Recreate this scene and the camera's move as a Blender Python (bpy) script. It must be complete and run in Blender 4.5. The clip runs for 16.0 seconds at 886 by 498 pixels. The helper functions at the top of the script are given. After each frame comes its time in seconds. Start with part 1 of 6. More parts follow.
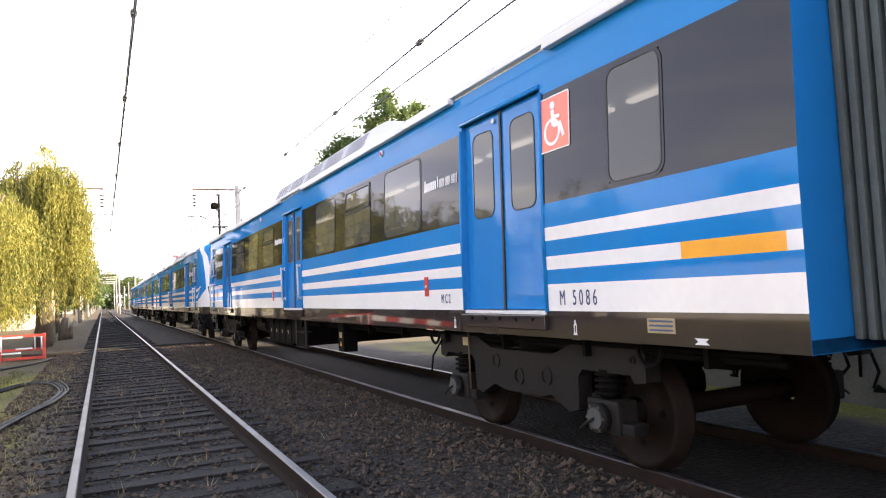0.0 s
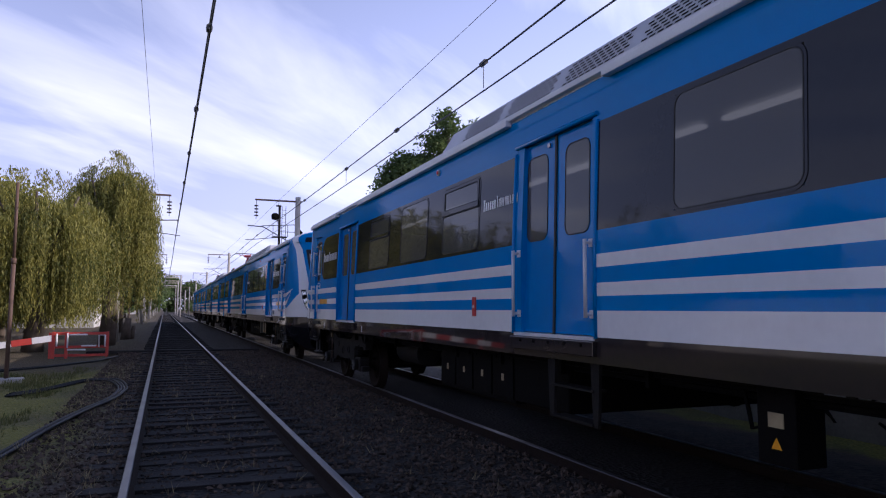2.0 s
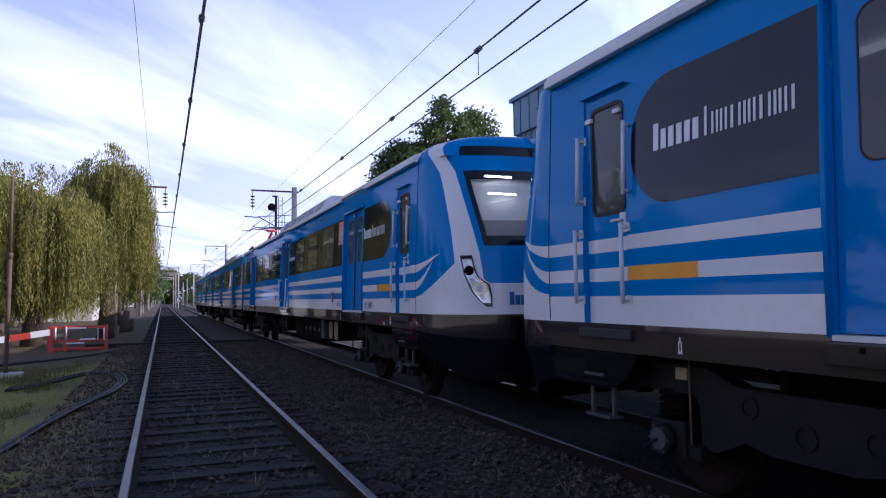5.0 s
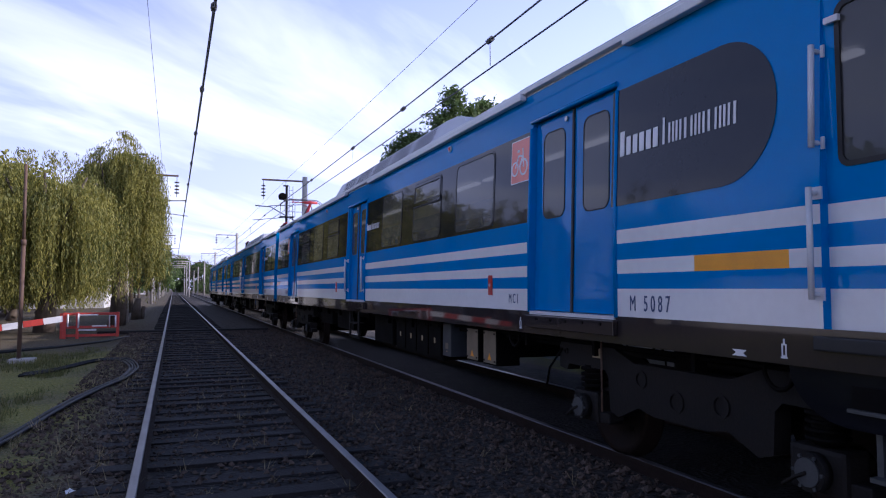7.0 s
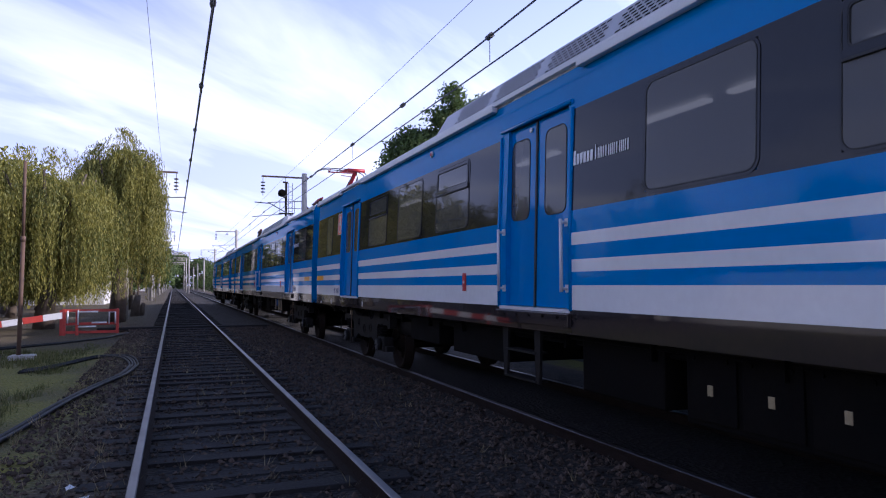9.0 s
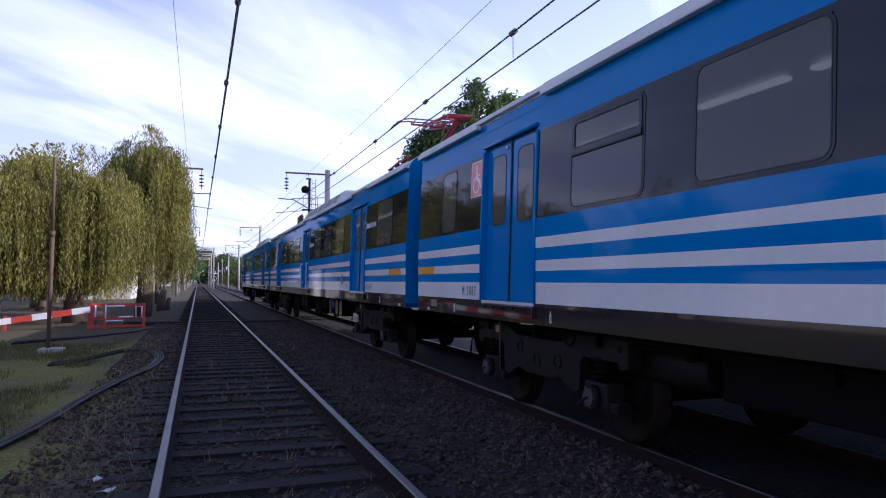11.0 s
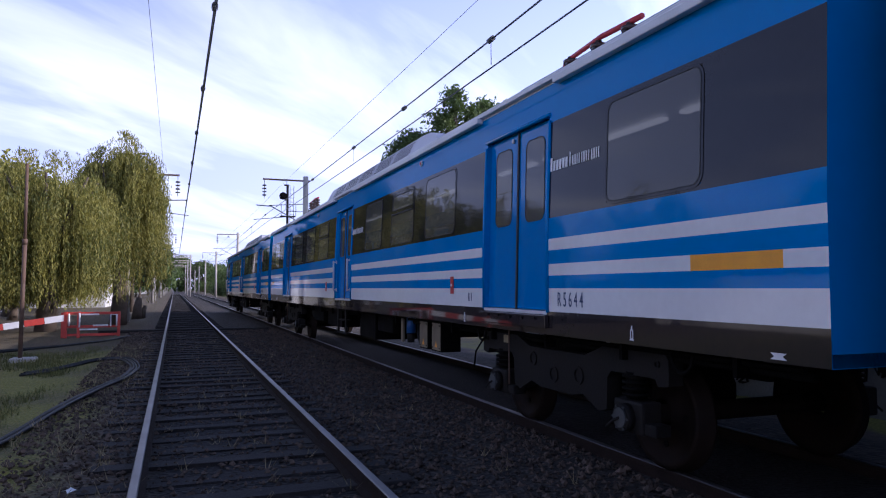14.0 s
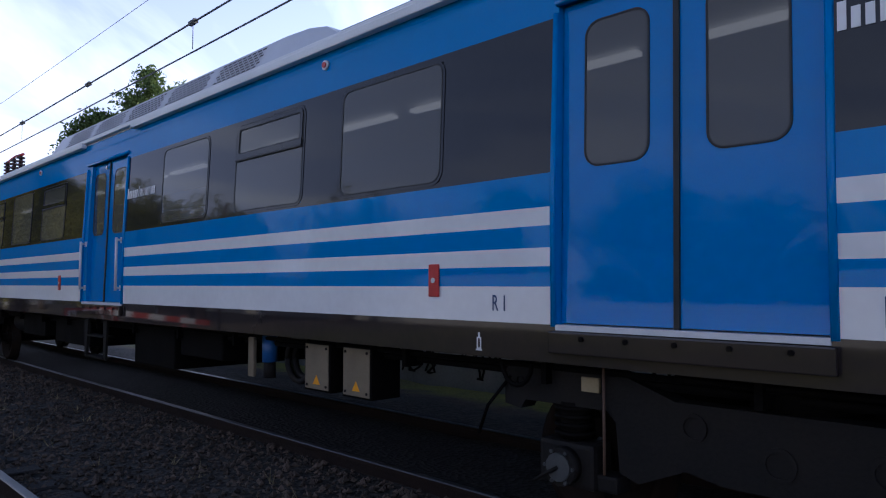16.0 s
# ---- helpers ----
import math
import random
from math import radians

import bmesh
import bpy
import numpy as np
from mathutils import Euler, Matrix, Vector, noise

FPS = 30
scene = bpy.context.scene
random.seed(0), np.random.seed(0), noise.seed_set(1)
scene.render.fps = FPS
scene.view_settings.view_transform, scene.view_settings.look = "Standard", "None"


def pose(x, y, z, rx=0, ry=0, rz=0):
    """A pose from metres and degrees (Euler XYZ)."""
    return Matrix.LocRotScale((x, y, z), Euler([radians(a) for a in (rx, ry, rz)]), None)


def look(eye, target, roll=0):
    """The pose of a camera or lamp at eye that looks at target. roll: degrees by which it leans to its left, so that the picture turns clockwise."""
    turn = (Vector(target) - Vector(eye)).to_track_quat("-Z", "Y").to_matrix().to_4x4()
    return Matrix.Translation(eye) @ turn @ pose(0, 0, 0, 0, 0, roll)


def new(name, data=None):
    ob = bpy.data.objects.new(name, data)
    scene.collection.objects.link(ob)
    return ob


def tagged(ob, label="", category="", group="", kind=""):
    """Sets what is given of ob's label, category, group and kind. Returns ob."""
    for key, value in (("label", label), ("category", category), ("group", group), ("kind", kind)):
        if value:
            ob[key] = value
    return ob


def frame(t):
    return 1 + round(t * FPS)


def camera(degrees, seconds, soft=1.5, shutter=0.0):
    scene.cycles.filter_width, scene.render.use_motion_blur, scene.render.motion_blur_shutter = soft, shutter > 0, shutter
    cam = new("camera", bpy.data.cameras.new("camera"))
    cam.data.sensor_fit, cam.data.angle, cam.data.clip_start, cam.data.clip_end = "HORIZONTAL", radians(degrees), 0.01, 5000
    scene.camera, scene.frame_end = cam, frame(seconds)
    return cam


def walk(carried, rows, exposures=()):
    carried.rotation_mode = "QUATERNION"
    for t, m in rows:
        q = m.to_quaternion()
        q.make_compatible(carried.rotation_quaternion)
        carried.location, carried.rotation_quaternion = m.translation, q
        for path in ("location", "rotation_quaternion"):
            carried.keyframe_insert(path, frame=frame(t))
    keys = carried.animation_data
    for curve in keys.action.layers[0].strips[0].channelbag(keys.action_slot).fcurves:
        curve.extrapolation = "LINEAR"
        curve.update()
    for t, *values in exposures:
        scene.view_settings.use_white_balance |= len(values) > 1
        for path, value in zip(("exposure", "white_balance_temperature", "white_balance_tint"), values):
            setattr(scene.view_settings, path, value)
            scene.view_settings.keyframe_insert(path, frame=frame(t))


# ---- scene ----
# World: rail tops at z = 0, tracks along +y, the standing camera over the left track.
cam = camera(64.07, 16.0, soft=1.15)
TURNS = [  # seconds, yaw, pitch, roll of a camera held by hand at one spot
    (0.0, -25.64, 3.23, 2.87),
    (0.5, -23.56, 4.11, 0.90),
    (1.0, -21.58, 5.57, -0.09),
    (1.5, -21.23, 5.73, 0.02),
    (2.0, -21.44, 4.88, -0.18),
    (2.5, -21.73, 4.55, -0.11),
    (3.0, -21.14, 4.70, 0.38),
    (5.3, -21.62, 3.54, 0.65),
    (5.5, -21.71, 3.32, 0.45),
    (6.0, -21.35, 3.43, 0.30),
    (6.5, -21.40, 3.26, 0.21),
    (7.0, -20.83, 3.18, 0.10),
    (7.5, -20.91, 3.14, 0.07),
    (8.0, -21.94, 2.74, 0.05),
    (8.5, -21.19, 2.47, 0.42),
    (9.0, -20.86, 2.90, 0.12),
    (9.5, -19.56, 3.33, -0.48),
    (10.0, -19.22, 3.05, -0.70),
    (10.2, -18.47, 2.64, -0.55),
    (12.5, -21.24, 2.98, 0.15),
    (13.0, -21.40, 3.30, -0.22),
    (13.5, -20.61, 3.45, -0.18),
    (14.0, -20.76, 3.14, 0.08),
    (14.5, -21.80, 3.40, -0.17),
    (15.0, -24.48, 3.19, -0.22),
    (15.5, -32.49, 3.14, -0.05),
    (16.0, -44.52, 2.95, -0.05)]
walk(cam, [(t, pose(0.016, 0, 1.486, 90 + p, r, y)) for t, y, p, r in TURNS],
     exposures=[(0.0, 2.4, 7900, 10), (0.4, 1.76, 7600, 10), (0.8, 0.95, 7000, 10), (1.2, 0.32, 6450, 14), (1.6, 0.12, 5780, 21.5), (3.0, 0.26, 5780, 21.5), (5.5, 0.41, 5480, 22), (12.5, 0.42, 5500, 22), (15.0, 0.38, 5300, 22), (15.5, 0.36, 5150, 21), (16.0, 0.5, 5700, 11)])


# ---- world and sun ----
SUN_ELEVATION, SUN_TURN = radians(24), radians(112)  # turn: clockwise from +y, to the right and behind


def make_world():
    w = bpy.data.worlds.new("sky")
    scene.world = w
    w.use_nodes = True
    nt = w.node_tree
    nt.nodes.clear()
    N, L = nt.nodes.new, nt.links.new
    out, bg, sky = N("ShaderNodeOutputWorld"), N("ShaderNodeBackground"), N("ShaderNodeTexSky")
    sky.sky_type, sky.sun_disc = "NISHITA", False
    sky.sun_elevation, sky.sun_rotation = SUN_ELEVATION, SUN_TURN
    sky.air_density, sky.dust_density, sky.ozone_density = 1.0, 1.6, 2.0
    # thin streaks of high cloud, drawn out towards the horizon
    co, sep = N("ShaderNodeTexCoord"), N("ShaderNodeSeparateXYZ")
    L(co.outputs["Generated"], sep.inputs[0])
    zz = N("ShaderNodeMath")
    zz.operation, zz.inputs[1].default_value = "ADD", 0.12
    L(sep.outputs["Z"], zz.inputs[0])
    px, py = N("ShaderNodeMath"), N("ShaderNodeMath")
    for m, axis in ((px, "X"), (py, "Y")):
        m.operation = "DIVIDE"
        L(sep.outputs[axis], m.inputs[0])
        L(zz.outputs[0], m.inputs[1])
    com = N("ShaderNodeCombineXYZ")
    L(px.outputs[0], com.inputs[0])
    L(py.outputs[0], com.inputs[1])
    mp = N("ShaderNodeMapping")
    turn = N("ShaderNodeMapping")
    turn.inputs["Rotation"].default_value = (0, 0, radians(-49))
    L(com.outputs[0], turn.inputs[0])
    mp.inputs["Scale"].default_value = (0.42, 1.25, 1)
    mp.inputs["Location"].default_value = (0.3, 0.35, 0)
    L(turn.outputs[0], mp.inputs[0])
    no = N("ShaderNodeTexNoise")
    no.inputs["Scale"].default_value, no.inputs["Detail"].default_value, no.inputs["Roughness"].default_value, no.inputs["Distortion"].default_value = 1.25, 7, 0.52, 0.5
    L(mp.outputs[0], no.inputs["Vector"])
    ramp = N("ShaderNodeValToRGB")
    ramp.color_ramp.elements[0].position, ramp.color_ramp.elements[1].position = 0.45, 0.74
    L(no.outputs["Fac"], ramp.inputs[0])

    def by_height(low, high, z0, z1):
        r = N("ShaderNodeMapRange")
        r.inputs[1].default_value, r.inputs[2].default_value, r.inputs[3].default_value, r.inputs[4].default_value = z0, z1, low, high
        L(sep.outputs["Z"], r.inputs[0])
        return r.outputs[0]
    thin = N("ShaderNodeMath")
    thin.operation = "MULTIPLY"
    L(ramp.outputs[0], thin.inputs[0])
    L(by_height(0.95, 0.12, 0.15, 0.75), thin.inputs[1])
    mix = N("ShaderNodeMix")
    mix.data_type = "RGBA"
    L(thin.outputs[0], mix.inputs["Factor"])
    veil = N("ShaderNodeMix")
    veil.data_type = "RGBA"
    L(by_height(0.85, 0.0, 0.05, 0.72), veil.inputs["Factor"])
    L(sky.outputs[0], veil.inputs[6])
    veil.inputs[7].default_value = (6.9, 7.2, 10.3, 1)
    L(veil.outputs[2], mix.inputs[6])
    mix.inputs[7].default_value = (10.8, 10.8, 11.3, 1)
    # the haze brightens towards the side where the sun stands
    side = N("ShaderNodeMapRange")
    side.inputs[1].default_value, side.inputs[2].default_value, side.inputs[3].default_value, side.inputs[4].default_value = 0.0, 1.0, 1.0, 1.75
    L(sep.outputs["X"], side.inputs[0])
    glare = N("ShaderNodeVectorMath")
    glare.operation = "SCALE"
    L(mix.outputs[2], glare.inputs[0])
    L(side.outputs[0], glare.inputs["Scale"])
    L(glare.outputs[0], bg.inputs["Color"])
    bg.inputs["Strength"].default_value = 0.1
    L(bg.outputs[0], out.inputs["Surface"])


make_world()
sun = new("sun", bpy.data.lights.new("sun", "SUN"))
sun.data.energy, sun.data.angle, sun.data.color = 4.0, radians(0.6), (1.0, 0.86, 0.68)
_d = Vector((math.sin(SUN_TURN) * math.cos(SUN_ELEVATION), math.cos(SUN_TURN) * math.cos(SUN_ELEVATION), math.sin(SUN_ELEVATION)))
sun.matrix_world = look(_d * 60, (0, 0, 0))


# ---- materials ----
def mat(name, a, b=None, rough=0.5, metal=0.0, scale=6.0, fine=60.0, bump=0.0, coat=0.0, spread=0.5, island=False, glow=None, spec=0.5):
    """Two-colour surface: broad stains and fine grain from noise, with relief."""
    m = bpy.data.materials.new(name)
    m.use_nodes = True
    nt = m.node_tree
    N, L = nt.nodes.new, nt.links.new
    p = nt.nodes["Principled BSDF"]
    p.inputs["Roughness"].default_value, p.inputs["Metallic"].default_value = rough, metal
    p.inputs["Coat Weight"].default_value, p.inputs["Coat Roughness"].default_value = coat, 0.04
    p.inputs["Specular IOR Level"].default_value = spec
    b = b or tuple(v * 0.75 for v in a)
    co = N("ShaderNodeTexCoord")
    n1, n2 = N("ShaderNodeTexNoise"), N("ShaderNodeTexNoise")
    n1.inputs["Scale"].default_value, n2.inputs["Scale"].default_value = scale, fine
    n1.inputs["Detail"].default_value = 5
    L(co.outputs["Object"], n1.inputs["Vector"])
    L(co.outputs["Object"], n2.inputs["Vector"])
    add = N("ShaderNodeMath")
    add.operation = "MULTIPLY_ADD"
    add.inputs[1].default_value = 0.45
    L(n2.outputs["Fac"], add.inputs[0])
    L(n1.outputs["Fac"], add.inputs[2])
    last = add
    if island:
        g, mul = N("ShaderNodeNewGeometry"), N("ShaderNodeMath")
        mul.operation, mul.inputs[1].default_value = "MULTIPLY_ADD", 0.55
        L(g.outputs["Random Per Island"], mul.inputs[0])
        sub = N("ShaderNodeMath")
        sub.operation, sub.inputs[1].default_value = "SUBTRACT", 0.27
        L(add.outputs[0], sub.inputs[0])
        L(sub.outputs[0], mul.inputs[2])
        last = mul
    ramp = N("ShaderNodeValToRGB")
    ramp.color_ramp.elements[0].position, ramp.color_ramp.elements[1].position = 0.72 - spread / 2, 0.72 + spread / 2
    ramp.color_ramp.elements[0].color, ramp.color_ramp.elements[1].color = (*a, 1), (*b, 1)
    L(last.outputs[0], ramp.inputs[0])
    L(ramp.outputs[0], p.inputs["Base Color"])
    rr = N("ShaderNodeMapRange")
    rr.inputs[3].default_value, rr.inputs[4].default_value = max(0.02, rough * 0.8), min(1, rough * 1.25)
    L(n1.outputs["Fac"], rr.inputs[0])
    L(rr.outputs[0], p.inputs["Roughness"])
    if bump:
        bu = N("ShaderNodeBump")
        bu.inputs["Strength"].default_value, bu.inputs["Distance"].default_value = bump, 0.02
        L(n2.outputs["Fac"], bu.inputs["Height"])
        L(bu.outputs[0], p.inputs["Normal"])
    if glow:
        p.inputs["Emission Color"].default_value = (*glow[0], 1)
        p.inputs["Emission Strength"].default_value = glow[1]
    return m


def glass(name, tint, ior=1.42, haze=0.03):
    """A thin tinted pane: what lies behind it, dimmed, under its own reflection."""
    m = bpy.data.materials.new(name)
    m.use_nodes = True
    nt = m.node_tree
    nt.nodes.clear()
    N, L = nt.nodes.new, nt.links.new
    out, mix, tr, gl, fr = (N(k) for k in ("ShaderNodeOutputMaterial", "ShaderNodeMixShader", "ShaderNodeBsdfTransparent", "ShaderNodeBsdfGlossy", "ShaderNodeFresnel"))
    tr.inputs["Color"].default_value = (*tint, 1)
    gl.inputs["Roughness"].default_value = 0.02
    fr.inputs["IOR"].default_value = ior
    L(fr.outputs[0], mix.inputs[0])
    film, di = N("ShaderNodeMixShader"), N("ShaderNodeBsdfDiffuse")
    film.inputs[0].default_value = haze
    di.inputs["Color"].default_value = (0.16, 0.16, 0.16, 1)
    L(tr.outputs[0], film.inputs[1])
    L(di.outputs[0], film.inputs[2])
    L(film.outputs[0], mix.inputs[1])
    L(gl.outputs[0], mix.inputs[2])
    L(mix.outputs[0], out.inputs["Surface"])
    return m


BLUE = mat("blue_paint", (0.0005, 0.19, 0.52), (0.0005, 0.172, 0.47), rough=0.4, coat=0.38, spec=0.0, scale=0.7, fine=9)
DOOR_BLUE = mat("door_blue_paint", (0.0005, 0.17, 0.5), (0.0005, 0.155, 0.455), rough=0.4, coat=0.5, spec=0.0, scale=0.8, fine=9)
WHITE = mat("white_paint", (0.74, 0.74, 0.76), (0.66, 0.65, 0.67), rough=0.4, coat=0.6, spec=0.0, scale=0.8, fine=14)
GREY = mat("grey_film", (0.012, 0.014, 0.02), (0.0095, 0.011, 0.016), rough=0.4, coat=0.62, spec=0.0, scale=0.9, fine=14)
FRAME = mat("window_frame_paint", (0.016, 0.0175, 0.023), (0.0125, 0.014, 0.019), rough=0.35, coat=0.55, spec=0.0, scale=3)
ORANGE = mat("orange_paint", (0.85, 0.36, 0.012), (0.75, 0.3, 0.012), rough=0.35, coat=0.5)
RED = mat("red_paint", (0.5, 0.02, 0.02), (0.38, 0.015, 0.015), rough=0.4)
SIGN = mat("sign_orange", (0.72, 0.12, 0.045), (0.66, 0.1, 0.04), rough=0.35, coat=0.3)
SOLEBAR = mat("underframe_paint", (0.018, 0.017, 0.0205), (0.031, 0.0235, 0.024), rough=0.45, coat=0.75, spec=0.0, scale=1.2, fine=18, spread=0.7)
SKIRT = mat("skirt_paint", (0.005, 0.0055, 0.0085), (0.0085, 0.0085, 0.011), rough=0.5, coat=0.4, spec=0.0, scale=1.5, fine=20)
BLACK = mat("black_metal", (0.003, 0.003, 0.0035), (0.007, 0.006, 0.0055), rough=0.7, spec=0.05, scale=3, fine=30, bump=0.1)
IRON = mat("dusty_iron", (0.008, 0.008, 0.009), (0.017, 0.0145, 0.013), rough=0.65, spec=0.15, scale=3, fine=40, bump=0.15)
RUBBER = mat("rubber", (0.012, 0.012, 0.013), rough=0.6)
ROOF = mat("roof_paint", (0.72, 0.73, 0.76), (0.6, 0.6, 0.62), rough=0.45, scale=1.0)
HOOD = mat("hood_paint", (0.55, 0.56, 0.62), (0.46, 0.47, 0.52), rough=0.5, scale=1.5)
STEEL = mat("steel", (0.62, 0.62, 0.63), rough=0.25, metal=1.0, scale=4)
BRIGHT = mat("rail_bar_paint", (0.62, 0.63, 0.66), (0.54, 0.54, 0.57), rough=0.35)
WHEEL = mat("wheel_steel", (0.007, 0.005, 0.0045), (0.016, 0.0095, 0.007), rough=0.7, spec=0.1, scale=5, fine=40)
INSIDE = mat("interior_panel", (0.45, 0.45, 0.44), (0.38, 0.38, 0.37), rough=0.5)
SEAT = mat("seat_fabric", (0.05, 0.09, 0.2), (0.04, 0.07, 0.15), rough=0.8)
CAB_TUBE = mat("cab_strip_light", (0.9, 0.9, 0.88), glow=((1.0, 0.98, 0.94), 3.2))
TUBE = mat("strip_light", (0.9, 0.9, 0.88), glow=((1.0, 0.98, 0.92), 0.55))
PANE = glass("tinted_glass", (0.2, 0.2, 0.21), haze=0.42)
SCREEN = glass("windscreen_glass", (0.93, 0.94, 0.93), ior=1.5, haze=0.0)
LENS = glass("lamp_glass", (0.85, 0.87, 0.9))
CAP_BLUE = mat("cap_blue", (0.02, 0.1, 0.3), rough=0.35)
CHROME = mat("reflector", (0.5, 0.51, 0.53), rough=0.18, metal=1.0)
BELLOWS = mat("bellows_rubber", (0.075, 0.092, 0.095), (0.05, 0.062, 0.066), rough=0.75)
CAP_GREY = mat("axle_cap_paint", (0.06, 0.065, 0.07), (0.035, 0.038, 0.042), rough=0.45, scale=9)
BACKING = mat("pale_backing", (0.86, 0.86, 0.84), (0.82, 0.82, 0.8), rough=0.8)
BACKING_LOW = mat("lower_backing", (0.36, 0.36, 0.36), (0.32, 0.32, 0.32), rough=0.8)
LABEL = mat("aged_label", (0.36, 0.29, 0.17), (0.26, 0.2, 0.11), rough=0.6, scale=9)
BUFF = mat("buff_box_paint", (0.2, 0.16, 0.108), (0.145, 0.115, 0.078), rough=0.5, scale=5)
SLATE = mat("slate_box_paint", (0.035, 0.042, 0.05), (0.026, 0.03, 0.036), rough=0.5, scale=5)
INK = mat("blue_lettering", (0.03, 0.06, 0.16), rough=0.4)
PANTO = mat("red_insulating_paint", (0.5, 0.035, 0.045), (0.38, 0.025, 0.03), rough=0.4)
RAIL_TOP = mat("worn_rail", (0.24, 0.235, 0.235), (0.18, 0.17, 0.165), rough=0.42, metal=1.0, scale=2)
RAIL_SIDE = mat("rusty_rail", (0.012, 0.0075, 0.006), (0.022, 0.0135, 0.0105), rough=0.85, spec=0.15, scale=5, fine=60, bump=0.3)
WOOD = mat("old_sleeper", (0.012, 0.011, 0.0115), (0.03, 0.026, 0.025), rough=0.85, spec=0.3, scale=5, fine=45, bump=0.5, spread=0.6)
STONE = mat("ballast_stone", (0.007, 0.006, 0.0055), (0.115, 0.083, 0.064), rough=0.9, spec=0.25, scale=3, fine=30, island=True, spread=0.9)
CONCRETE = mat("concrete", (0.42, 0.4, 0.37), (0.32, 0.3, 0.28), rough=0.85, scale=2, fine=30, bump=0.2)
RUST = mat("rusty_steel", (0.085, 0.05, 0.034), (0.12, 0.07, 0.048), rough=0.75, scale=4)
WIRE = mat("copper_wire", (0.05, 0.05, 0.055), rough=0.5)
INSULATOR = mat("brown_porcelain", (0.06, 0.035, 0.03), rough=0.25)
CLADDING = mat("blue_grey_cladding", (0.11, 0.2, 0.28), (0.09, 0.165, 0.235), rough=0.5, scale=1)
RENDERED = mat("pale_wall_paint", (0.6, 0.59, 0.57), (0.44, 0.43, 0.41), rough=0.85, scale=1.2, fine=20, bump=0.1)
# Darker tone of the pale wall paint, for the shed's base.
WALL_GREY = mat("grey_wall_paint", (0.22, 0.22, 0.21), (0.12, 0.12, 0.115), rough=0.9, scale=1.2, fine=20, bump=0.1)
BRICKRED = mat("brick_red_plank", (0.5, 0.05, 0.03), (0.4, 0.04, 0.03), rough=0.55)
HOSE = mat("black_cable", (0.006, 0.007, 0.009), rough=0.5, spec=0.28)
BARK = mat("bark", (0.11, 0.085, 0.065), (0.06, 0.045, 0.035), rough=0.9, scale=4, fine=25, bump=0.5)
TILE_RED = mat("roof_tile", (0.3, 0.13, 0.08), (0.22, 0.1, 0.07), rough=0.8)


def leaf(name, a, b):
    m = mat(name, a, b, rough=0.6, scale=0.5, fine=3, island=True, spread=0.8)
    m.node_tree.nodes["Principled BSDF"].inputs["Subsurface Weight"].default_value = 0.0
    nt = m.node_tree
    p, out = nt.nodes["Principled BSDF"], nt.nodes["Material Output"]
    tl, mx = nt.nodes.new("ShaderNodeBsdfTranslucent"), nt.nodes.new("ShaderNodeMixShader")
    mx.inputs[0].default_value = 0.4
    col = p.inputs["Base Color"].links[0].from_socket
    nt.links.new(col, tl.inputs["Color"])
    nt.links.new(p.outputs[0], mx.inputs[1])
    nt.links.new(tl.outputs[0], mx.inputs[2])
    nt.links.new(mx.outputs[0], out.inputs["Surface"])
    return m


WILLOW = leaf("willow_leaf", (0.06, 0.085, 0.018), (0.31, 0.285, 0.06))
LEAF = leaf("dark_leaf", (0.045, 0.085, 0.025), (0.12, 0.17, 0.05))
CONIFER = leaf("conifer_needle", (0.012, 0.03, 0.018), (0.03, 0.05, 0.028))
STRAW = leaf("straw", (0.12, 0.1, 0.05), (0.32, 0.25, 0.13))
GRASS = leaf("grass_blade", (0.05, 0.075, 0.015), (0.16, 0.15, 0.05))


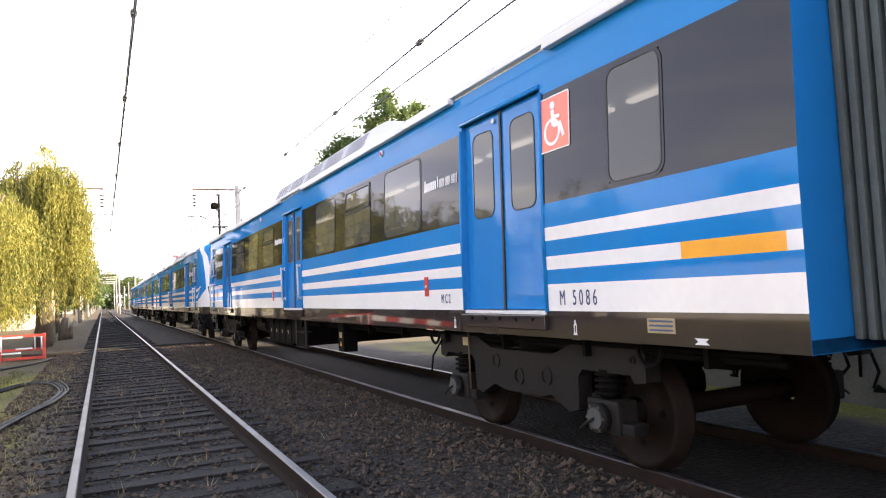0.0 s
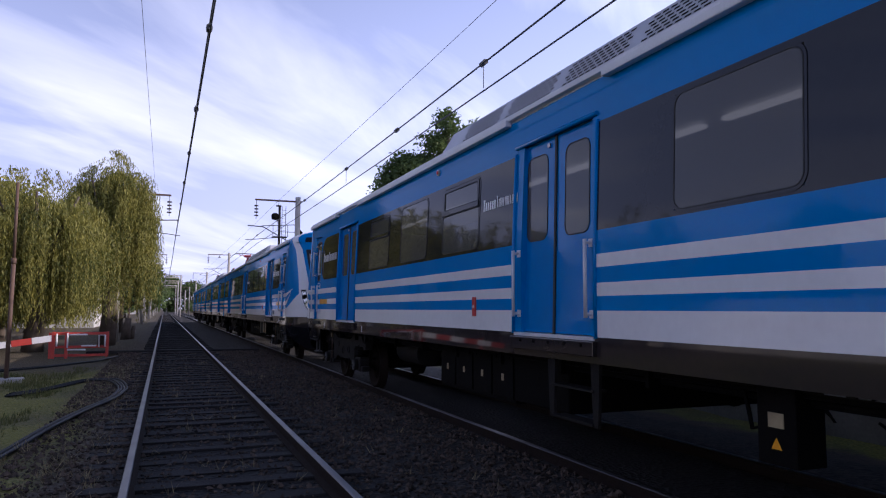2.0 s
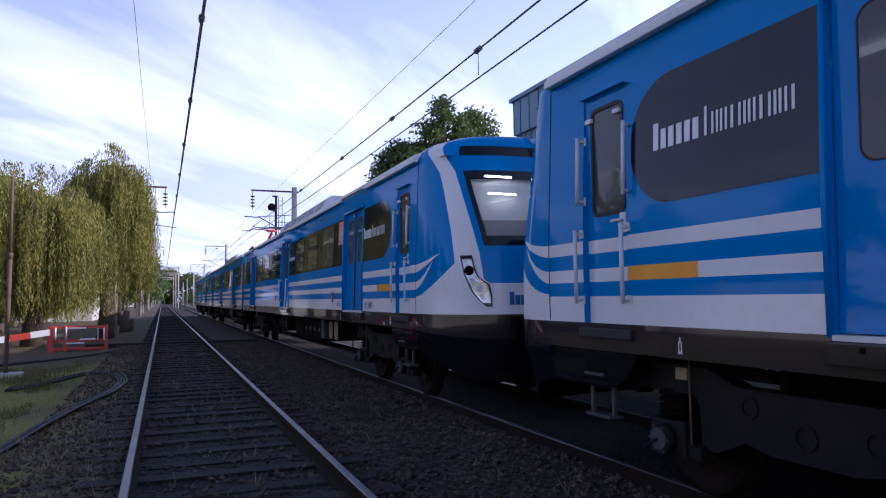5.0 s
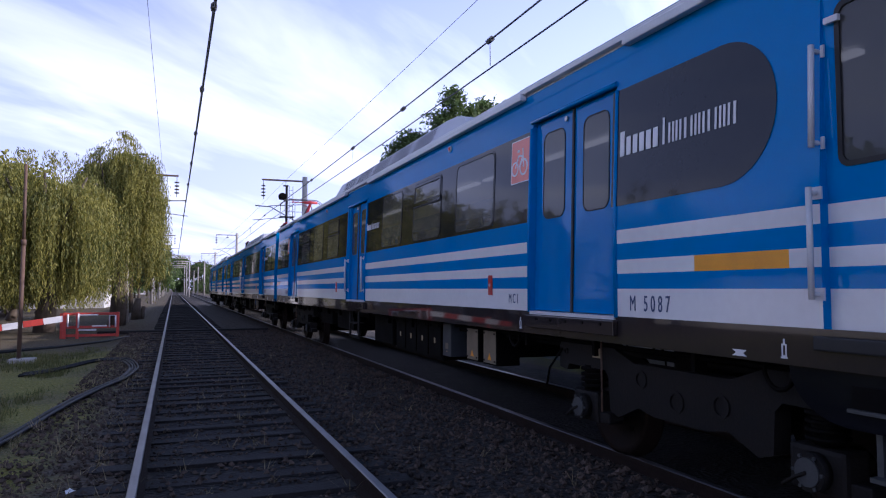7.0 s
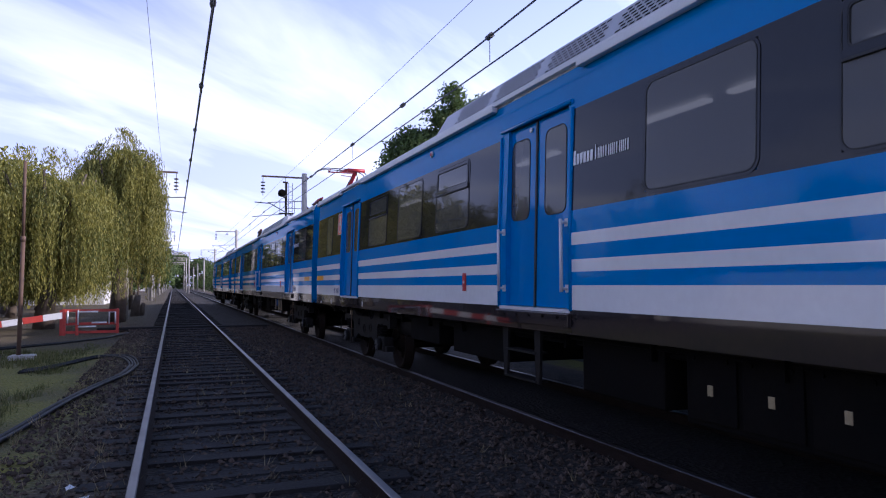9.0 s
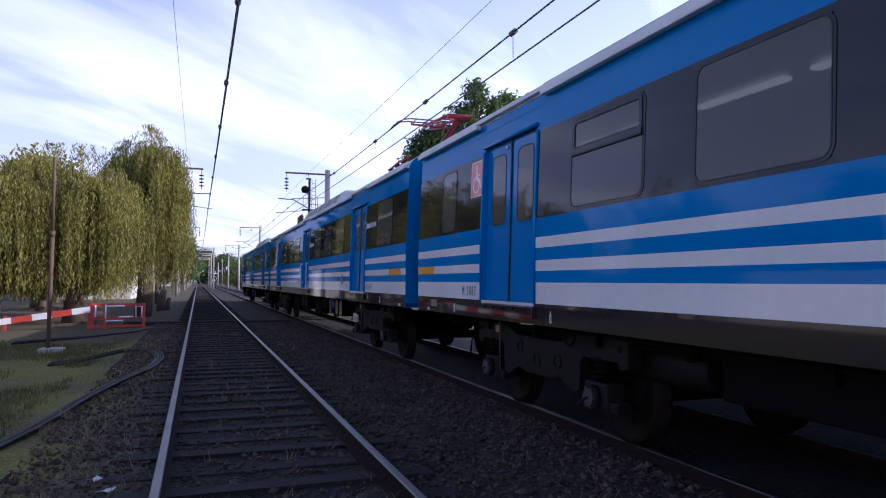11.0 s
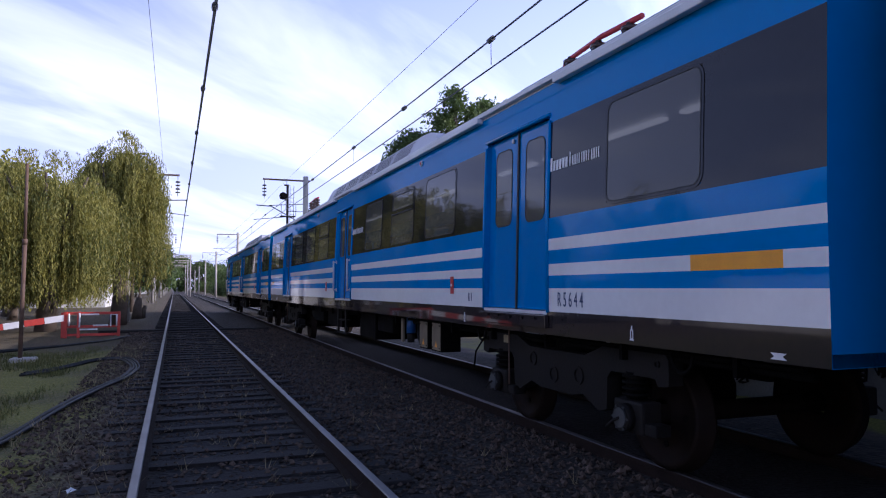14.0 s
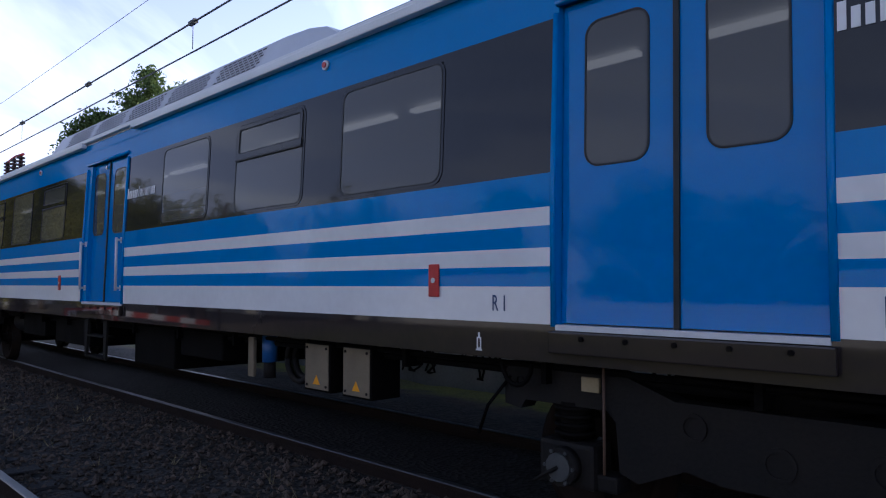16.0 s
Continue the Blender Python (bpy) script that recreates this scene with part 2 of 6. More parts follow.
def ground_material():
    """Dark ballast over the tracks, worn dirt beside them, patchy grass further out."""
    m = bpy.data.materials.new("ground")
    m.use_nodes = True
    nt = m.node_tree
    N, L = nt.nodes.new, nt.links.new
    p = nt.nodes["Principled BSDF"]
    p.inputs["Roughness"].default_value = 0.95
    co, sep = N("ShaderNodeTexCoord"), N("ShaderNodeSeparateXYZ")
    L(co.outputs["Object"], sep.inputs[0])
    big, mid, fine, vor = N("ShaderNodeTexNoise"), N("ShaderNodeTexNoise"), N("ShaderNodeTexNoise"), N("ShaderNodeTexVoronoi")
    for n, s in ((big, 0.35), (mid, 2.2), (fine, 26)):
        n.inputs["Scale"].default_value, n.inputs["Detail"].default_value = s, 5
        L(co.outputs["Object"], n.inputs["Vector"])
    vor.inputs["Scale"].default_value = 20
    L(co.outputs["Object"], vor.inputs["Vector"])

    def ramp(src, stops):
        r = N("ShaderNodeValToRGB")
        e = r.color_ramp.elements
        e[0].position, e[0].color = stops[0][0], (*stops[0][1], 1)
        e[1].position, e[1].color = stops[-1][0], (*stops[-1][1], 1)
        for pos, c in stops[1:-1]:
            e.new(pos).color = (*c, 1)
        L(src, r.inputs[0])
        return r.outputs[0]

    def mix(f, a, b):
        x = N("ShaderNodeMix")
        x.data_type = "RGBA"
        L(f, x.inputs[0])
        L(a, x.inputs[6])
        L(b, x.inputs[7])
        return x.outputs[2]

    ballast = ramp(vor.outputs["Color"], ((0.1, (0.006, 0.005, 0.005)), (0.55, (0.026, 0.02, 0.0165)), (0.95, (0.058, 0.044, 0.035))))
    # Near-black ballast: oil, and under the train its shade put into the colour.
    oil_and_shade = ramp(vor.outputs["Color"], ((0.1, (0.003, 0.0028, 0.0028)), (0.6, (0.011, 0.009, 0.008)), (0.95, (0.028, 0.022, 0.018))))

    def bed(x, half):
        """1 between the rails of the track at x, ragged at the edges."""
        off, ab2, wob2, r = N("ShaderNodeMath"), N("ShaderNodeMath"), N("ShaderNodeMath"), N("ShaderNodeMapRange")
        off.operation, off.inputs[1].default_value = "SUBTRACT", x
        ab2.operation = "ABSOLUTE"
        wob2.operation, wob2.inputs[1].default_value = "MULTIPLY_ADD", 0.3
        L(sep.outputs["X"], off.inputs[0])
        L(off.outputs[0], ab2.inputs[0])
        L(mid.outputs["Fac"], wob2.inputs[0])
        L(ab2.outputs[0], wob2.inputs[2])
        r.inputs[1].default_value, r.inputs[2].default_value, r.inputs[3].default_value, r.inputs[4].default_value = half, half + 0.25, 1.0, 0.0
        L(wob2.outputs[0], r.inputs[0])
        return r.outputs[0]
    ballast = mix(bed(0.632, 0.75), mix(bed(4.86, 0.95), ballast, oil_and_shade), oil_and_shade)
    dirt = ramp(fine.outputs["Fac"], ((0.3, (0.035, 0.027, 0.019)), (0.7, (0.11, 0.08, 0.054))))
    grass = ramp(fine.outputs["Fac"], ((0.3, (0.085, 0.09, 0.014)), (0.5, (0.165, 0.158, 0.022)), (0.75, (0.3, 0.22, 0.06))))
    # distance from the middle of the two tracks, broken up by noise
    d = N("ShaderNodeMath")
    d.operation, d.inputs[1].default_value = "SUBTRACT", 2.8
    L(sep.outputs["X"], d.inputs[0])
    left, right, ab = N("ShaderNodeMath"), N("ShaderNodeMath"), N("ShaderNodeMath")
    left.operation, left.inputs[1].default_value = "MULTIPLY", -1.0
    right.operation, right.inputs[1].default_value = "SUBTRACT", 1.5  # dark stones replace grass beyond the train, standing in for its shade
    ab.operation = "MAXIMUM"
    for k, side in enumerate((left, right)):
        L(d.outputs[0], side.inputs[0])
        L(side.outputs[0], ab.inputs[k])
    wob = N("ShaderNodeMath")
    wob.operation, wob.inputs[1].default_value = "MULTIPLY_ADD", 1.6
    L(mid.outputs["Fac"], wob.inputs[0])
    L(ab.outputs[0], wob.inputs[2])

    def step(a, b):
        r = N("ShaderNodeMapRange")
        r.inputs[1].default_value, r.inputs[2].default_value = a, b
        L(wob.outputs[0], r.inputs[0])
        return r.outputs[0]
    patch = N("ShaderNodeMath")
    patch.operation = "MULTIPLY"
    L(step(4.35, 4.9), patch.inputs[0])
    pr = N("ShaderNodeMapRange")
    pr.inputs[1].default_value, pr.inputs[2].default_value = 0.42, 0.56
    pr.inputs[3].default_value = 0.45
    L(big.outputs["Fac"], pr.inputs[0])
    L(pr.outputs[0], patch.inputs[1])
    bare = N("ShaderNodeMapRange")
    bare.inputs[1].default_value, bare.inputs[2].default_value, bare.inputs[3].default_value, bare.inputs[4].default_value = 21.5, 26.0, 1.0, 0.12
    along = N("ShaderNodeMath")
    along.operation, along.inputs[1].default_value = "MULTIPLY_ADD", 4.0
    L(mid.outputs["Fac"], along.inputs[0])
    L(sep.outputs["Y"], along.inputs[2])
    L(along.outputs[0], bare.inputs[0])
    thinned = N("ShaderNodeMath")
    thinned.operation = "MULTIPLY"
    L(patch.outputs[0], thinned.inputs[0])
    L(bare.outputs[0], thinned.inputs[1])
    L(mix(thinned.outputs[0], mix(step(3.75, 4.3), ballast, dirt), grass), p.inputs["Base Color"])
    bu = N("ShaderNodeBump")
    bu.inputs["Strength"].default_value, bu.inputs["Distance"].default_value = 0.8, 0.03
    L(vor.outputs["Distance"], bu.inputs["Height"])
    L(bu.outputs[0], p.inputs["Normal"])
    return m


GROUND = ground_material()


# ---- building helpers ----
def mesh_of(bm, mats, smooth=False):
    me = bpy.data.meshes.new("mesh")
    if smooth:
        for f in bm.faces:
            f.smooth = True
    bm.to_mesh(me)
    bm.free()
    for m in (mats if isinstance(mats, (list, tuple)) else [mats]):
        me.materials.append(m)
    return me


def part(name, bm, mats, parent, label="", m=None, smooth=False):
    me = bm if isinstance(bm, bpy.types.Mesh) else mesh_of(bm, mats, smooth)
    ob = new(name, me)
    ob.parent = parent
    if m is not None:
        ob.matrix_basis = m
    if label:
        tagged(ob, label)
    return ob


def thing(name, bm, mats, label, category, group="", kind="", m=None, smooth=False):
    me = bm if (bm is None or isinstance(bm, bpy.types.Mesh)) else mesh_of(bm, mats, smooth)
    ob = new(name, me)
    if m is not None:
        ob.matrix_basis = m
    return tagged(ob, label, category, group, kind)


CACHE = {}


def cached(key, make):
    if key not in CACHE:
        CACHE[key] = make()
    return CACHE[key]


def face(bm, pts, mi=0):
    f = bm.faces.new([bm.verts.new(p) for p in pts])
    f.material_index = mi
    return f


def box(bm, x0, x1, y0, y1, z0, z1, mi=0, bevel=0.0):
    v = [bm.verts.new((x, y, z)) for x in (x0, x1) for y in (y0, y1) for z in (z0, z1)]
    fs = [bm.faces.new([v[i] for i in q]) for q in ((0, 1, 3, 2), (4, 6, 7, 5), (0, 4, 5, 1), (2, 3, 7, 6), (0, 2, 6, 4), (1, 5, 7, 3))]
    for f in fs:
        f.material_index = mi
    if bevel:
        r = bmesh.ops.bevel(bm, geom=list({e for f in fs for e in f.edges}), offset=bevel, segments=2, affect="EDGES", profile=0.6)
        for f in r["faces"]:
            f.material_index = mi
    return fs


def tube(bm, pts, r, n=8, mi=0, r2=None):
    """A round bar along the points, closed at both ends; r2: radius at the far end."""
    pts = [Vector(p) for p in pts]
    rings, last = [], None
    for i, p in enumerate(pts):
        d = (pts[min(i + 1, len(pts) - 1)] - pts[max(i - 1, 0)]).normalized()
        a = d.orthogonal().normalized() if last is None else (last - d * last.dot(d)).normalized()
        last = a
        b = d.cross(a)
        rad = r if r2 is None else r + (r2 - r) * i / (len(pts) - 1)
        rings.append([bm.verts.new(p + (a * math.cos(t) + b * math.sin(t)) * rad) for t in (2 * math.pi * k / n for k in range(n))])
    for q, s in zip(rings, rings[1:]):
        for k in range(n):
            f = bm.faces.new((q[k], q[(k + 1) % n], s[(k + 1) % n], s[k]))
            f.material_index, f.smooth = mi, True
    for ring in (rings[0][::-1], rings[-1]):
        bm.faces.new(ring).material_index = mi


def rounded(w, h, r, n=6, cx=0.0, cy=0.0):
    out = []
    for sx, sy, a0 in ((1, 1, 0), (-1, 1, 90), (-1, -1, 180), (1, -1, 270)):
        for k in range(n + 1):
            a = radians(a0 + 90 * k / n)
            out.append((cx + sx * (w / 2 - r) + r * math.cos(a), cy + sy * (h / 2 - r) + r * math.sin(a)))
    return out


def ring_plate(bm, outer, inner, x, depth, mi=0):
    """A flat ring in the plane across x, with a thickness towards -x."""
    n = len(outer)
    A = [bm.verts.new((x - depth, y, z)) for y, z in outer]
    B = [bm.verts.new((x - depth, y, z)) for y, z in inner]
    C = [bm.verts.new((x, y, z)) for y, z in outer]
    D = [bm.verts.new((x, y, z)) for y, z in inner]
    for k in range(n):
        j = (k + 1) % n
        for q in ((A[k], A[j], B[j], B[k]), (A[j], A[k], C[k], C[j]), (B[k], B[j], D[j], D[k])):
            bm.faces.new(q).material_index = mi


def plate(bm, outline, x, depth, mi=0):
    """A solid plate across x with the given outline in y, z."""
    A = [bm.verts.new((x - depth, y, z)) for y, z in outline]
    C = [bm.verts.new((x, y, z)) for y, z in outline]
    n = len(A)
    bm.faces.new(A).material_index = mi
    bm.faces.new(C[::-1]).material_index = mi
    for k in range(n):
        bm.faces.new((A[k], C[k], C[(k + 1) % n], A[(k + 1) % n])).material_index = mi


def lettering(text, height):
    """A flat mesh of upright letters in the plane y, z, read from the side at -x; centred on its origin."""
    cu = bpy.data.curves.new("text", "FONT")
    cu.body, cu.size, cu.align_x, cu.extrude = text, height / 0.7, "CENTER", 0.0015
    cu.space_character = 1.6
    ob = new("text", cu)
    bpy.context.view_layer.update()
    me = bpy.data.meshes.new_from_object(ob.evaluated_get(bpy.context.evaluated_depsgraph_get()))
    bpy.data.objects.remove(ob)
    me.transform(Matrix(((0, 0, -1, 0), (-1, 0, 0, 0), (0, 1, 0, -height / 2), (0, 0, 0, 1))) @ Matrix.Diagonal((0.62, 1, 1, 1)))
    me.materials.clear()
    me.materials.append(INK)
    return me


# ---- the moving train ----
TRACK_X, HALF = 4.90, 1.55
RIGHT_LEVEL, WHEEL_R = -0.05, 0.46  # the train's track lies a little lower than the empty one


TRAIN = [  # seconds, where the first door of the second unit's first car stands along the track
    (0.0, 32.08), (0.5, 29.89), (1.0, 27.98), (1.5, 26.12), (2.0, 24.15), (2.5, 22.16), (3.0, 20.13), (5.5, 10.51),
    (6.0, 8.62), (6.5, 6.76), (7.0, 4.92), (7.5, 3.06), (8.0, 1.20), (8.5, -0.65), (9.0, -2.39), (9.5, -4.11),
    (10.0, -5.84), (12.5, -13.78), (13.0, -15.12), (13.5, -16.46), (14.0, -17.78), (14.5, -19.08), (15.0, -20.37), (15.5, -21.62), (16.0, -22.76)]


def door_y(t):
    """The train's way between the known places, with an even change of speed."""
    k = max(0, min(len(TRAIN) - 2, sum(1 for r in TRAIN if r[0] <= t) - 1))

    def speed(i):
        i0, i1 = max(0, i - 1), min(len(TRAIN) - 1, i + 1)
        return (TRAIN[i1][1] - TRAIN[i0][1]) / (TRAIN[i1][0] - TRAIN[i0][0])
    (ta, ya), (tb, yb) = TRAIN[k], TRAIN[k + 1]
    h = tb - ta
    u = (t - ta) / h
    return (ya * (1 + 2 * u) * (1 - u) ** 2 + yb * u * u * (3 - 2 * u)
            + h * (speed(k) * u * (1 - u) ** 2 - speed(k + 1) * u * u * (1 - u)))


def side_x(z):
    return HALF if z < 2.0 else HALF - 0.065 * (z - 2.0) / 1.46


Z_LEVELS = [1.04, 1.26, 1.48, 1.60, 1.71, 1.84, 1.95, 2.15, 2.19, 3.03, 3.08, 3.16, 3.46]
DOOR_W, DOOR_TOP, DOOR_FOOT = 1.45, 3.16, 1.25


def window_mesh(w, h, hopper):
    """A painted frame flush with the film round a thin black rubber seal."""
    def make():
        bm = bmesh.new()
        r = 0.09
        ring_plate(bm, rounded(w + 0.045, h + 0.045, r + 0.02), rounded(w - 0.01, h - 0.01, r), 0.004, 0.006, 1)
        ring_plate(bm, rounded(w + 0.002, h + 0.002, r + 0.002), rounded(w - 0.014, h - 0.014, r - 0.006), 0.004, 0.008, 0)
        if hopper:
            box(bm, -0.016, 0.004, -w / 2 + 0.012, w / 2 - 0.012, h * 0.1, h * 0.1 + 0.05, 1)
            box(bm, -0.018, 0.004, -w / 2 + 0.012, w / 2 - 0.012, h * 0.1 - 0.016, h * 0.1, 0)
            ring_plate(bm, rounded(w - 0.03, h * 0.36, 0.05, cy=h * 0.31), rounded(w - 0.09, h * 0.36 - 0.06, 0.035, cy=h * 0.31), 0.003, 0.012, 1)
            ring_plate(bm, rounded(w - 0.09, h * 0.36 - 0.06, 0.035, cy=h * 0.31), rounded(w - 0.112, h * 0.36 - 0.082, 0.028, cy=h * 0.31), 0.004, 0.012, 0)
        return mesh_of(bm, [RUBBER, FRAME])
    return cached(("gasket", w, h, hopper), make)


def pane_mesh(w, h, r=0.09):
    def make():
        bm = bmesh.new()
        face(bm, [(0, y, z) for y, z in reversed(rounded(w, h, r))])
        return mesh_of(bm, [PANE])
    return cached(("pane", w, h, r), make)


def add_window(car, side, y0, y1, hopper, z0=2.19, z1=3.03):
    w, h, zc = round(y1 - y0, 3), round(z1 - z0, 3), (z0 + z1) / 2
    tilt = 2.5
    m = pose(side * (side_x(zc) + 0.003), (y0 + y1) / 2, zc, 0, 0, 0 if side < 0 else 180) @ pose(0, 0, 0, 0, tilt, 0)
    fr = part("window_frame", window_mesh(w, h, hopper), None, car, m=m)
    p = part("window_pane", pane_mesh(w, h), None, fr, "grey tinted window glass")
    p.visible_shadow = False


def leaf_mesh():
    def make():
        bm = bmesh.new()
        w, z0, z1 = 0.71, DOOR_FOOT + 0.02, DOOR_TOP - 0.02
        hole = rounded(0.40, 0.84, 0.09, cy=2.585)
        n = len(hole)
        outer = []
        for k, (y, z) in enumerate(hole):  # the sheet of the leaf, from its edge to the window's opening
            outer.append((math.copysign(w / 2, y), z))
        for k in range(n):
            j = (k + 1) % n
            face(bm, [(0, *hole[k]), (0, *hole[j]), (0, *outer[j]), (0, *outer[k])])
        zt, zb = max(z for _, z in hole), min(z for _, z in hole)
        face(bm, [(0, -w / 2, zt), (0, w / 2, zt), (0, w / 2, z1), (0, -w / 2, z1)])
        face(bm, [(0, -w / 2, z0), (0, w / 2, z0), (0, w / 2, zb), (0, -w / 2, zb)])
        box(bm, 0.003, 0.035, -w / 2, w / 2, z0, 2.12)
        box(bm, 0.003, 0.035, -w / 2, w / 2, 3.04, z1)
        return mesh_of(bm, [DOOR_BLUE])
    return cached("leaf", make)


def leaf_gasket():
    def make():
        bm = bmesh.new()
        ring_plate(bm, rounded(0.412, 0.852, 0.096), rounded(0.388, 0.828, 0.086), 0.003, 0.008)
        return mesh_of(bm, [RUBBER])
    return cached("leaf_gasket", make)


def add_door(car, side, y0, rails):
    """A double sliding door in its recess; with grab rails on both sides where the car has them."""
    def surround():
        bm = bmesh.new()
        w, d = DOOR_W, 0.075
        for a, b in ((0.0, 0.0), (w, w)):  # reveals
            for k, (z0, z1) in enumerate(((DOOR_FOOT, 2.0), (2.0, DOOR_TOP))):
                face(bm, [(-side_x(z0), a, z0), (-side_x(z1), a, z1), (-side_x(z1) + d, a, z1), (-side_x(z0) + d, a, z0)])
        x = side_x(DOOR_TOP)
        face(bm, [(-x, 0, DOOR_TOP), (-x, w, DOOR_TOP), (-x + d, w, DOOR_TOP), (-x + d, 0, DOOR_TOP)])
        # raised lip round the opening
        for a in (-0.035, w):
            tube(bm, [(-HALF - 0.004, a + 0.0175, DOOR_FOOT), (-HALF - 0.004, a + 0.0175, 2.0), (-side_x(3.1) - 0.004, a + 0.0175, 3.1)], 0.019, 6)
        tube(bm, [(-x - 0.006, -0.01, DOOR_TOP), (-x - 0.012, w + 0.01, DOOR_TOP)], 0.022, 6)
        return mesh_of(bm, [BLUE])

    def sill():
        bm = bmesh.new()
        box(bm, -HALF - 0.012, -HALF + 0.09, 0.0, DOOR_W, DOOR_FOOT - 0.02, DOOR_FOOT + 0.012, 0)
        box(bm, -HALF - 0.045, -HALF - 0.002, -0.03, DOOR_W + 0.03, 1.10, 1.225, 1, bevel=0.008)
        for k in range(5):
            tube(bm, [(-HALF - 0.045, 0.15 + k * 0.275, 1.19), (-HALF - 0.055, 0.15 + k * 0.275, 1.19)], 0.016, 6, 2)
        return mesh_of(bm, [BRIGHT, SOLEBAR, BLACK])

    def seal():
        bm = bmesh.new()
        box(bm, -0.012, 0.006, -0.016, 0.016, DOOR_FOOT, DOOR_TOP - 0.02)
        tube(bm, [(-0.016, 0.13, 3.07), (-0.004, 0.13, 3.07)], 0.024, 10, 1)
        return mesh_of(bm, [RUBBER, BRIGHT])
    flip = pose(0, y0, 0) if side < 0 else pose(0, y0 + DOOR_W, 0, 0, 0, 180)
    part("door_surround", cached("surround", surround), None, car, m=flip)
    part("door_sill", cached("sill", sill), None, car, m=flip)
    lean = pose(-HALF + 0.062, 0, 0)
    for k in (0, 1):
        m = flip @ lean @ pose(0, 0.3625 + 0.725 * k, 0) @ pose(0, 0, 2.0) @ pose(0, 0, 0, 0, 1.6, 0) @ pose(0, 0, -2.0)
        lf = part("door_leaf", leaf_mesh(), None, car, "blue sliding door leaf", m=m)
        part("door_gasket", leaf_gasket(), None, lf, m=pose(0, 0, 2.585))
        p = part("door_pane", pane_mesh(0.4, 0.84), None, lf, "grey tinted door glass", m=pose(-0.002, 0, 2.585))
        p.visible_shadow = False
    part("door_seal", cached("door_seal", seal), None, car, m=flip @ lean @ pose(-0.003, 0.725, 2.0, 0, 1.6, 0) @ pose(0, 0, -2.0))
    if rails:
        part("door_jamb", cached("jamb_near", lambda: jamb(0.0, 0.065)), None, car, m=flip)
        part("door_jamb", cached("jamb_far", lambda: jamb(DOOR_W - 0.14, DOOR_W)), None, car, m=flip)
        for y in (0.03, DOOR_W - 0.11):
            part("grab_rail", cached("rail", lambda: grab_mesh(0.66)), None, car, "pale grey painted grab rail", m=flip @ pose(-HALF, y, 1.42))


def jamb(a, b):
    """A flush blue upright inside the door opening that carries a grab rail."""
    bm = bmesh.new()
    for z0, z1 in ((DOOR_FOOT + 0.015, 2.0), (2.0, DOOR_TOP - 0.02)):
        p = [[bm.verts.new((-side_x(z) + x, y, z)) for x, y in ((0.07, a), (0.003, a), (0.003, b), (0.07, b))] for z in (z0, z1)]
        for j in range(3):
            bm.faces.new((p[0][j], p[0][j + 1], p[1][j + 1], p[1][j]))
    return mesh_of(bm, [BLUE])


def grab_mesh(h):
    bm = bmesh.new()
    tube(bm, [(-0.07, 0, 0.0), (-0.07, 0, h)], 0.017, 8)
    for z in (0.03, h - 0.03):
        tube(bm, [(-0.075, 0, z), (0.0, 0, z)], 0.014, 6)
        box(bm, -0.012, 0.0, -0.03, 0.03, z - 0.035, z + 0.035)
    return mesh_of(bm, [BRIGHT])


def wordmark(w, h, mats):
    """The operator's name as a row of plain upright bars, the first third bolder."""
    bm = bmesh.new()
    step = w / 16.2
    y = w / 2
    for k in range(16):
        bold = k < 6
        if k == 6:
            y -= step * 0.2
        tall = h if k in (0, 6) else h * 0.74
        t = step * (0.7 if bold else 0.78)
        strokes = ((0.0, 1.0),) if bold else (((0.0, 0.3), (0.66, 0.96)) if k % 3 else ((0.2, 0.56),))
        for u0, u1 in strokes:
            plate(bm, [(y - t * u1, -h / 2), (y - t * u0, -h / 2), (y - t * u0, -h / 2 + tall), (y - t * u1, -h / 2 + tall)], 0.0, 0.003)
        y -= step * (1.04 if bold else 0.98)
    return mesh_of(bm, mats)


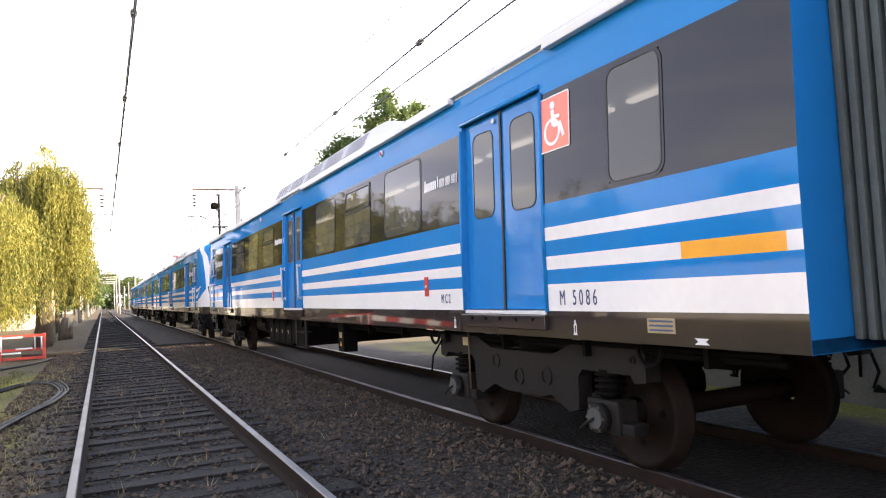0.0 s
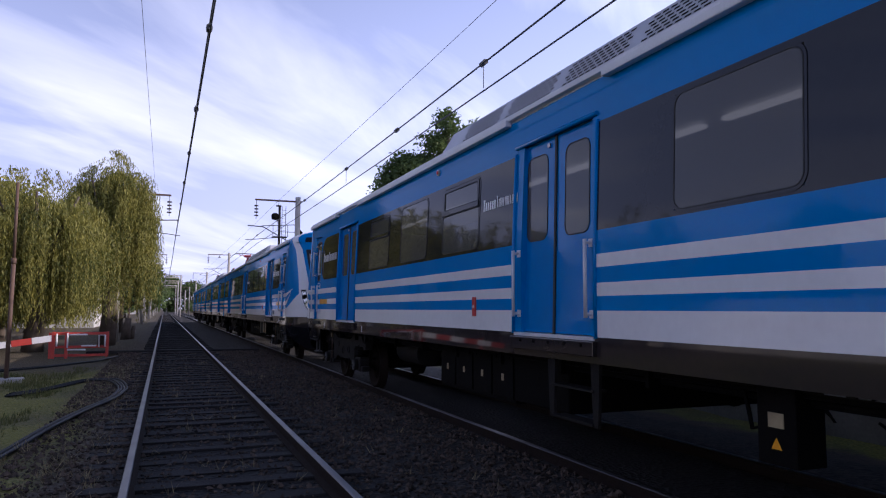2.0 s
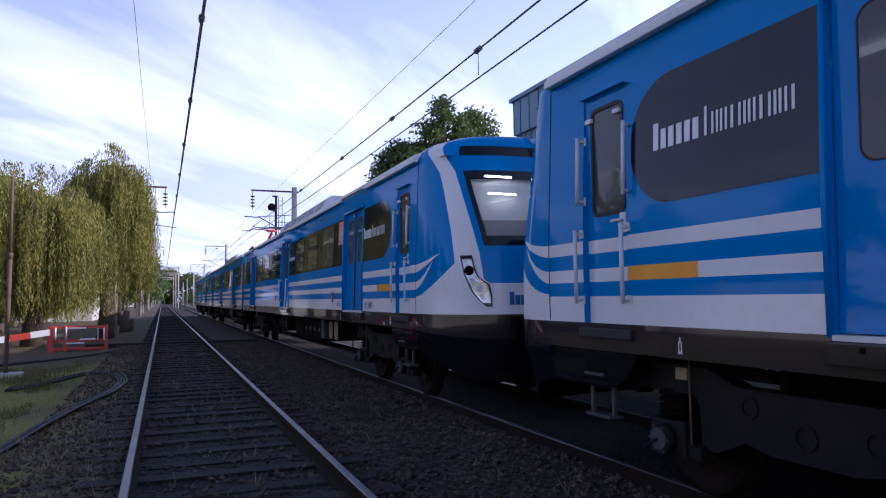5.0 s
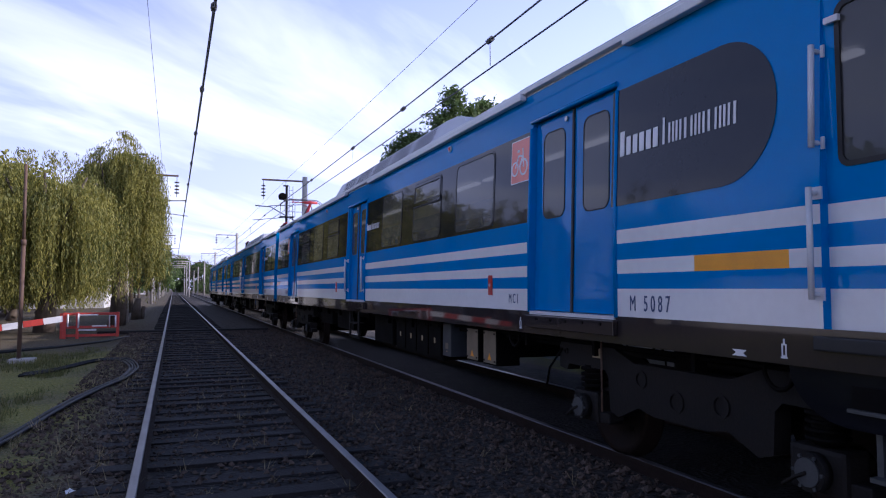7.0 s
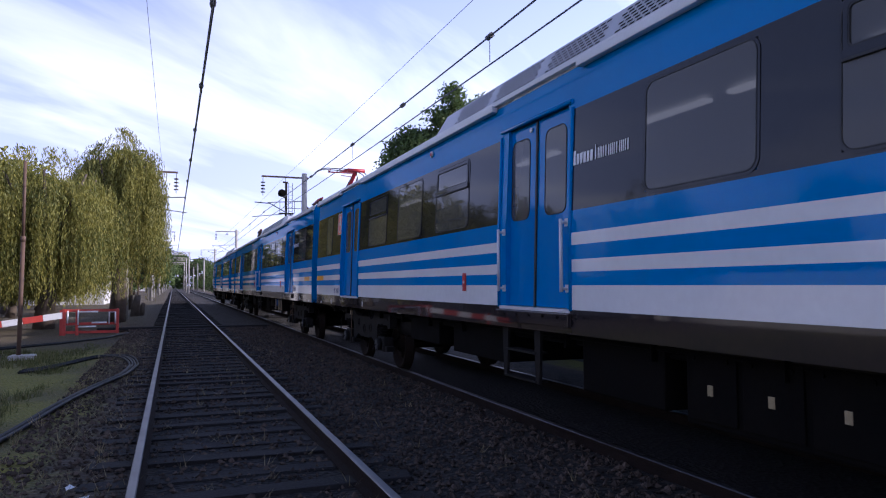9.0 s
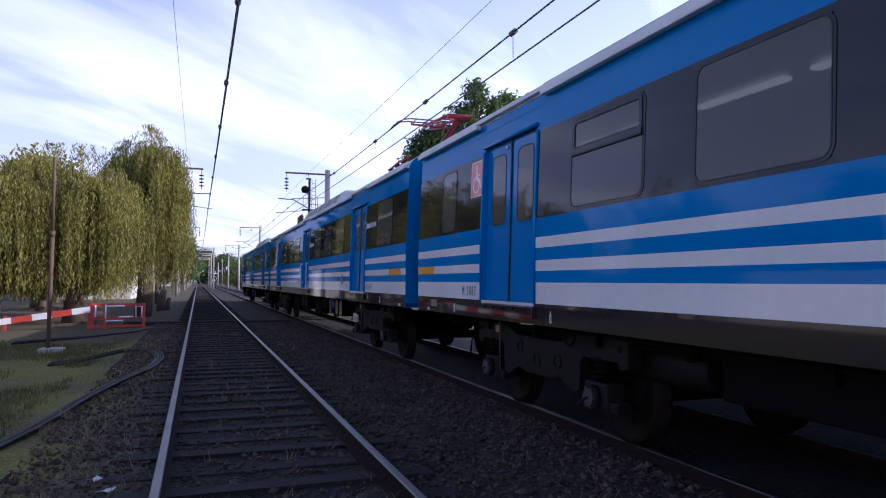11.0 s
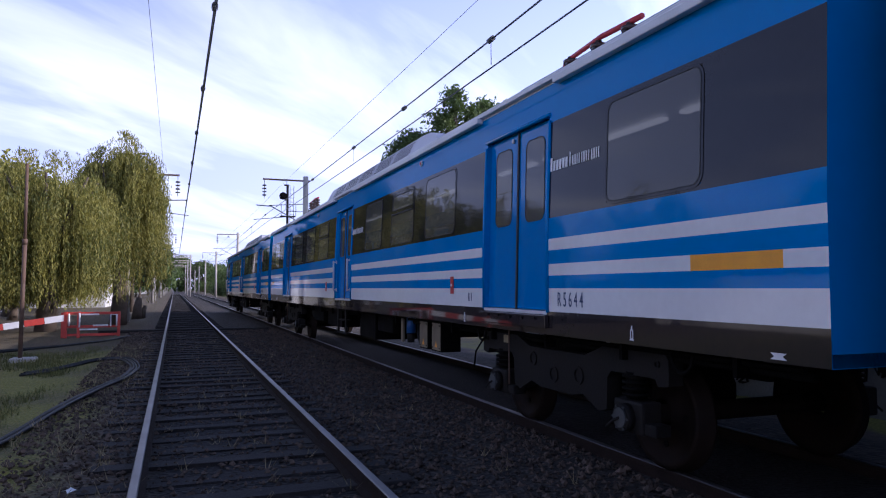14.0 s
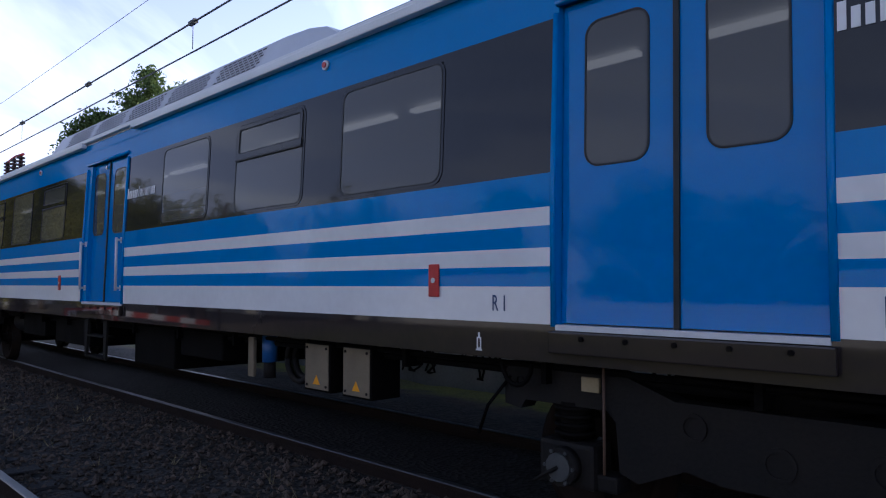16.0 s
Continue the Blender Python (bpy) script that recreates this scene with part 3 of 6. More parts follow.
def sign_mesh(kind):
    """Orange square with a pale border and a pictogram of discs, bars and rings."""
    bm = bmesh.new()
    plate(bm, rounded(0.42, 0.46, 0.02), 0.0, 0.003, 0)
    ring_plate(bm, rounded(0.42, 0.46, 0.02), rounded(0.40, 0.44, 0.015), 0.0, 0.005, 1)

    def disc(y, z, r, r_in=0):
        o = [(y + r * math.cos(a), z + r * math.sin(a)) for a in (2 * math.pi * k / 20 for k in range(20))]
        if r_in:
            ring_plate(bm, o, [(y + r_in * math.cos(a), z + r_in * math.sin(a)) for a in (2 * math.pi * k / 20 for k in range(20))], -0.002, 0.004, 1)
        else:
            plate(bm, o, -0.002, 0.004, 1)

    def bar(y0, z0, y1, z1, t):
        d = Vector((y1 - y0, z1 - z0)).normalized()
        s = Vector((-d.y, d.x)) * t / 2
        plate(bm, [(y0 + s.x, z0 + s.y), (y1 + s.x, z1 + s.y), (y1 - s.x, z1 - s.y), (y0 - s.x, z0 - s.y)], -0.002, 0.004, 1)
    if kind == "wheelchair":
        disc(0.02, 0.15, 0.033)
        bar(0.02, 0.11, 0.01, -0.02, 0.045)
        bar(0.015, 0.05, -0.08, 0.045, 0.03)
        bar(0.01, -0.02, -0.09, -0.02, 0.035)
        bar(-0.08, -0.01, -0.13, -0.13, 0.035)
        disc(0.03, -0.07, 0.115, 0.088)
    else:
        disc(-0.075, -0.07, 0.09, 0.068)
        disc(0.12, -0.07, 0.08, 0.06)
        bar(0.11, -0.06, 0.04, 0.06, 0.02)
        bar(0.04, 0.06, -0.05, 0.05, 0.02)
        bar(-0.05, 0.13, -0.075, -0.07, 0.02)
        bar(0.02, -0.06, -0.05, 0.05, 0.02)
        bar(0.07, 0.11, 0.02, 0.11, 0.025)
    return mesh_of(bm, [SIGN, WHITE])


# windows of each stretch between doors: start, end, hopper
BAY_A = [(2.29, 3.43, 0), (3.99, 5.15, 1), (5.74, 6.85, 0)]
BAY_A_REV = [(2.45, 3.61, 0), (4.17, 5.30, 1), (5.83, 6.94, 0)]
BAY_B = [(10.32, 11.46, 1), (12.06, 13.22, 0), (13.86, 15.01, 1)]
CARS = {
    # nose at the leading end
    "cab_front": dict(doors=(-0.06, 7.94, 15.77), y0=-2.96, y1=19.9, nose=-1, wins=BAY_A + BAY_B + [(18.22, 18.78, 0)], texts=[(7.46, 2.62, 0.85)],
                      oval=(-1.72, -0.02), signs=[("bicycle", 1.64, 2.81), ("wheelchair", 17.44, 2.80)], orange=[(-1.8, -1.0), (19.1, 19.88)], codes=[("M 5087", -0.5, 1.37, 0.12), ("MC1", 1.76, 1.38, 0.1), ("M 5087", 17.66, 1.37, 0.12)]),
    "middle": dict(doors=(-0.13, 7.94, 15.94), y0=-3.26, y1=20.6, nose=0, wins=[(-2.26, -1.13, 0)] + BAY_A + BAY_B + [(18.5, 19.6, 0)], texts=[(-0.61, 2.66, 0.86), (7.46, 2.62, 0.85)],
                   oval=None, signs=[], orange=[(-2.95, -2.15), (19.7, 20.5)], codes=[("R5644", -0.55, 1.38, 0.132), ("R1", 1.75, 1.38, 0.1)]),
    "cab_rear": dict(y0=-2.5, y1=20.36, nose=1, wins=[(-1.5, -0.95, 0)] + BAY_A_REV + BAY_B, texts=[(1.9, 2.66, 0.85), (9.76, 2.66, 0.86)],
                     oval=(17.42, 19.12), signs=[("wheelchair", -0.28, 2.80)], orange=[(-2.4, -1.62), (18.4, 19.2)], codes=[("M 5086", -0.5, 1.37, 0.12), ("MC2", 1.85, 1.38, 0.1)]),
}
DOORS = (-0.06, 7.94, 15.94)


def body_mesh(spec):
    doors = spec.get("doors", DOORS)
    bm = bmesh.new()
    # slots: blue, white, grey, orange, solebar, roof, black, interior
    y0, y1 = spec["y0"], spec["y1"]
    nose = spec["nose"]
    ys = {y0, y1}
    for d in doors:
        ys |= {d, d + DOOR_W}
    for a, b, _ in spec["wins"]:
        ys |= {round(a, 3), round(b, 3)}
    for a, b in spec["orange"]:
        ys |= {a, b}
    cab_door = None
    if nose:
        cab_door = (-2.64, -2.02) if nose < 0 else (19.17, 19.79)
        ys |= set(cab_door)
    ys = sorted(ys)

    def kind(y, z):
        for d in doors:
            if d < y < d + DOOR_W and DOOR_FOOT < z < DOOR_TOP:
                return None
        if cab_door and cab_door[0] < y < cab_door[1] and DOOR_FOOT < z < DOOR_TOP:
            return None
        for a, b, _ in spec["wins"]:
            if a < y < b and 2.19 < z < 3.03:
                return None
        if z < 1.26:
            return 4
        if z < 1.48 or 1.84 < z < 1.95:
            return 1
        if 1.60 < z < 1.71:
            return 3 if any(a < y < b for a, b in spec["orange"]) else 1
        if 2.15 < z < 3.08:
            if nose < 0 and y < 0 or nose > 0 and y > 17.3:
                return 0
            return 2
        return 0
    for side in (-1, 1):
        for za, zb in zip(Z_LEVELS, Z_LEVELS[1:]):
            for ya, yb in zip(ys, ys[1:]):
                k = kind((ya + yb) / 2, (za + zb) / 2)
                if k is not None:
                    xa, xb = side * side_x(za), side * side_x(zb)
                    face(bm, [(xa, ya, za), (xa, yb, za), (xb, yb, zb), (xb, ya, zb)], k)
    # the end walls
    for y in ((y0, y1) if not nose else ((y1,) if nose < 0 else (y0,))):
        face(bm, [(x, y, z) for x, z in [(-HALF, 1.04), (-HALF, 2.0)] + ROOF_LINE + [(HALF, 2.0), (HALF, 1.04)]], 0)
    bmesh.ops.remove_doubles(bm, verts=bm.verts, dist=0.0004)
    return mesh_of(bm, [BLUE, WHITE, GREY, ORANGE, SOLEBAR])


ROOF_LINE = [(-1.485, 3.46), (-1.44, 3.56), (-1.3, 3.66), (-1.0, 3.76), (-0.5, 3.83), (0, 3.85), (0.5, 3.83), (1.0, 3.76), (1.3, 3.66), (1.44, 3.56), (1.485, 3.46)]


def roof_mesh(y0, y1):
    bm = bmesh.new()
    rows = [[bm.verts.new((x, y, z)) for x, z in ROOF_LINE] for y in (y0, y1)]
    for k in range(len(ROOF_LINE) - 1):
        bm.faces.new((rows[0][k], rows[1][k], rows[1][k + 1], rows[0][k + 1])).smooth = True
    return mesh_of(bm, [ROOF])


def slab_mesh(y0, y1, half, z0, z1, material):
    bm = bmesh.new()
    box(bm, -half, half, y0, y1, z0, z1)
    return mesh_of(bm, [material])


def draught_screen():
    bm = bmesh.new()
    box(bm, -0.335, 0.335, -0.012, 0.012, 1.24, 2.2, 0, bevel=0.006)
    return mesh_of(bm, [INSIDE])


def add_shell(car, kind, spec):
    """Side and end walls, roof, floor and the lining seen through the windows."""
    y0, y1 = spec["y0"], spec["y1"]
    part("body", cached(("body", kind), lambda: body_mesh(spec)), None, car, "blue car body with white stripes and a dark grey window band")
    part("roof", cached(("roof", kind), lambda: roof_mesh(y0, y1)), None, car, "pale grey curved roof")
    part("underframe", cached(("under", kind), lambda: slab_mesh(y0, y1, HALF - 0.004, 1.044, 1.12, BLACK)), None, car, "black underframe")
    part("cabin_floor", cached(("floor", kind), lambda: slab_mesh(y0 + 0.05, y1 - 0.05, 1.4, 1.2, 1.24, INSIDE)), None, car)
    part("cabin_ceiling", cached(("ceil", kind), lambda: slab_mesh(y0 + 0.02, y1 - 0.02, 1.4, 3.4, 3.42, INSIDE)), None, car)
    for y in (y0 + 0.15, y1 - 0.15):
        part("partition", cached("partition", lambda: slab_mesh(-0.01, 0.01, 1.4, 1.24, 3.4, INSIDE)), None, car, m=pose(0, y, 0))
    for y in [d + e for d in spec.get("doors", DOORS) for e in (-0.12, DOOR_W + 0.12)]:
        for x in (-1.085, 1.085):
            part("draught_screen", cached("draught", draught_screen), None, car, m=pose(x, y, 0))


def gutter_mesh(y0, y1, doors):
    """White eaves along one side: a thin rim throughout and a deeper lip that stops short of each door."""
    bm = bmesh.new()
    box(bm, -1.535, -1.47, y0, y1, 3.485, 3.54, 0, bevel=0.01)
    stops = [y0] + [v for d in doors for v in (d - 0.16, d + DOOR_W + 0.16)] + [y1]
    for a, b in zip(stops[::2], stops[1::2]):
        if b - a > 0.1:
            box(bm, -1.565, -1.49, a, b, 3.425, 3.5, 0, bevel=0.012)
    return mesh_of(bm, [ROOF])


def hood_mesh(length):
    """A sloping roof cover with rows of pressed slots along both sides."""
    def make():
        bm = bmesh.new()
        h = length / 2
        ends = [(-h, 0.03), (-h + 0.12, 0.35), (-h + 0.35, 0.68), (-h + 0.7, 0.9), (-h + 1.15, 1.0), (h - 0.16, 1.0), (h, 0.05)]
        ribs = [[bm.verts.new(p) for p in ((-1.16, y, 3.69), (-1.16 + 0.19 * k, y, 3.69 + 0.38 * k), (1.16 - 0.19 * k, y, 3.69 + 0.38 * k), (1.16, y, 3.69))] for y, k in ends]
        for ra, rb in zip(ribs, ribs[1:]):
            for j in range(3):
                bm.faces.new((ra[j], rb[j], rb[j + 1], ra[j + 1]))
        bm.faces.new(ribs[0])
        bm.faces.new(ribs[-1][::-1])
        for s in (-1, 1):
            y = -h + 1.5
            while y < h - 0.9:
                if (y + h) % 1.32 < 1.1:
                    for r in range(7):
                        z = 3.76 + 0.042 * r
                        x = s * (1.16 - 0.19 * (z - 3.69) / 0.38 + 0.005)
                        yy = y + (0.055 if r % 2 else 0)
                        face(bm, [(x, yy, z), (x, yy + 0.08, z), (x - s * 0.01, yy + 0.08, z + 0.02), (x - s * 0.01, yy, z + 0.02)], 1)
                y += 0.11
        return mesh_of(bm, [HOOD, BLACK])
    return cached(("hood", length), make)


# --- bogies ---
def bogie_frame():
    bm = bmesh.new()
    top = [(-1.75, 0.92), (-1.7, 1.0), (-0.95, 1.0), (-0.55, 0.86), (0.55, 0.86), (0.95, 1.0), (1.7, 1.0), (1.75, 0.92)]
    low = [(1.75, 0.72), (1.62, 0.7), (1.58, 0.76), (0.98, 0.76), (0.92, 0.7), (0.9, 0.42), (0.78, 0.38), (0.5, 0.5), (0.3, 0.46), (-0.3, 0.46), (-0.5, 0.5), (-0.78, 0.38), (-0.9, 0.42), (-0.92, 0.7), (-0.98, 0.76), (-1.58, 0.76), (-1.62, 0.7), (-1.75, 0.72)]
    for s in (-1, 1):
        plate(bm, top + low, s * 1.16 + (0.07 if s > 0 else -0.07) + 0.07, 0.14, 0)
        x = s * 1.30
        for y, z, r in ((-0.45, 0.66, 0.085), (0.02, 0.62, 0.085), (0.45, 0.74, 0.075), (-1.62, 0.88, 0.03), (1.62, 0.88, 0.03)):
            o = [(y + r * math.cos(a), z + r * math.sin(a)) for a in (2 * math.pi * k / 16 for k in range(16))]
            i = [(y + r * 0.74 * math.cos(a), z + r * 0.74 * math.sin(a)) for a in (2 * math.pi * k / 16 for k in range(16))]
            ring_plate(bm, o, i, x if s < 0 else x + 0.014, 0.014, 0)
        for d in (-1.25, 1.25):  # coil springs over the axle boxes
            tube(bm, [(s * 1.23, d, 0.56), (s * 1.23, d, 0.78)], 0.09, 12, 1)
            for k in range(4):
                z = 0.585 + k * 0.05
                tube(bm, [(s * 1.23, d, z), (s * 1.23, d, z + 0.022)], 0.125, 12, 1)
        # air spring and damper
        tube(bm, [(s * 1.0, 0, 0.86), (s * 1.0, 0, 1.05)], 0.26, 16, 1)
        tube(bm, [(s * 1.33, 0.98, 0.4), (s * 1.33, 0.98, 1.02)], 0.009, 6, 2)
        tube(bm, [(s * 1.3, 1.7, 0.9), (s * 1.36, 1.85, 0.7), (s * 1.34, 1.95, 0.5)], 0.012, 5, 1)
        box(bm, min(s * 1.2, s * 1.32), max(s * 1.2, s * 1.32), 1.02, 1.14, 0.86, 0.945, 3)
    box(bm, -1.1, 1.1, -0.3, 0.3, 0.55, 0.85, 1)
    for y in (-0.62, 0.62):
        tube(bm, [(-0.6, y, 0.5), (0.2, y, 0.5)], 0.24, 12, 1)
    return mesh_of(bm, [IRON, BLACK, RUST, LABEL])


def axle_box():
    bm = bmesh.new()
    box(bm, -0.1, 0.1, -0.2, 0.2, -0.13, 0.14, 0, bevel=0.03)
    tube(bm, [(-0.1, 0, 0), (-0.17, 0, 0)], 0.115, 14, 0)
    tube(bm, [(-0.17, 0, 0), (-0.185, 0, 0)], 0.085, 14, 1)
    for k in range(6):
        a = k * math.pi / 3
        tube(bm, [(-0.17, 0.1 * math.cos(a), 0.1 * math.sin(a)), (-0.182, 0.1 * math.cos(a), 0.1 * math.sin(a))], 0.012, 6, 1)
    tube(bm, [(-0.18, 0.0, 0), (-0.21, 0.05, -0.03), (-0.2, 0.16, -0.1)], 0.012, 5, 0)
    box(bm, -0.08, 0.08, -0.34, -0.2, -0.12, -0.02, 0, bevel=0.02)
    return mesh_of(bm, [IRON, CAP_GREY])


def wheelset():
    bm = bmesh.new()
    tube(bm, [(-1.2, 0, 0), (1.2, 0, 0)], 0.085, 12, 0)
    for s in (-1, 1):
        # tread, flange and dished web, turned about the axle
        prof = [(0.8, 0.12), (0.81, 0.36), (0.79, 0.4), (0.79, 0.492), (0.815, 0.492), (0.825, 0.46), (0.935, 0.455), (0.935, 0.395), (0.9, 0.375), (0.89, 0.16), (0.94, 0.14), (0.94, 0.12)]
        n = 32
        rings = [[bm.verts.new((s * x, r * math.cos(2 * math.pi * k / n), r * math.sin(2 * math.pi * k / n))) for k in range(n)] for x, r in prof]
        for i, (a, b) in enumerate(zip(rings, rings[1:])):
            for k in range(n):
                f = bm.faces.new((a[k], a[(k + 1) % n], b[(k + 1) % n], b[k]))
                f.material_index, f.smooth = 0, True
        for k in range(4):  # lifting holes that show the turning
            a = math.pi / 2 * k
            tube(bm, [(s * 0.885, 0.25 * math.cos(a), 0.25 * math.sin(a)), (s * 0.905, 0.25 * math.cos(a), 0.25 * math.sin(a))], 0.03, 8, 2)
    return mesh_of(bm, [WHEEL, STEEL, BLACK])


WHEELSETS = []


def add_bogie(car, y):
    b = part("bogie", cached("bogie", bogie_frame), None, car, "dark grey welded bogie with coil springs", m=pose(0, y, 0))
    for d in (-1.25, 1.25):
        w = part("wheelset", cached("wheelset", wheelset), None, b, m=pose(-0.04, d, WHEEL_R + RIGHT_LEVEL))
        WHEELSETS.append((w, d))
        for s in (-1, 1):
            part("axle_box", cached("axle_box", axle_box), None, b, m=pose(s * 1.23, d, WHEEL_R + RIGHT_LEVEL, 0, 0, 0 if s < 0 else 180))


# --- equipment below the floor ---
def add_gear_box(car, y, w, h, d, doors):
    """A box below the floor; its covers and their small plates are parts of it."""
    def casing():
        bm = bmesh.new()
        box(bm, -d / 2, d / 2, -w / 2, w / 2, -h, 0, 0, bevel=0.02)
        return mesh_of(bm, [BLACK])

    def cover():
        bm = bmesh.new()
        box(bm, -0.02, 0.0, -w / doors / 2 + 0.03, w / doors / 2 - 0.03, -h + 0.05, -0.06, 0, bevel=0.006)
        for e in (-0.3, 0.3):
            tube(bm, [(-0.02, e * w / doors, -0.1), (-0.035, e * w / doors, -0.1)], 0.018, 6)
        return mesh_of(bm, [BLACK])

    def tag():
        bm = bmesh.new()
        box(bm, -0.026, -0.02, -0.025, 0.025, -h * 0.6, -h * 0.6 + 0.075)
        return mesh_of(bm, [LABEL])
    b = part("equipment_box", cached(("gear", w, h, d), casing), None, car, "black underfloor equipment box", m=pose(0, y, 1.05))
    for k in range(doors):
        for e in (-1, 1):
            m = pose(e * d / 2, -w / 2 + w * (k + 0.5) / doors, 0, 0, 0, 0 if e < 0 else 180)
            part("cover_panel", cached(("cover", w, h, doors), cover), None, b, m=m)
            part("label_plate", cached(("tag", h), tag), None, b, "small buff label plate", m=m)


def ladder():
    bm = bmesh.new()
    for y in (-0.36, 0.36):
        plate(bm, [(y - 0.07, 0.0), (y + 0.07, 0.0), (y + 0.035, -0.56), (y - 0.035, -0.56)], 0.0, 0.03)
    for z in (-0.55, -0.27):
        box(bm, -0.05, 0.1, -0.34, 0.34, z, z + 0.02)
    return mesh_of(bm, [IRON])


def buff_box():
    bm = bmesh.new()
    box(bm, -0.05, 0.25, -0.19, 0.19, -0.48, -0.06, 0, bevel=0.012)
    box(bm, -0.056, -0.05, -0.17, 0.17, -0.46, -0.08, 1, bevel=0.003)
    for y in (-0.14, 0.14):
        for z in (-0.43, -0.11):
            tube(bm, [(-0.056, y, z), (-0.064, y, z)], 0.012, 6, 2)
    plate(bm, [(-0.05, -0.42), (0.05, -0.42), (0, -0.34)], -0.056, 0.003, 3)
    return mesh_of(bm, [BLACK, BUFF, IRON, ORANGE])


def control_box():
    bm = bmesh.new()
    box(bm, -0.05, 0.25, -0.15, 0.15, -0.5, -0.06, 0, bevel=0.01)
    plate(bm, [(-0.05, -0.4), (0.05, -0.4), (0.05, -0.32), (-0.05, -0.32)], -0.05, 0.003, 1)
    plate(bm, [(-0.02, -0.44), (0.02, -0.44), (0.02, -0.425), (-0.02, -0.425)], -0.05, 0.003, 2)
    return mesh_of(bm, [SLATE, BUFF, LABEL])


def isolator_box():
    bm = bmesh.new()
    box(bm, -0.04, 0.2, -0.15, 0.15, -0.52, -0.04, 0, bevel=0.012)
    plate(bm, [(-0.06, -0.29), (0.06, -0.29), (0.06, -0.2), (-0.06, -0.2)], -0.04, 0.004, 1)
    plate(bm, [(-0.04, -0.42), (0.04, -0.42), (0.0, -0.35)], -0.04, 0.004, 2)
    tube(bm, [(0.05, 0.15, -0.3), (0.05, 0.28, -0.34), (0.05, 0.34, -0.1)], 0.015, 6, 0)
    return mesh_of(bm, [BLACK, LABEL, ORANGE])


def tank():
    bm = bmesh.new()
    tube(bm, [(0, -0.55, 0), (0, -0.5, 0), (0, 0.5, 0), (0, 0.55, 0)], 0.2, 14)
    for y in (-0.3, 0.3):
        box(bm, -0.03, 0.03, y - 0.02, y + 0.02, 0, 0.3)
    return mesh_of(bm, [IRON])


def coil():
    bm = bmesh.new()
    for x, r in ((0, 0.2), (0.06, 0.17)):
        tube(bm, [(x, r * math.cos(a), r * math.sin(a)) for a in (2 * math.pi * k / 20 for k in range(21))], 0.032, 6)
    return mesh_of(bm, [IRON])


def dryer():
    bm = bmesh.new()
    box(bm, -0.1, -0.06, 0.08, 0.18, -0.2, 0.18, 0, bevel=0.01)
    tube(bm, [(0, -0.06, -0.05), (0, -0.06, 0.2)], 0.075, 12, 1)
    tube(bm, [(0, -0.06, -0.2), (0, -0.06, -0.05)], 0.06, 12, 2)
    tube(bm, [(0, -0.06, 0.2), (0, 0.1, 0.25)], 0.02, 6, 2)
    return mesh_of(bm, [BUFF, CAP_BLUE, IRON])


def side_lamp():
    bm = bmesh.new()
    tube(bm, [(0, 0, 0), (-0.02, 0, 0)], 0.042, 14, 0)
    tube(bm, [(-0.02, 0, 0), (-0.032, 0, 0)], 0.024, 12, 1)
    return mesh_of(bm, [BRIGHT, RED])


def seam():
    bm = bmesh.new()
    for s in (-1, 1):
        tube(bm, [(s * (side_x(z) + 0.001), 0, z) for z in (1.27, 1.6, 2.0, 2.7, 3.44)], 0.006, 5)
    return mesh_of(bm, [RUBBER])


def conduit(y0, y1):
    bm = bmesh.new()
    tube(bm, [(-1.3, y0, 0.98), (-1.3, y1, 0.98)], 0.02, 6)
    tube(bm, [(-1.22, y0, 0.93), (-1.22, y1, 0.93)], 0.03, 6)
    y = y0 + 0.5
    while y < y1:
        box(bm, -1.36, -1.18, y, y + 0.04, 0.88, 1.04)
        y += 1.3
    for y in (y0 + 1.0, y0 + 4.6, y1 - 4.2):  # hoops hanging below the solebar
        pts = [(-1.4, y + 0.12 * math.cos(a), 1.0 - 0.14 * math.sin(a)) for a in (math.pi * k / 8 for k in range(9))]
        tube(bm, pts, 0.016, 6)
    return mesh_of(bm, [BLACK])


def mark(kind):
    """Small white stencil marks on the solebar."""
    bm = bmesh.new()
    if kind == "jack":
        plate(bm, [(-0.025, -0.055), (0.025, -0.055), (0.025, -0.045), (-0.025, -0.045)], 0, 0.003)
        ring_plate(bm, [(-0.018, -0.045), (0.018, -0.045), (0.018, 0.03), (-0.018, 0.03)], [(-0.009, -0.036), (0.009, -0.036), (0.009, 0.021), (-0.009, 0.021)], 0, 0.003)
        plate(bm, [(-0.006, 0.03), (0.006, 0.03), (0.006, 0.06), (-0.006, 0.06)], 0, 0.003)
    else:
        plate(bm, [(-0.06, -0.02), (0.06, -0.02), (0.03, 0.0), (0.06, 0.02), (-0.06, 0.02), (-0.03, 0.0)], 0, 0.003)
    return mesh_of(bm, [WHITE])


def plate_label():
    bm = bmesh.new()
    plate(bm, [(-0.13, -0.05), (0.13, -0.05), (0.13, 0.05), (-0.13, 0.05)], 0, 0.003, 0)
    for z in (-0.03, 0.0, 0.03):
        plate(bm, [(-0.11, z - 0.006), (0.11, z - 0.006), (0.11, z + 0.006), (-0.11, z + 0.006)], -0.002, 0.003, 1)
    return mesh_of(bm, [LABEL, INK])


def pull_box():
    bm = bmesh.new()
    box(bm, -0.012, 0.0, -0.05, 0.05, -0.11, 0.11, 0, bevel=0.006)
    tube(bm, [(-0.012, 0, 0), (-0.02, 0, 0)], 0.018, 10, 1)
    return mesh_of(bm, [RED, BRIGHT])


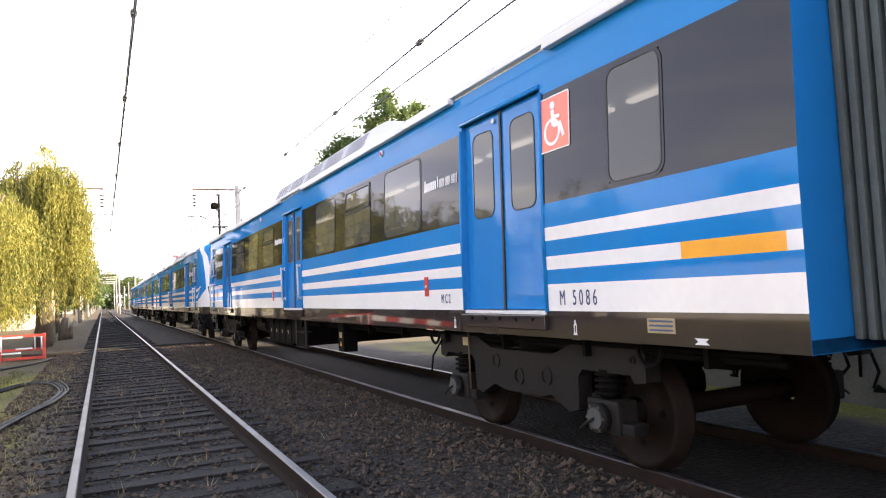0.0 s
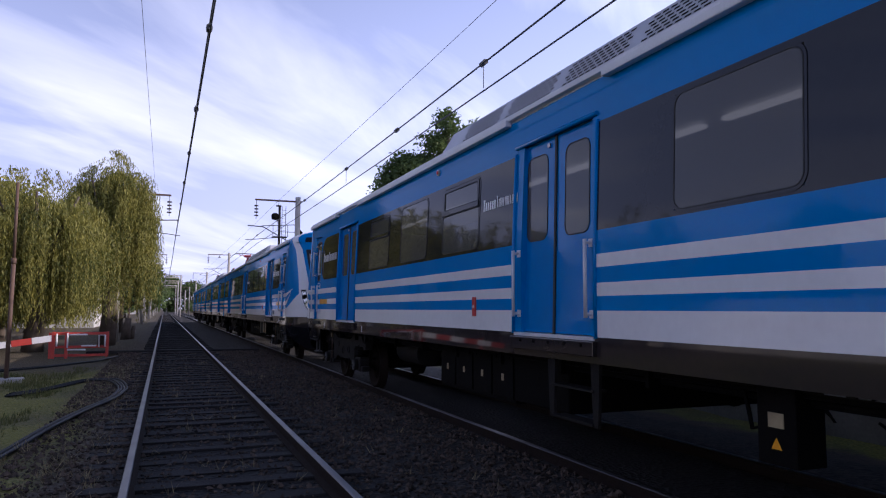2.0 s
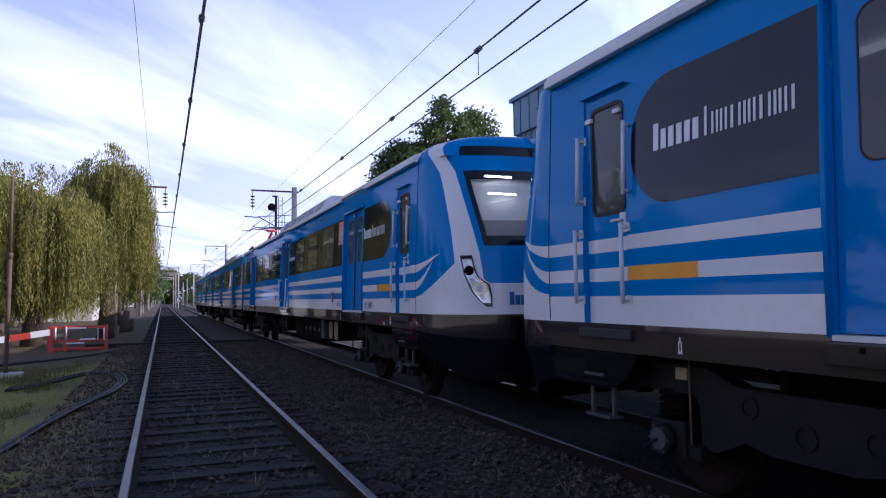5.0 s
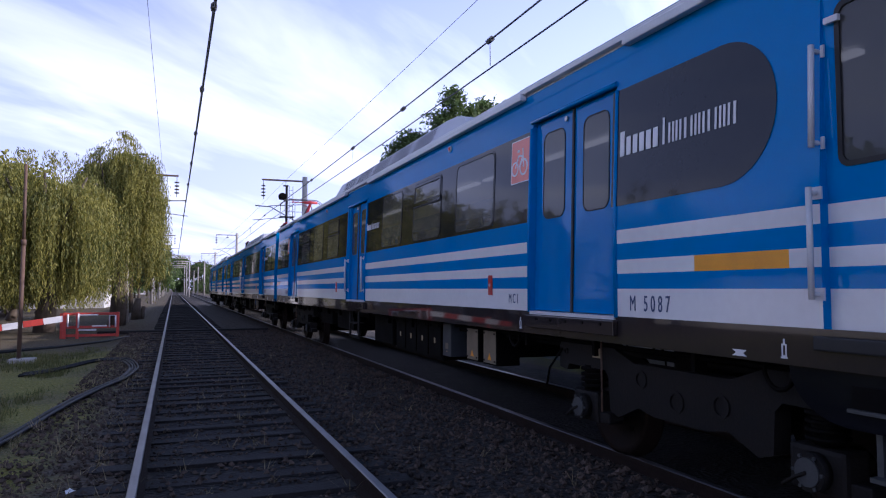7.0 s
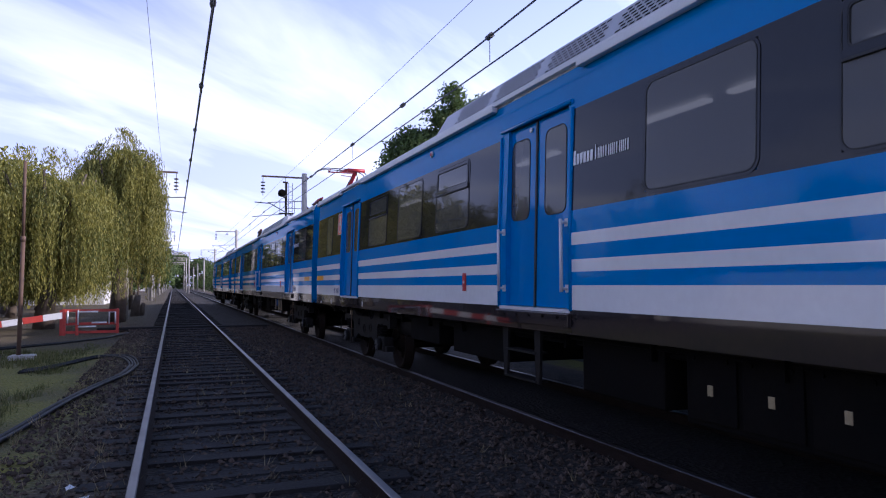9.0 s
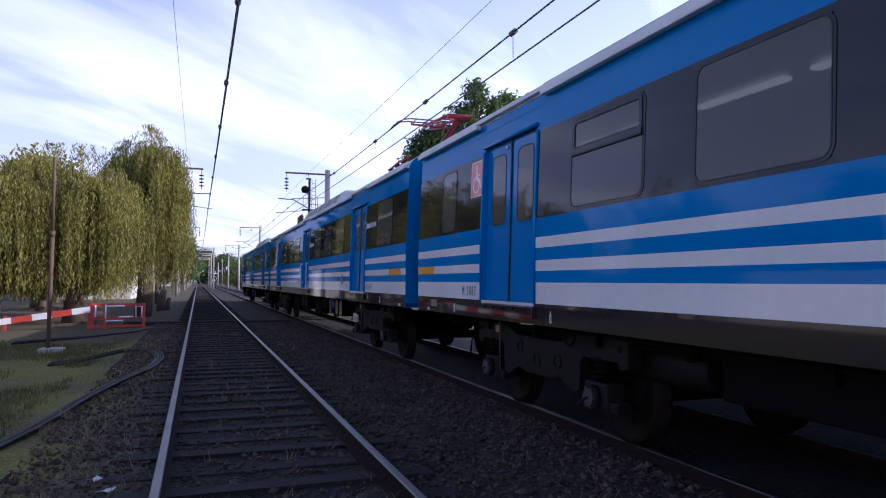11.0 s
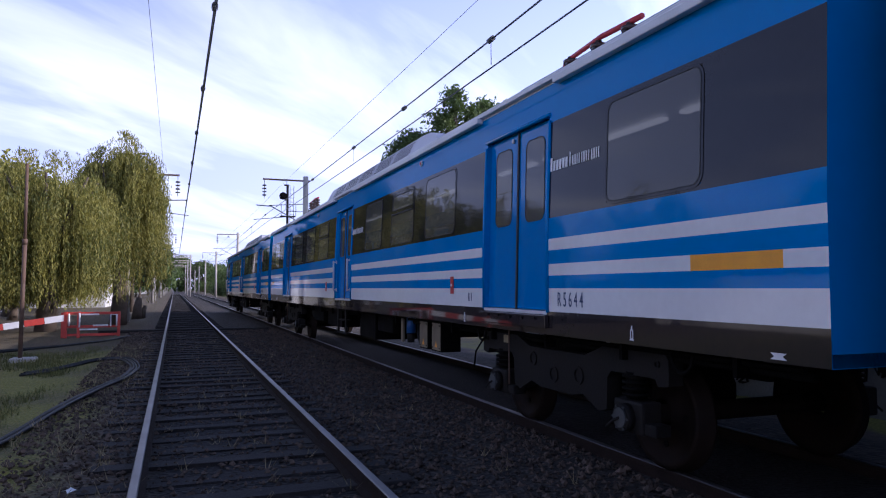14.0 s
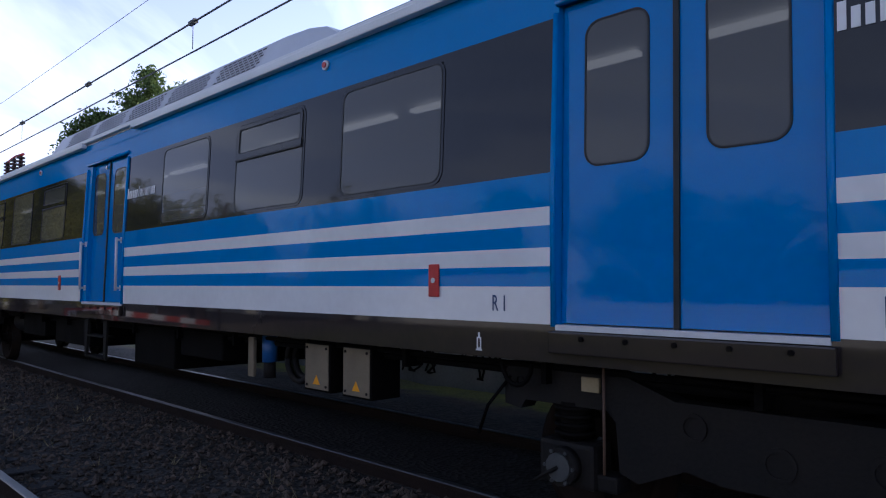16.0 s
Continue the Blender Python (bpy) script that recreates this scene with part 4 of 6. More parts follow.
def add_gangway(car, half, m):
    """Folded rubber bellows between two cars, with the coupler bar, hoses and junction box beneath."""
    depth = 0.38

    def tunnel():
        bm = bmesh.new()
        box(bm, -half + 0.06, half - 0.06, 0, depth, 1.15, 3.44)
        return mesh_of(bm, [BELLOWS])

    def fold():
        bm = bmesh.new()
        box(bm, -half, half, 0.01, depth / 5 - 0.015, 1.1, 3.5, 0, bevel=0.02)
        return mesh_of(bm, [BELLOWS])

    def bar():
        bm = bmesh.new()
        box(bm, -0.2, 0.2, -0.1, depth, 0.72, 0.98, 0, bevel=0.03)
        return mesh_of(bm, [BLACK])

    def hose():
        bm = bmesh.new()
        tube(bm, [(0, 0, 1.0), (0, depth * 0.3, 0.84), (0, depth * 0.7, 0.8), (0, depth, 0.95)], 0.025, 6)
        return mesh_of(bm, [RUBBER])

    def socket():
        bm = bmesh.new()
        box(bm, -1.45, -1.1, 0.0, 0.3, 1.05, 1.28, 0, bevel=0.02)
        for z in (1.1, 1.22):
            tube(bm, [(-1.45, 0.03, z), (-1.46, 0.03, z)], 0.012, 6, 1)
        return mesh_of(bm, [SLATE, BRIGHT])
    g = part("gangway", cached(("tunnel", half), tunnel), None, car, "dark ribbed rubber gangway bellows", m=m)
    for k in range(5):
        part("bellows_fold", cached(("fold", half), fold), None, g, m=pose(0, depth * k / 5, 0))
    part("coupler_bar", cached("bar", bar), None, g)
    for x in (-0.75, 0.75):
        part("brake_hose", cached("brake_hose", hose), None, g, m=pose(x, 0, 0))
    part("junction_socket", cached("socket", socket), None, g, "slate grey cable junction box")


def lamp_strip(y0, y1):
    bm = bmesh.new()
    y = y0
    while y < y1 - 1:
        for x in (0.15,):
            box(bm, x - 0.05, x + 0.05, y, y + 1.2, 3.33, 3.37)
        y += 1.5
    return mesh_of(bm, [TUBE])


def seat():
    bm = bmesh.new()
    box(bm, -0.43, 0.43, 0, 0.45, 1.6, 1.7, 0, bevel=0.03)
    box(bm, -0.43, 0.43, 0.42, 0.5, 1.62, 2.18, 0, bevel=0.03)
    box(bm, -0.05, 0.05, 0.15, 0.3, 1.24, 1.6, 1)
    return mesh_of(bm, [SEAT, IRON])


# --- the driving end ---
NOSE = 1.46


def interp(x, table):
    for (a, va), (b, vb) in zip(table, table[1:]):
        if x <= b:
            k = max(0.0, (x - a) / (b - a))
            return va + (vb - va) * k
    return table[-1][1]


NOSE_DEPTH = [(0.3, 1.2), (0.6, 1.36), (1.0, 1.45), (1.3, 1.45), (1.7, 1.43), (2.05, 1.36), (2.5, 1.21), (3.0, 1.02), (3.4, 0.86), (3.6, 0.75), (3.74, 0.6), (3.81, 0.42), (3.849, 0.1)]
NOSE_HALF = [(0.3, 1.38), (0.8, 1.5), (1.0, 1.55), (2.0, 1.55), (3.46, 1.485), (3.56, 1.43), (3.66, 1.29), (3.76, 0.98), (3.83, 0.5), (3.849, 0.2)]


def nose_point(a, z, out=0.0):
    """a: 0 at the seam with the body, 1 on the middle line."""
    d, w = interp(z, NOSE_DEPTH), interp(z, NOSE_HALF)
    th = a * math.pi / 2
    n = 2 / 2.5
    x = -w * abs(math.cos(th)) ** n
    y = -d * abs(math.sin(th)) ** n
    if out:
        v = Vector((x / w, y / d * 1.2, 0)).normalized() * out
        return (x + v.x, y + v.y, z)
    return (x, y, z)


B1 = [(1.0, 0.42), (2.0, 0.39), (2.4, 0.375), (3.0, 0.33), (3.2, 0.30), (3.4, 0.22), (3.56, 0.10), (3.85, 0.01)]
B2 = [(1.0, 0.61), (2.0, 0.575), (2.4, 0.54), (3.0, 0.475), (3.2, 0.45), (3.4, 0.38), (3.6, 0.3), (3.85, 0.26)]
B3 = [(1.0, 0.64), (2.05, 0.615), (2.4, 0.585), (3.0, 0.53), (3.4, 0.5), (3.85, 0.48)]


def nose_rows(a):
    """Heights of the colour changes at a: black skirt, white mask, hood or swoosh, windscreen foot and head, display."""
    if a < 0.42:
        k = (a / 0.42) ** 1.4
        zc, zd = 1.50 + 0.48 * k, 1.60 + 0.46 * k
    else:
        k = min(1, (a - 0.42) / 0.2)
        zc, zd = 1.98 - 0.32 * k, 2.06
    low = 0.74 - 0.36 * min(1.0, a / 0.5)
    return [low, low + 0.45 * (1.1 - low), low + 0.8 * (1.1 - low), 1.26, zc, zd, 2.15, 3.2, 3.34, 3.42, 3.57, 3.66, 3.76, 3.82, 3.849]


def nose_grid(mirror):
    """Vertices by column and row over half the nose, denser towards the colour edges."""
    cols = [("0", k / 12) for k in range(12)] + [("1", k / 4) for k in range(4)] + [("2", k / 3) for k in range(3)] + [("3", k / 12) for k in range(13)]
    sub = [3, 2, 3, 4, 1, 1, 8, 1, 1, 2, 1, 1, 1, 1]
    grid = []
    for band, k in cols:
        col = []
        a_mid = {"0": 0.2, "1": 0.46, "2": 0.56, "3": 0.8}[band]
        for i, n in enumerate(sub):
            for j in range(n + (1 if i == len(sub) - 1 else 0)):
                # settle the height first by the band's own place, then the place by the height
                a = a_mid
                for _ in range(6):
                    r = nose_rows(a)
                    z = r[i] + (r[i + 1] - r[i]) * j / n
                    b = (0.0, interp(z, B1), interp(z, B2), interp(z, B3), 1.0)
                    q = int(band)
                    a = b[q] + (b[q + 1] - b[q]) * k
                x, y, zz = nose_point(a, z)
                col.append(((x * mirror, y, zz), i, band))
        grid.append(col)
    return grid


def mesh_mirrored(me, near, lead):
    """Turns a part made for the near side of a leading cab to the far side or to a trailing cab."""
    flip = (not near) != (not lead)
    me.transform(Matrix.Diagonal((1 if near else -1, 1 if lead else -1, 1, 1)))
    if flip:
        me.flip_normals()
    return me


def nose_parts(car, spec):
    """Shell, windscreen, headlamps, coupler and cab doors at the driving end."""
    def shell():
        bm = bmesh.new()
        for mirror in (1, -1):
            g = nose_grid(mirror)
            V = [[bm.verts.new(p) for p, _, _ in col] for col in g]
            for c in range(len(g) - 1):
                for r in range(len(g[0]) - 1):
                    row, band = g[c][r][1], g[c][r][2]
                    if band == "3" and row in (6,):
                        continue
                    if row <= 1:
                        k = 6
                    elif row == 2:
                        k = 2
                    elif row == 3:
                        k = 1
                    elif band == "1":
                        k = 1
                    elif band == "3" and row == 9:
                        k = 3
                    else:
                        k = 0
                    f = bm.faces.new((V[c][r], V[c + 1][r], V[c + 1][r + 1], V[c][r + 1]))
                    f.material_index, f.smooth = k, True
        bmesh.ops.remove_doubles(bm, verts=bm.verts, dist=0.0005)
        # cab floor, desk and back wall
        box(bm, -1.3, 1.3, -0.9, 0.3, 1.2, 1.24, 4)
        box(bm, -0.75, 0.75, -1.08, -0.6, 1.24, 1.98, 2, bevel=0.05)
        face(bm, [(-1.4, 0.35, 1.24), (1.4, 0.35, 1.24), (1.4, 0.35, 3.4), (-1.4, 0.35, 3.4)], 4)
        face(bm, [(-1.35, -0.6, 3.42), (1.35, -0.6, 3.42), (1.35, 0.4, 3.42), (-1.35, 0.4, 3.42)], 4)
        box(bm, 0.25, 0.75, -0.35, 0.1, 1.24, 2.5, 2, bevel=0.06)
        for z, y in ((3.08, -1.0), (2.83, -1.12)):
            box(bm, -0.92, -0.52, y - 0.015, y + 0.015, z, z + 0.022, 5)
        return mesh_of(bm, [BLUE, WHITE, SOLEBAR, GREY, INSIDE, CAB_TUBE, SKIRT])

    def screen():
        bm = bmesh.new()
        for mirror in (1, -1):
            g = [c for c in nose_grid(mirror) if c[0][2] == "3"]
            V = [[bm.verts.new((p[0], p[1] * 1.0, p[2])) for p, i, _ in col if i == 6 or i == 7] for col in g]
            nr = len(V[0])
            for c in range(len(V) - 1):
                for r in range(nr - 1):
                    edge = c < 1 or r < 1 or r >= nr - 2
                    f = bm.faces.new((V[c][r], V[c + 1][r], V[c + 1][r + 1], V[c][r + 1]))
                    f.material_index, f.smooth = (1 if edge else 0), True
        bmesh.ops.remove_doubles(bm, verts=bm.verts, dist=0.0005)
        bm.normal_update()
        for f in bm.faces:
            if f.normal.y > 0:
                f.normal_flip()
        return mesh_of(bm, [SCREEN, GREY])

    # Pale curved layer just behind the glass, darker along its foot.
    def screen_backing():
        bm = bmesh.new()
        zs = [2.2, 2.35, 2.5, 2.65, 2.8, 2.95, 3.1, 3.17]
        for back in (0.07, 0.08):
            rows = []
            for z in zs:
                row = []
                for k in range(21):
                    u = -1 + k * (1.72 + 0.2 * (z - 2.2)) / 20
                    a = 1 - (1 - interp(z, B3) - 0.025) * abs(u)
                    x, y, _ = nose_point(a, z, -back)
                    row.append(bm.verts.new((x if u < 0 else -x, y, z)))
                rows.append(row)
            for i, (p, q) in enumerate(zip(rows, rows[1:])):
                for k in range(20):
                    f = bm.faces.new((p[k], p[k + 1], q[k + 1], q[k]))
                    f.material_index, f.smooth = (1 if i < 2 else 0), True
        return mesh_of(bm, [BACKING, BACKING_LOW])

    def wiper():
        bm = bmesh.new()
        flip = lambda p: (-p[0], p[1], p[2])
        a, b, c = flip(nose_point(0.95, 1.95, 0.04)), flip(nose_point(0.93, 2.15, 0.05)), flip(nose_point(0.95, 2.75, 0.035))
        tube(bm, [a, b, c], 0.016, 6)
        tube(bm, [flip(nose_point(0.93, 2.45, 0.03)), flip(nose_point(0.97, 2.98, 0.03))], 0.013, 5)
        return mesh_of(bm, [BLACK])

    def lamp(mirror):
        def make():
            bm = bmesh.new()
            # slanted cluster that follows the shell: dark rim, bright bowl, two round lamps
            left = [(1.36, 0.60), (1.42, 0.56), (1.56, 0.50), (1.78, 0.455), (2.03, 0.435)]
            right = [(1.36, 0.632), (1.5, 0.634), (1.66, 0.62), (1.72, 0.56), (1.83, 0.537), (2.03, 0.52)]
            fix = lambda p: (p[0] * mirror, p[1], p[2])
            rows, cols = 14, [0.0, 0.1, 0.3, 0.5, 0.7, 0.9, 1.0]
            grid = []
            for i in range(rows + 1):
                z = 1.36 + 0.67 * i / rows
                l, r = interp(z, left), interp(z, right)
                grid.append([bm.verts.new(fix(nose_point(l + (r - l) * c, z, 0.012 if c in (0.0, 1.0) or i in (0, rows) else 0.007))) for c in cols])
            for i in range(rows):
                for j in range(len(cols) - 1):
                    f = bm.faces.new((grid[i][j], grid[i][j + 1], grid[i + 1][j + 1], grid[i + 1][j]))
                    f.material_index = 0 if i in (0, rows - 1) or j in (0, len(cols) - 2) else 1
                    f.smooth = True
            for a, z, r, m in ((0.493, 1.83, 0.062, 2), (0.56, 1.6, 0.085, 1)):
                p, q, e = (Vector(fix(nose_point(a, z, o))) for o in (0.0, 0.022, 0.03))
                tube(bm, [p, q], r, 18, m)
                tube(bm, [q, e], r * 0.62, 14, 2 if m == 2 else 3)
            return mesh_of(bm, [GREY, CHROME, BLACK, BRIGHT])
        return cached(("lamp", mirror), make)

    def coupler():
        bm = bmesh.new()
        box(bm, -0.16, 0.16, -NOSE - 0.13, -NOSE + 0.4, 0.72, 1.0, 0, bevel=0.04)
        box(bm, -0.75, 0.75, -NOSE - 0.03, -NOSE + 0.15, 1.06, 1.24, 0, bevel=0.03)
        for x in (-0.55, 0.5):
            for k in range(4):
                box(bm, x - 0.22, x + 0.22, -NOSE + 0.0 - 0.012, -NOSE + 0.02, 1.0 - k * 0.05, 1.02 - k * 0.05, 0)
        tube(bm, [(-0.9, -1.2, 0.46), (0.9, -1.2, 0.46)], 0.05, 8, 0)
        return mesh_of(bm, [BLACK])

    def cab_door():
        bm = bmesh.new()
        x, d, w = -HALF, 0.06, 0.62
        win = rounded(0.40, 0.86, 0.05, cx=w / 2, cy=2.6)
        # leaf with its window opening
        ext = [(0.0 if y < w / 2 else w, z) for y, z in win]
        n = len(win)
        for k in range(n):
            j = (k + 1) % n
            face(bm, [(x + d, *win[k]), (x + d, *win[j]), (x + d, *ext[j]), (x + d, *ext[k])], 0)
        zt, zb = max(z for _, z in win), min(z for _, z in win)
        face(bm, [(x + d, 0, zt), (x + d, w, zt), (x + d, w, DOOR_TOP), (x + d, 0, DOOR_TOP)], 0)
        for z0, z1, k in ((1.25, 1.48, 1), (1.48, 1.60, 0), (1.60, 1.71, 1), (1.71, 1.84, 0), (1.84, 1.95, 1), (1.95, zb, 0)):
            face(bm, [(x + d, 0, z0), (x + d, w, z0), (x + d, w, z1), (x + d, 0, z1)], k)
        for y in (0.0, w):
            face(bm, [(x, y, 1.25), (x, y, 2.0), (x + 0.052, y, DOOR_TOP), (x + 0.12, y, DOOR_TOP), (x + 0.12, y, 1.25)], 0)
        face(bm, [(x, 0, DOOR_TOP), (x, w, DOOR_TOP), (x + 0.12, w, DOOR_TOP), (x + 0.12, 0, DOOR_TOP)], 0)
        ring_plate(bm, rounded(0.46, 0.92, 0.07, cx=w / 2, cy=2.6), win, x + d + 0.004, 0.012, 2)
        box(bm, x + d - 0.03, x + d, 0.05, 0.13, 1.98, 2.14, 3, bevel=0.008)
        tube(bm, [(x + d - 0.03, 0.09, 2.08), (x + d - 0.06, 0.09, 2.08), (x + d - 0.06, 0.2, 2.08)], 0.012, 6, 3)
        for y in (0.10, 0.50):
            box(bm, x + d - 0.03, x + d - 0.005, y, y + 0.09, 2.95, 2.985, 3)
        box(bm, x - 0.03, x + d, -0.05, w + 0.05, 1.14, 1.22, 2, bevel=0.01)
        return mesh_of(bm, [BLUE, WHITE, RUBBER, BRIGHT])

    def cab_step():
        bm = bmesh.new()
        for y in (-0.15, 0.15):
            box(bm, -0.015, 0.015, y - 0.018, y + 0.018, -0.57, -0.2)
        box(bm, -0.07, 0.07, -0.17, 0.17, -0.59, -0.565)
        return mesh_of(bm, [CAP_GREY])

    def cab_skirt():
        """Side skirt below the cab door, swept up towards the bogie, with a foothold pressed into it."""
        bm = bmesh.new()
        out = [(0.0, 1.04), (0.0, 0.74)] + [(0.8 + 0.4 * math.sin(radians(9 * k)), 1.04 - 0.3 * math.cos(radians(9 * k))) for k in range(11)]
        plate(bm, out, -1.5, 0.03, 0)
        plate(bm, [(0.56, 0.85), (0.8, 0.85), (0.8, 0.97), (0.56, 0.97)], -1.53, 0.004, 1)
        box(bm, -1.555, -1.5, 0.55, 0.81, 0.83, 0.85, 2)
        return mesh_of(bm, [SKIRT, BLACK, CAP_GREY])

    def tips():
        """Pointed ends of the side stripes sweeping up over the nose."""
        bm = bmesh.new()
        for z0, z1, reach, rise in ((1.71, 1.60, 0.2, 0.27), (1.95, 1.84, 0.27, 0.13)):
            n = 16
            up, lo = [], []
            for k in range(n + 1):
                f = k / n
                z = z1 + (z0 - z1) * 1.0 + rise * f ** 1.5
                t = (z0 - z1) * (1 - f) ** 0.9
                up.append((f * reach, z))
                lo.append((f * reach, z - t))
            for k in range(n):
                pts = [up[k], up[k + 1], lo[k + 1], lo[k]]
                if k == n - 1:
                    pts = [up[k], up[k + 1], lo[k]]
                face(bm, [nose_point(a, z, 0.004) for a, z in pts], 0)
                face(bm, [(-p[0], p[1], p[2]) for p in (nose_point(a, z, 0.004) for a, z in pts)], 0)
        return mesh_of(bm, [WHITE])

    def front_mark():
        bm = bmesh.new()
        n, a0, a1 = 17, 0.735, 1.265
        for k in range(n):
            a = a0 + (a1 - a0) * k / n
            t = (a1 - a0) / n * (0.86 if k < 6 else 0.68)
            top = 1.55 if k in (0, 6) else 1.505

            def at(q, z):
                p = nose_point(q if q <= 1 else 2 - q, z, 0.005)
                return (p[0] if q <= 1 else -p[0], p[1], p[2])
            face(bm, [at(a, 1.38), at(a + t, 1.38), at(a + t, top), at(a, top)], 0)
        return mesh_of(bm, [mat("deep_blue_lettering", (0.01, 0.1, 0.32), rough=0.35)])
    lead = spec["nose"] < 0
    m = pose(0, spec["y0"], 0) if lead else pose(0, spec["y1"], 0, 0, 0, 180)
    part("nose_shell", cached("nose", shell), None, car, "blue and white streamlined driving end", m=m)
    sc = part("windscreen", cached("screen", screen), None, car, "sloping windscreen in a dark frame", m=m)
    sc.visible_shadow = False
    part("windscreen_backing", cached("screen_backing", screen_backing), None, car, "pale curved layer close behind the windscreen", m=m)
    part("wiper", cached("wiper", wiper), None, car, m=m)
    for s in (1, -1):
        part("headlight", lamp(s), None, car, "clear slanted headlight cluster", m=m)
    part("coupler", cached("coupler", coupler), None, car, m=m)
    part("stripe_tips", cached("tips", tips), None, car, m=m)
    part("front_wordmark", cached("front_mark", front_mark), None, car, "row of deep blue letter shapes", m=m)
    cd = -2.64 if lead else 19.17
    for s in (-1, 1):
        f = pose(0, cd, 0) if s < 0 else pose(0, cd + 0.62, 0, 0, 0, 180)
        dr = part("cab_door", cached("cab_door", cab_door), None, car, "narrow blue cab door with a drop window", m=f)
        p = part("cab_door_pane", pane_mesh(0.4, 0.86, 0.05), None, dr, m=pose(-HALF + 0.064, 0.31, 2.6))
        p.visible_shadow = False
        for y in (-0.02, 0.63):
            part("grab_rail", cached("rail_low", lambda: grab_mesh(0.62)), None, dr, m=pose(-HALF, y, 1.42))
            part("grab_rail", cached("rail_high", lambda: grab_mesh(0.58)), None, dr, m=pose(-HALF + 0.03, y, 2.26, 0, 2, 0))
        part("cab_step", cached("cab_step", cab_step), None, car, m=pose(s * 1.46, cd + (0.22 if lead else 0.5), 1.08))
        turned = cached(("skirt", s, lead), lambda: mesh_mirrored(cab_skirt(), s < 0, lead))
        part("cab_skirt", turned, None, car, "dark side skirt below the cab door", m=pose(0, spec["y0"] if lead else spec["y1"], 0))


def pantograph(car, y):
    """Single-arm pantograph, raised: frame, lower and upper arm, head with two strips."""
    def base():
        bm = bmesh.new()
        for x in (-0.55, 0.55):
            tube(bm, [(x, -0.75, 4.02), (x, 0.75, 4.02)], 0.035, 8)
            for yy in (-0.65, 0.65):
                for z in (3.83, 3.88, 3.93):
                    tube(bm, [(x, yy, z), (x, yy, z + 0.03)], 0.075, 10, 1)
                tube(bm, [(x, yy, 3.8), (x, yy, 4.02)], 0.04, 8, 1)
        for yy in (-0.7, 0.0, 0.7):
            tube(bm, [(-0.55, yy, 4.02), (0.55, yy, 4.02)], 0.035, 8)
        return mesh_of(bm, [PANTO, INSULATOR])

    def lower():
        bm = bmesh.new()
        tube(bm, [(0, 0.72, 4.06), (0, -1.14, 4.76)], 0.07, 10, 0, 0.055)
        for x in (-0.16, 0.14):
            tube(bm, [(x, 0.42, 4.04), (x * 0.6, -1.0, 4.6)], 0.016, 6, 1)
        tube(bm, [(-0.25, -1.18, 4.78), (0.25, -1.18, 4.78)], 0.055, 10, 0)
        tube(bm, [(0.05, -1.3, 4.3), (0.0, -1.18, 4.78)], 0.012, 5, 1)
        return mesh_of(bm, [PANTO, WIRE])

    def upper():
        bm = bmesh.new()
        for s in (-1, 1):
            tube(bm, [(s * 0.22, -1.18, 4.79), (s * 0.12, 0.86, 5.02)], 0.036, 8, 0, 0.02)
        for k in (0.3, 0.6):
            yy, zz = -1.18 + 2.04 * k, 4.79 + 0.23 * k
            tube(bm, [(-0.19, yy, zz), (0.19, yy, zz)], 0.014, 6)
        tube(bm, [(0, -0.95, 4.62), (0, 0.8, 4.93)], 0.014, 6)
        return mesh_of(bm, [PANTO])

    def head():
        bm = bmesh.new()
        for yy in (0.72, 1.02):
            pts = [(-0.85, yy, 4.9), (-0.76, yy, 5.02), (-0.6, yy, 5.1), (-0.45, yy, 5.125), (0.45, yy, 5.125), (0.6, yy, 5.1), (0.76, yy, 5.02), (0.85, yy, 4.9)]
            tube(bm, pts, 0.017, 6)
        for x in (-0.35, 0.35):
            tube(bm, [(x, 0.72, 5.1), (x, 0.87, 5.03), (x, 1.02, 5.1)], 0.014, 6, 1)
        tube(bm, [(-0.4, 0.87, 5.03), (0.4, 0.87, 5.03)], 0.022, 6, 1)
        return mesh_of(bm, [WIRE, PANTO])
    b = part("pantograph", base(), None, car, "red raised single-arm pantograph", m=pose(0, y, 0))
    part("lower_arm", lower(), None, b)
    part("upper_arm", upper(), None, b)
    part("pantograph_head", head(), None, b)


def roof_gear():
    bm = bmesh.new()
    for k, y in enumerate((0, 0.55, 1.1)):
        for z in (3.86, 3.94, 4.02, 4.1, 4.18, 4.26, 4.34):
            tube(bm, [(-0.55, y, z), (-0.55, y, z + 0.04)], 0.09, 10, 0)
        tube(bm, [(-0.55, y, 3.7), (-0.55, y, 4.42)], 0.04, 8, 0)
    tube(bm, [(-0.55, -0.2, 4.42), (-0.55, 0.5, 4.45), (-0.55, 1.2, 4.4), (-0.42, 1.8, 3.84)], 0.03, 6, 1)
    box(bm, -0.85, -0.35, -0.9, -0.5, 3.72, 3.95, 2, bevel=0.03)
    return mesh_of(bm, [INSULATOR, PANTO, BLACK])


CAR_LIST = []


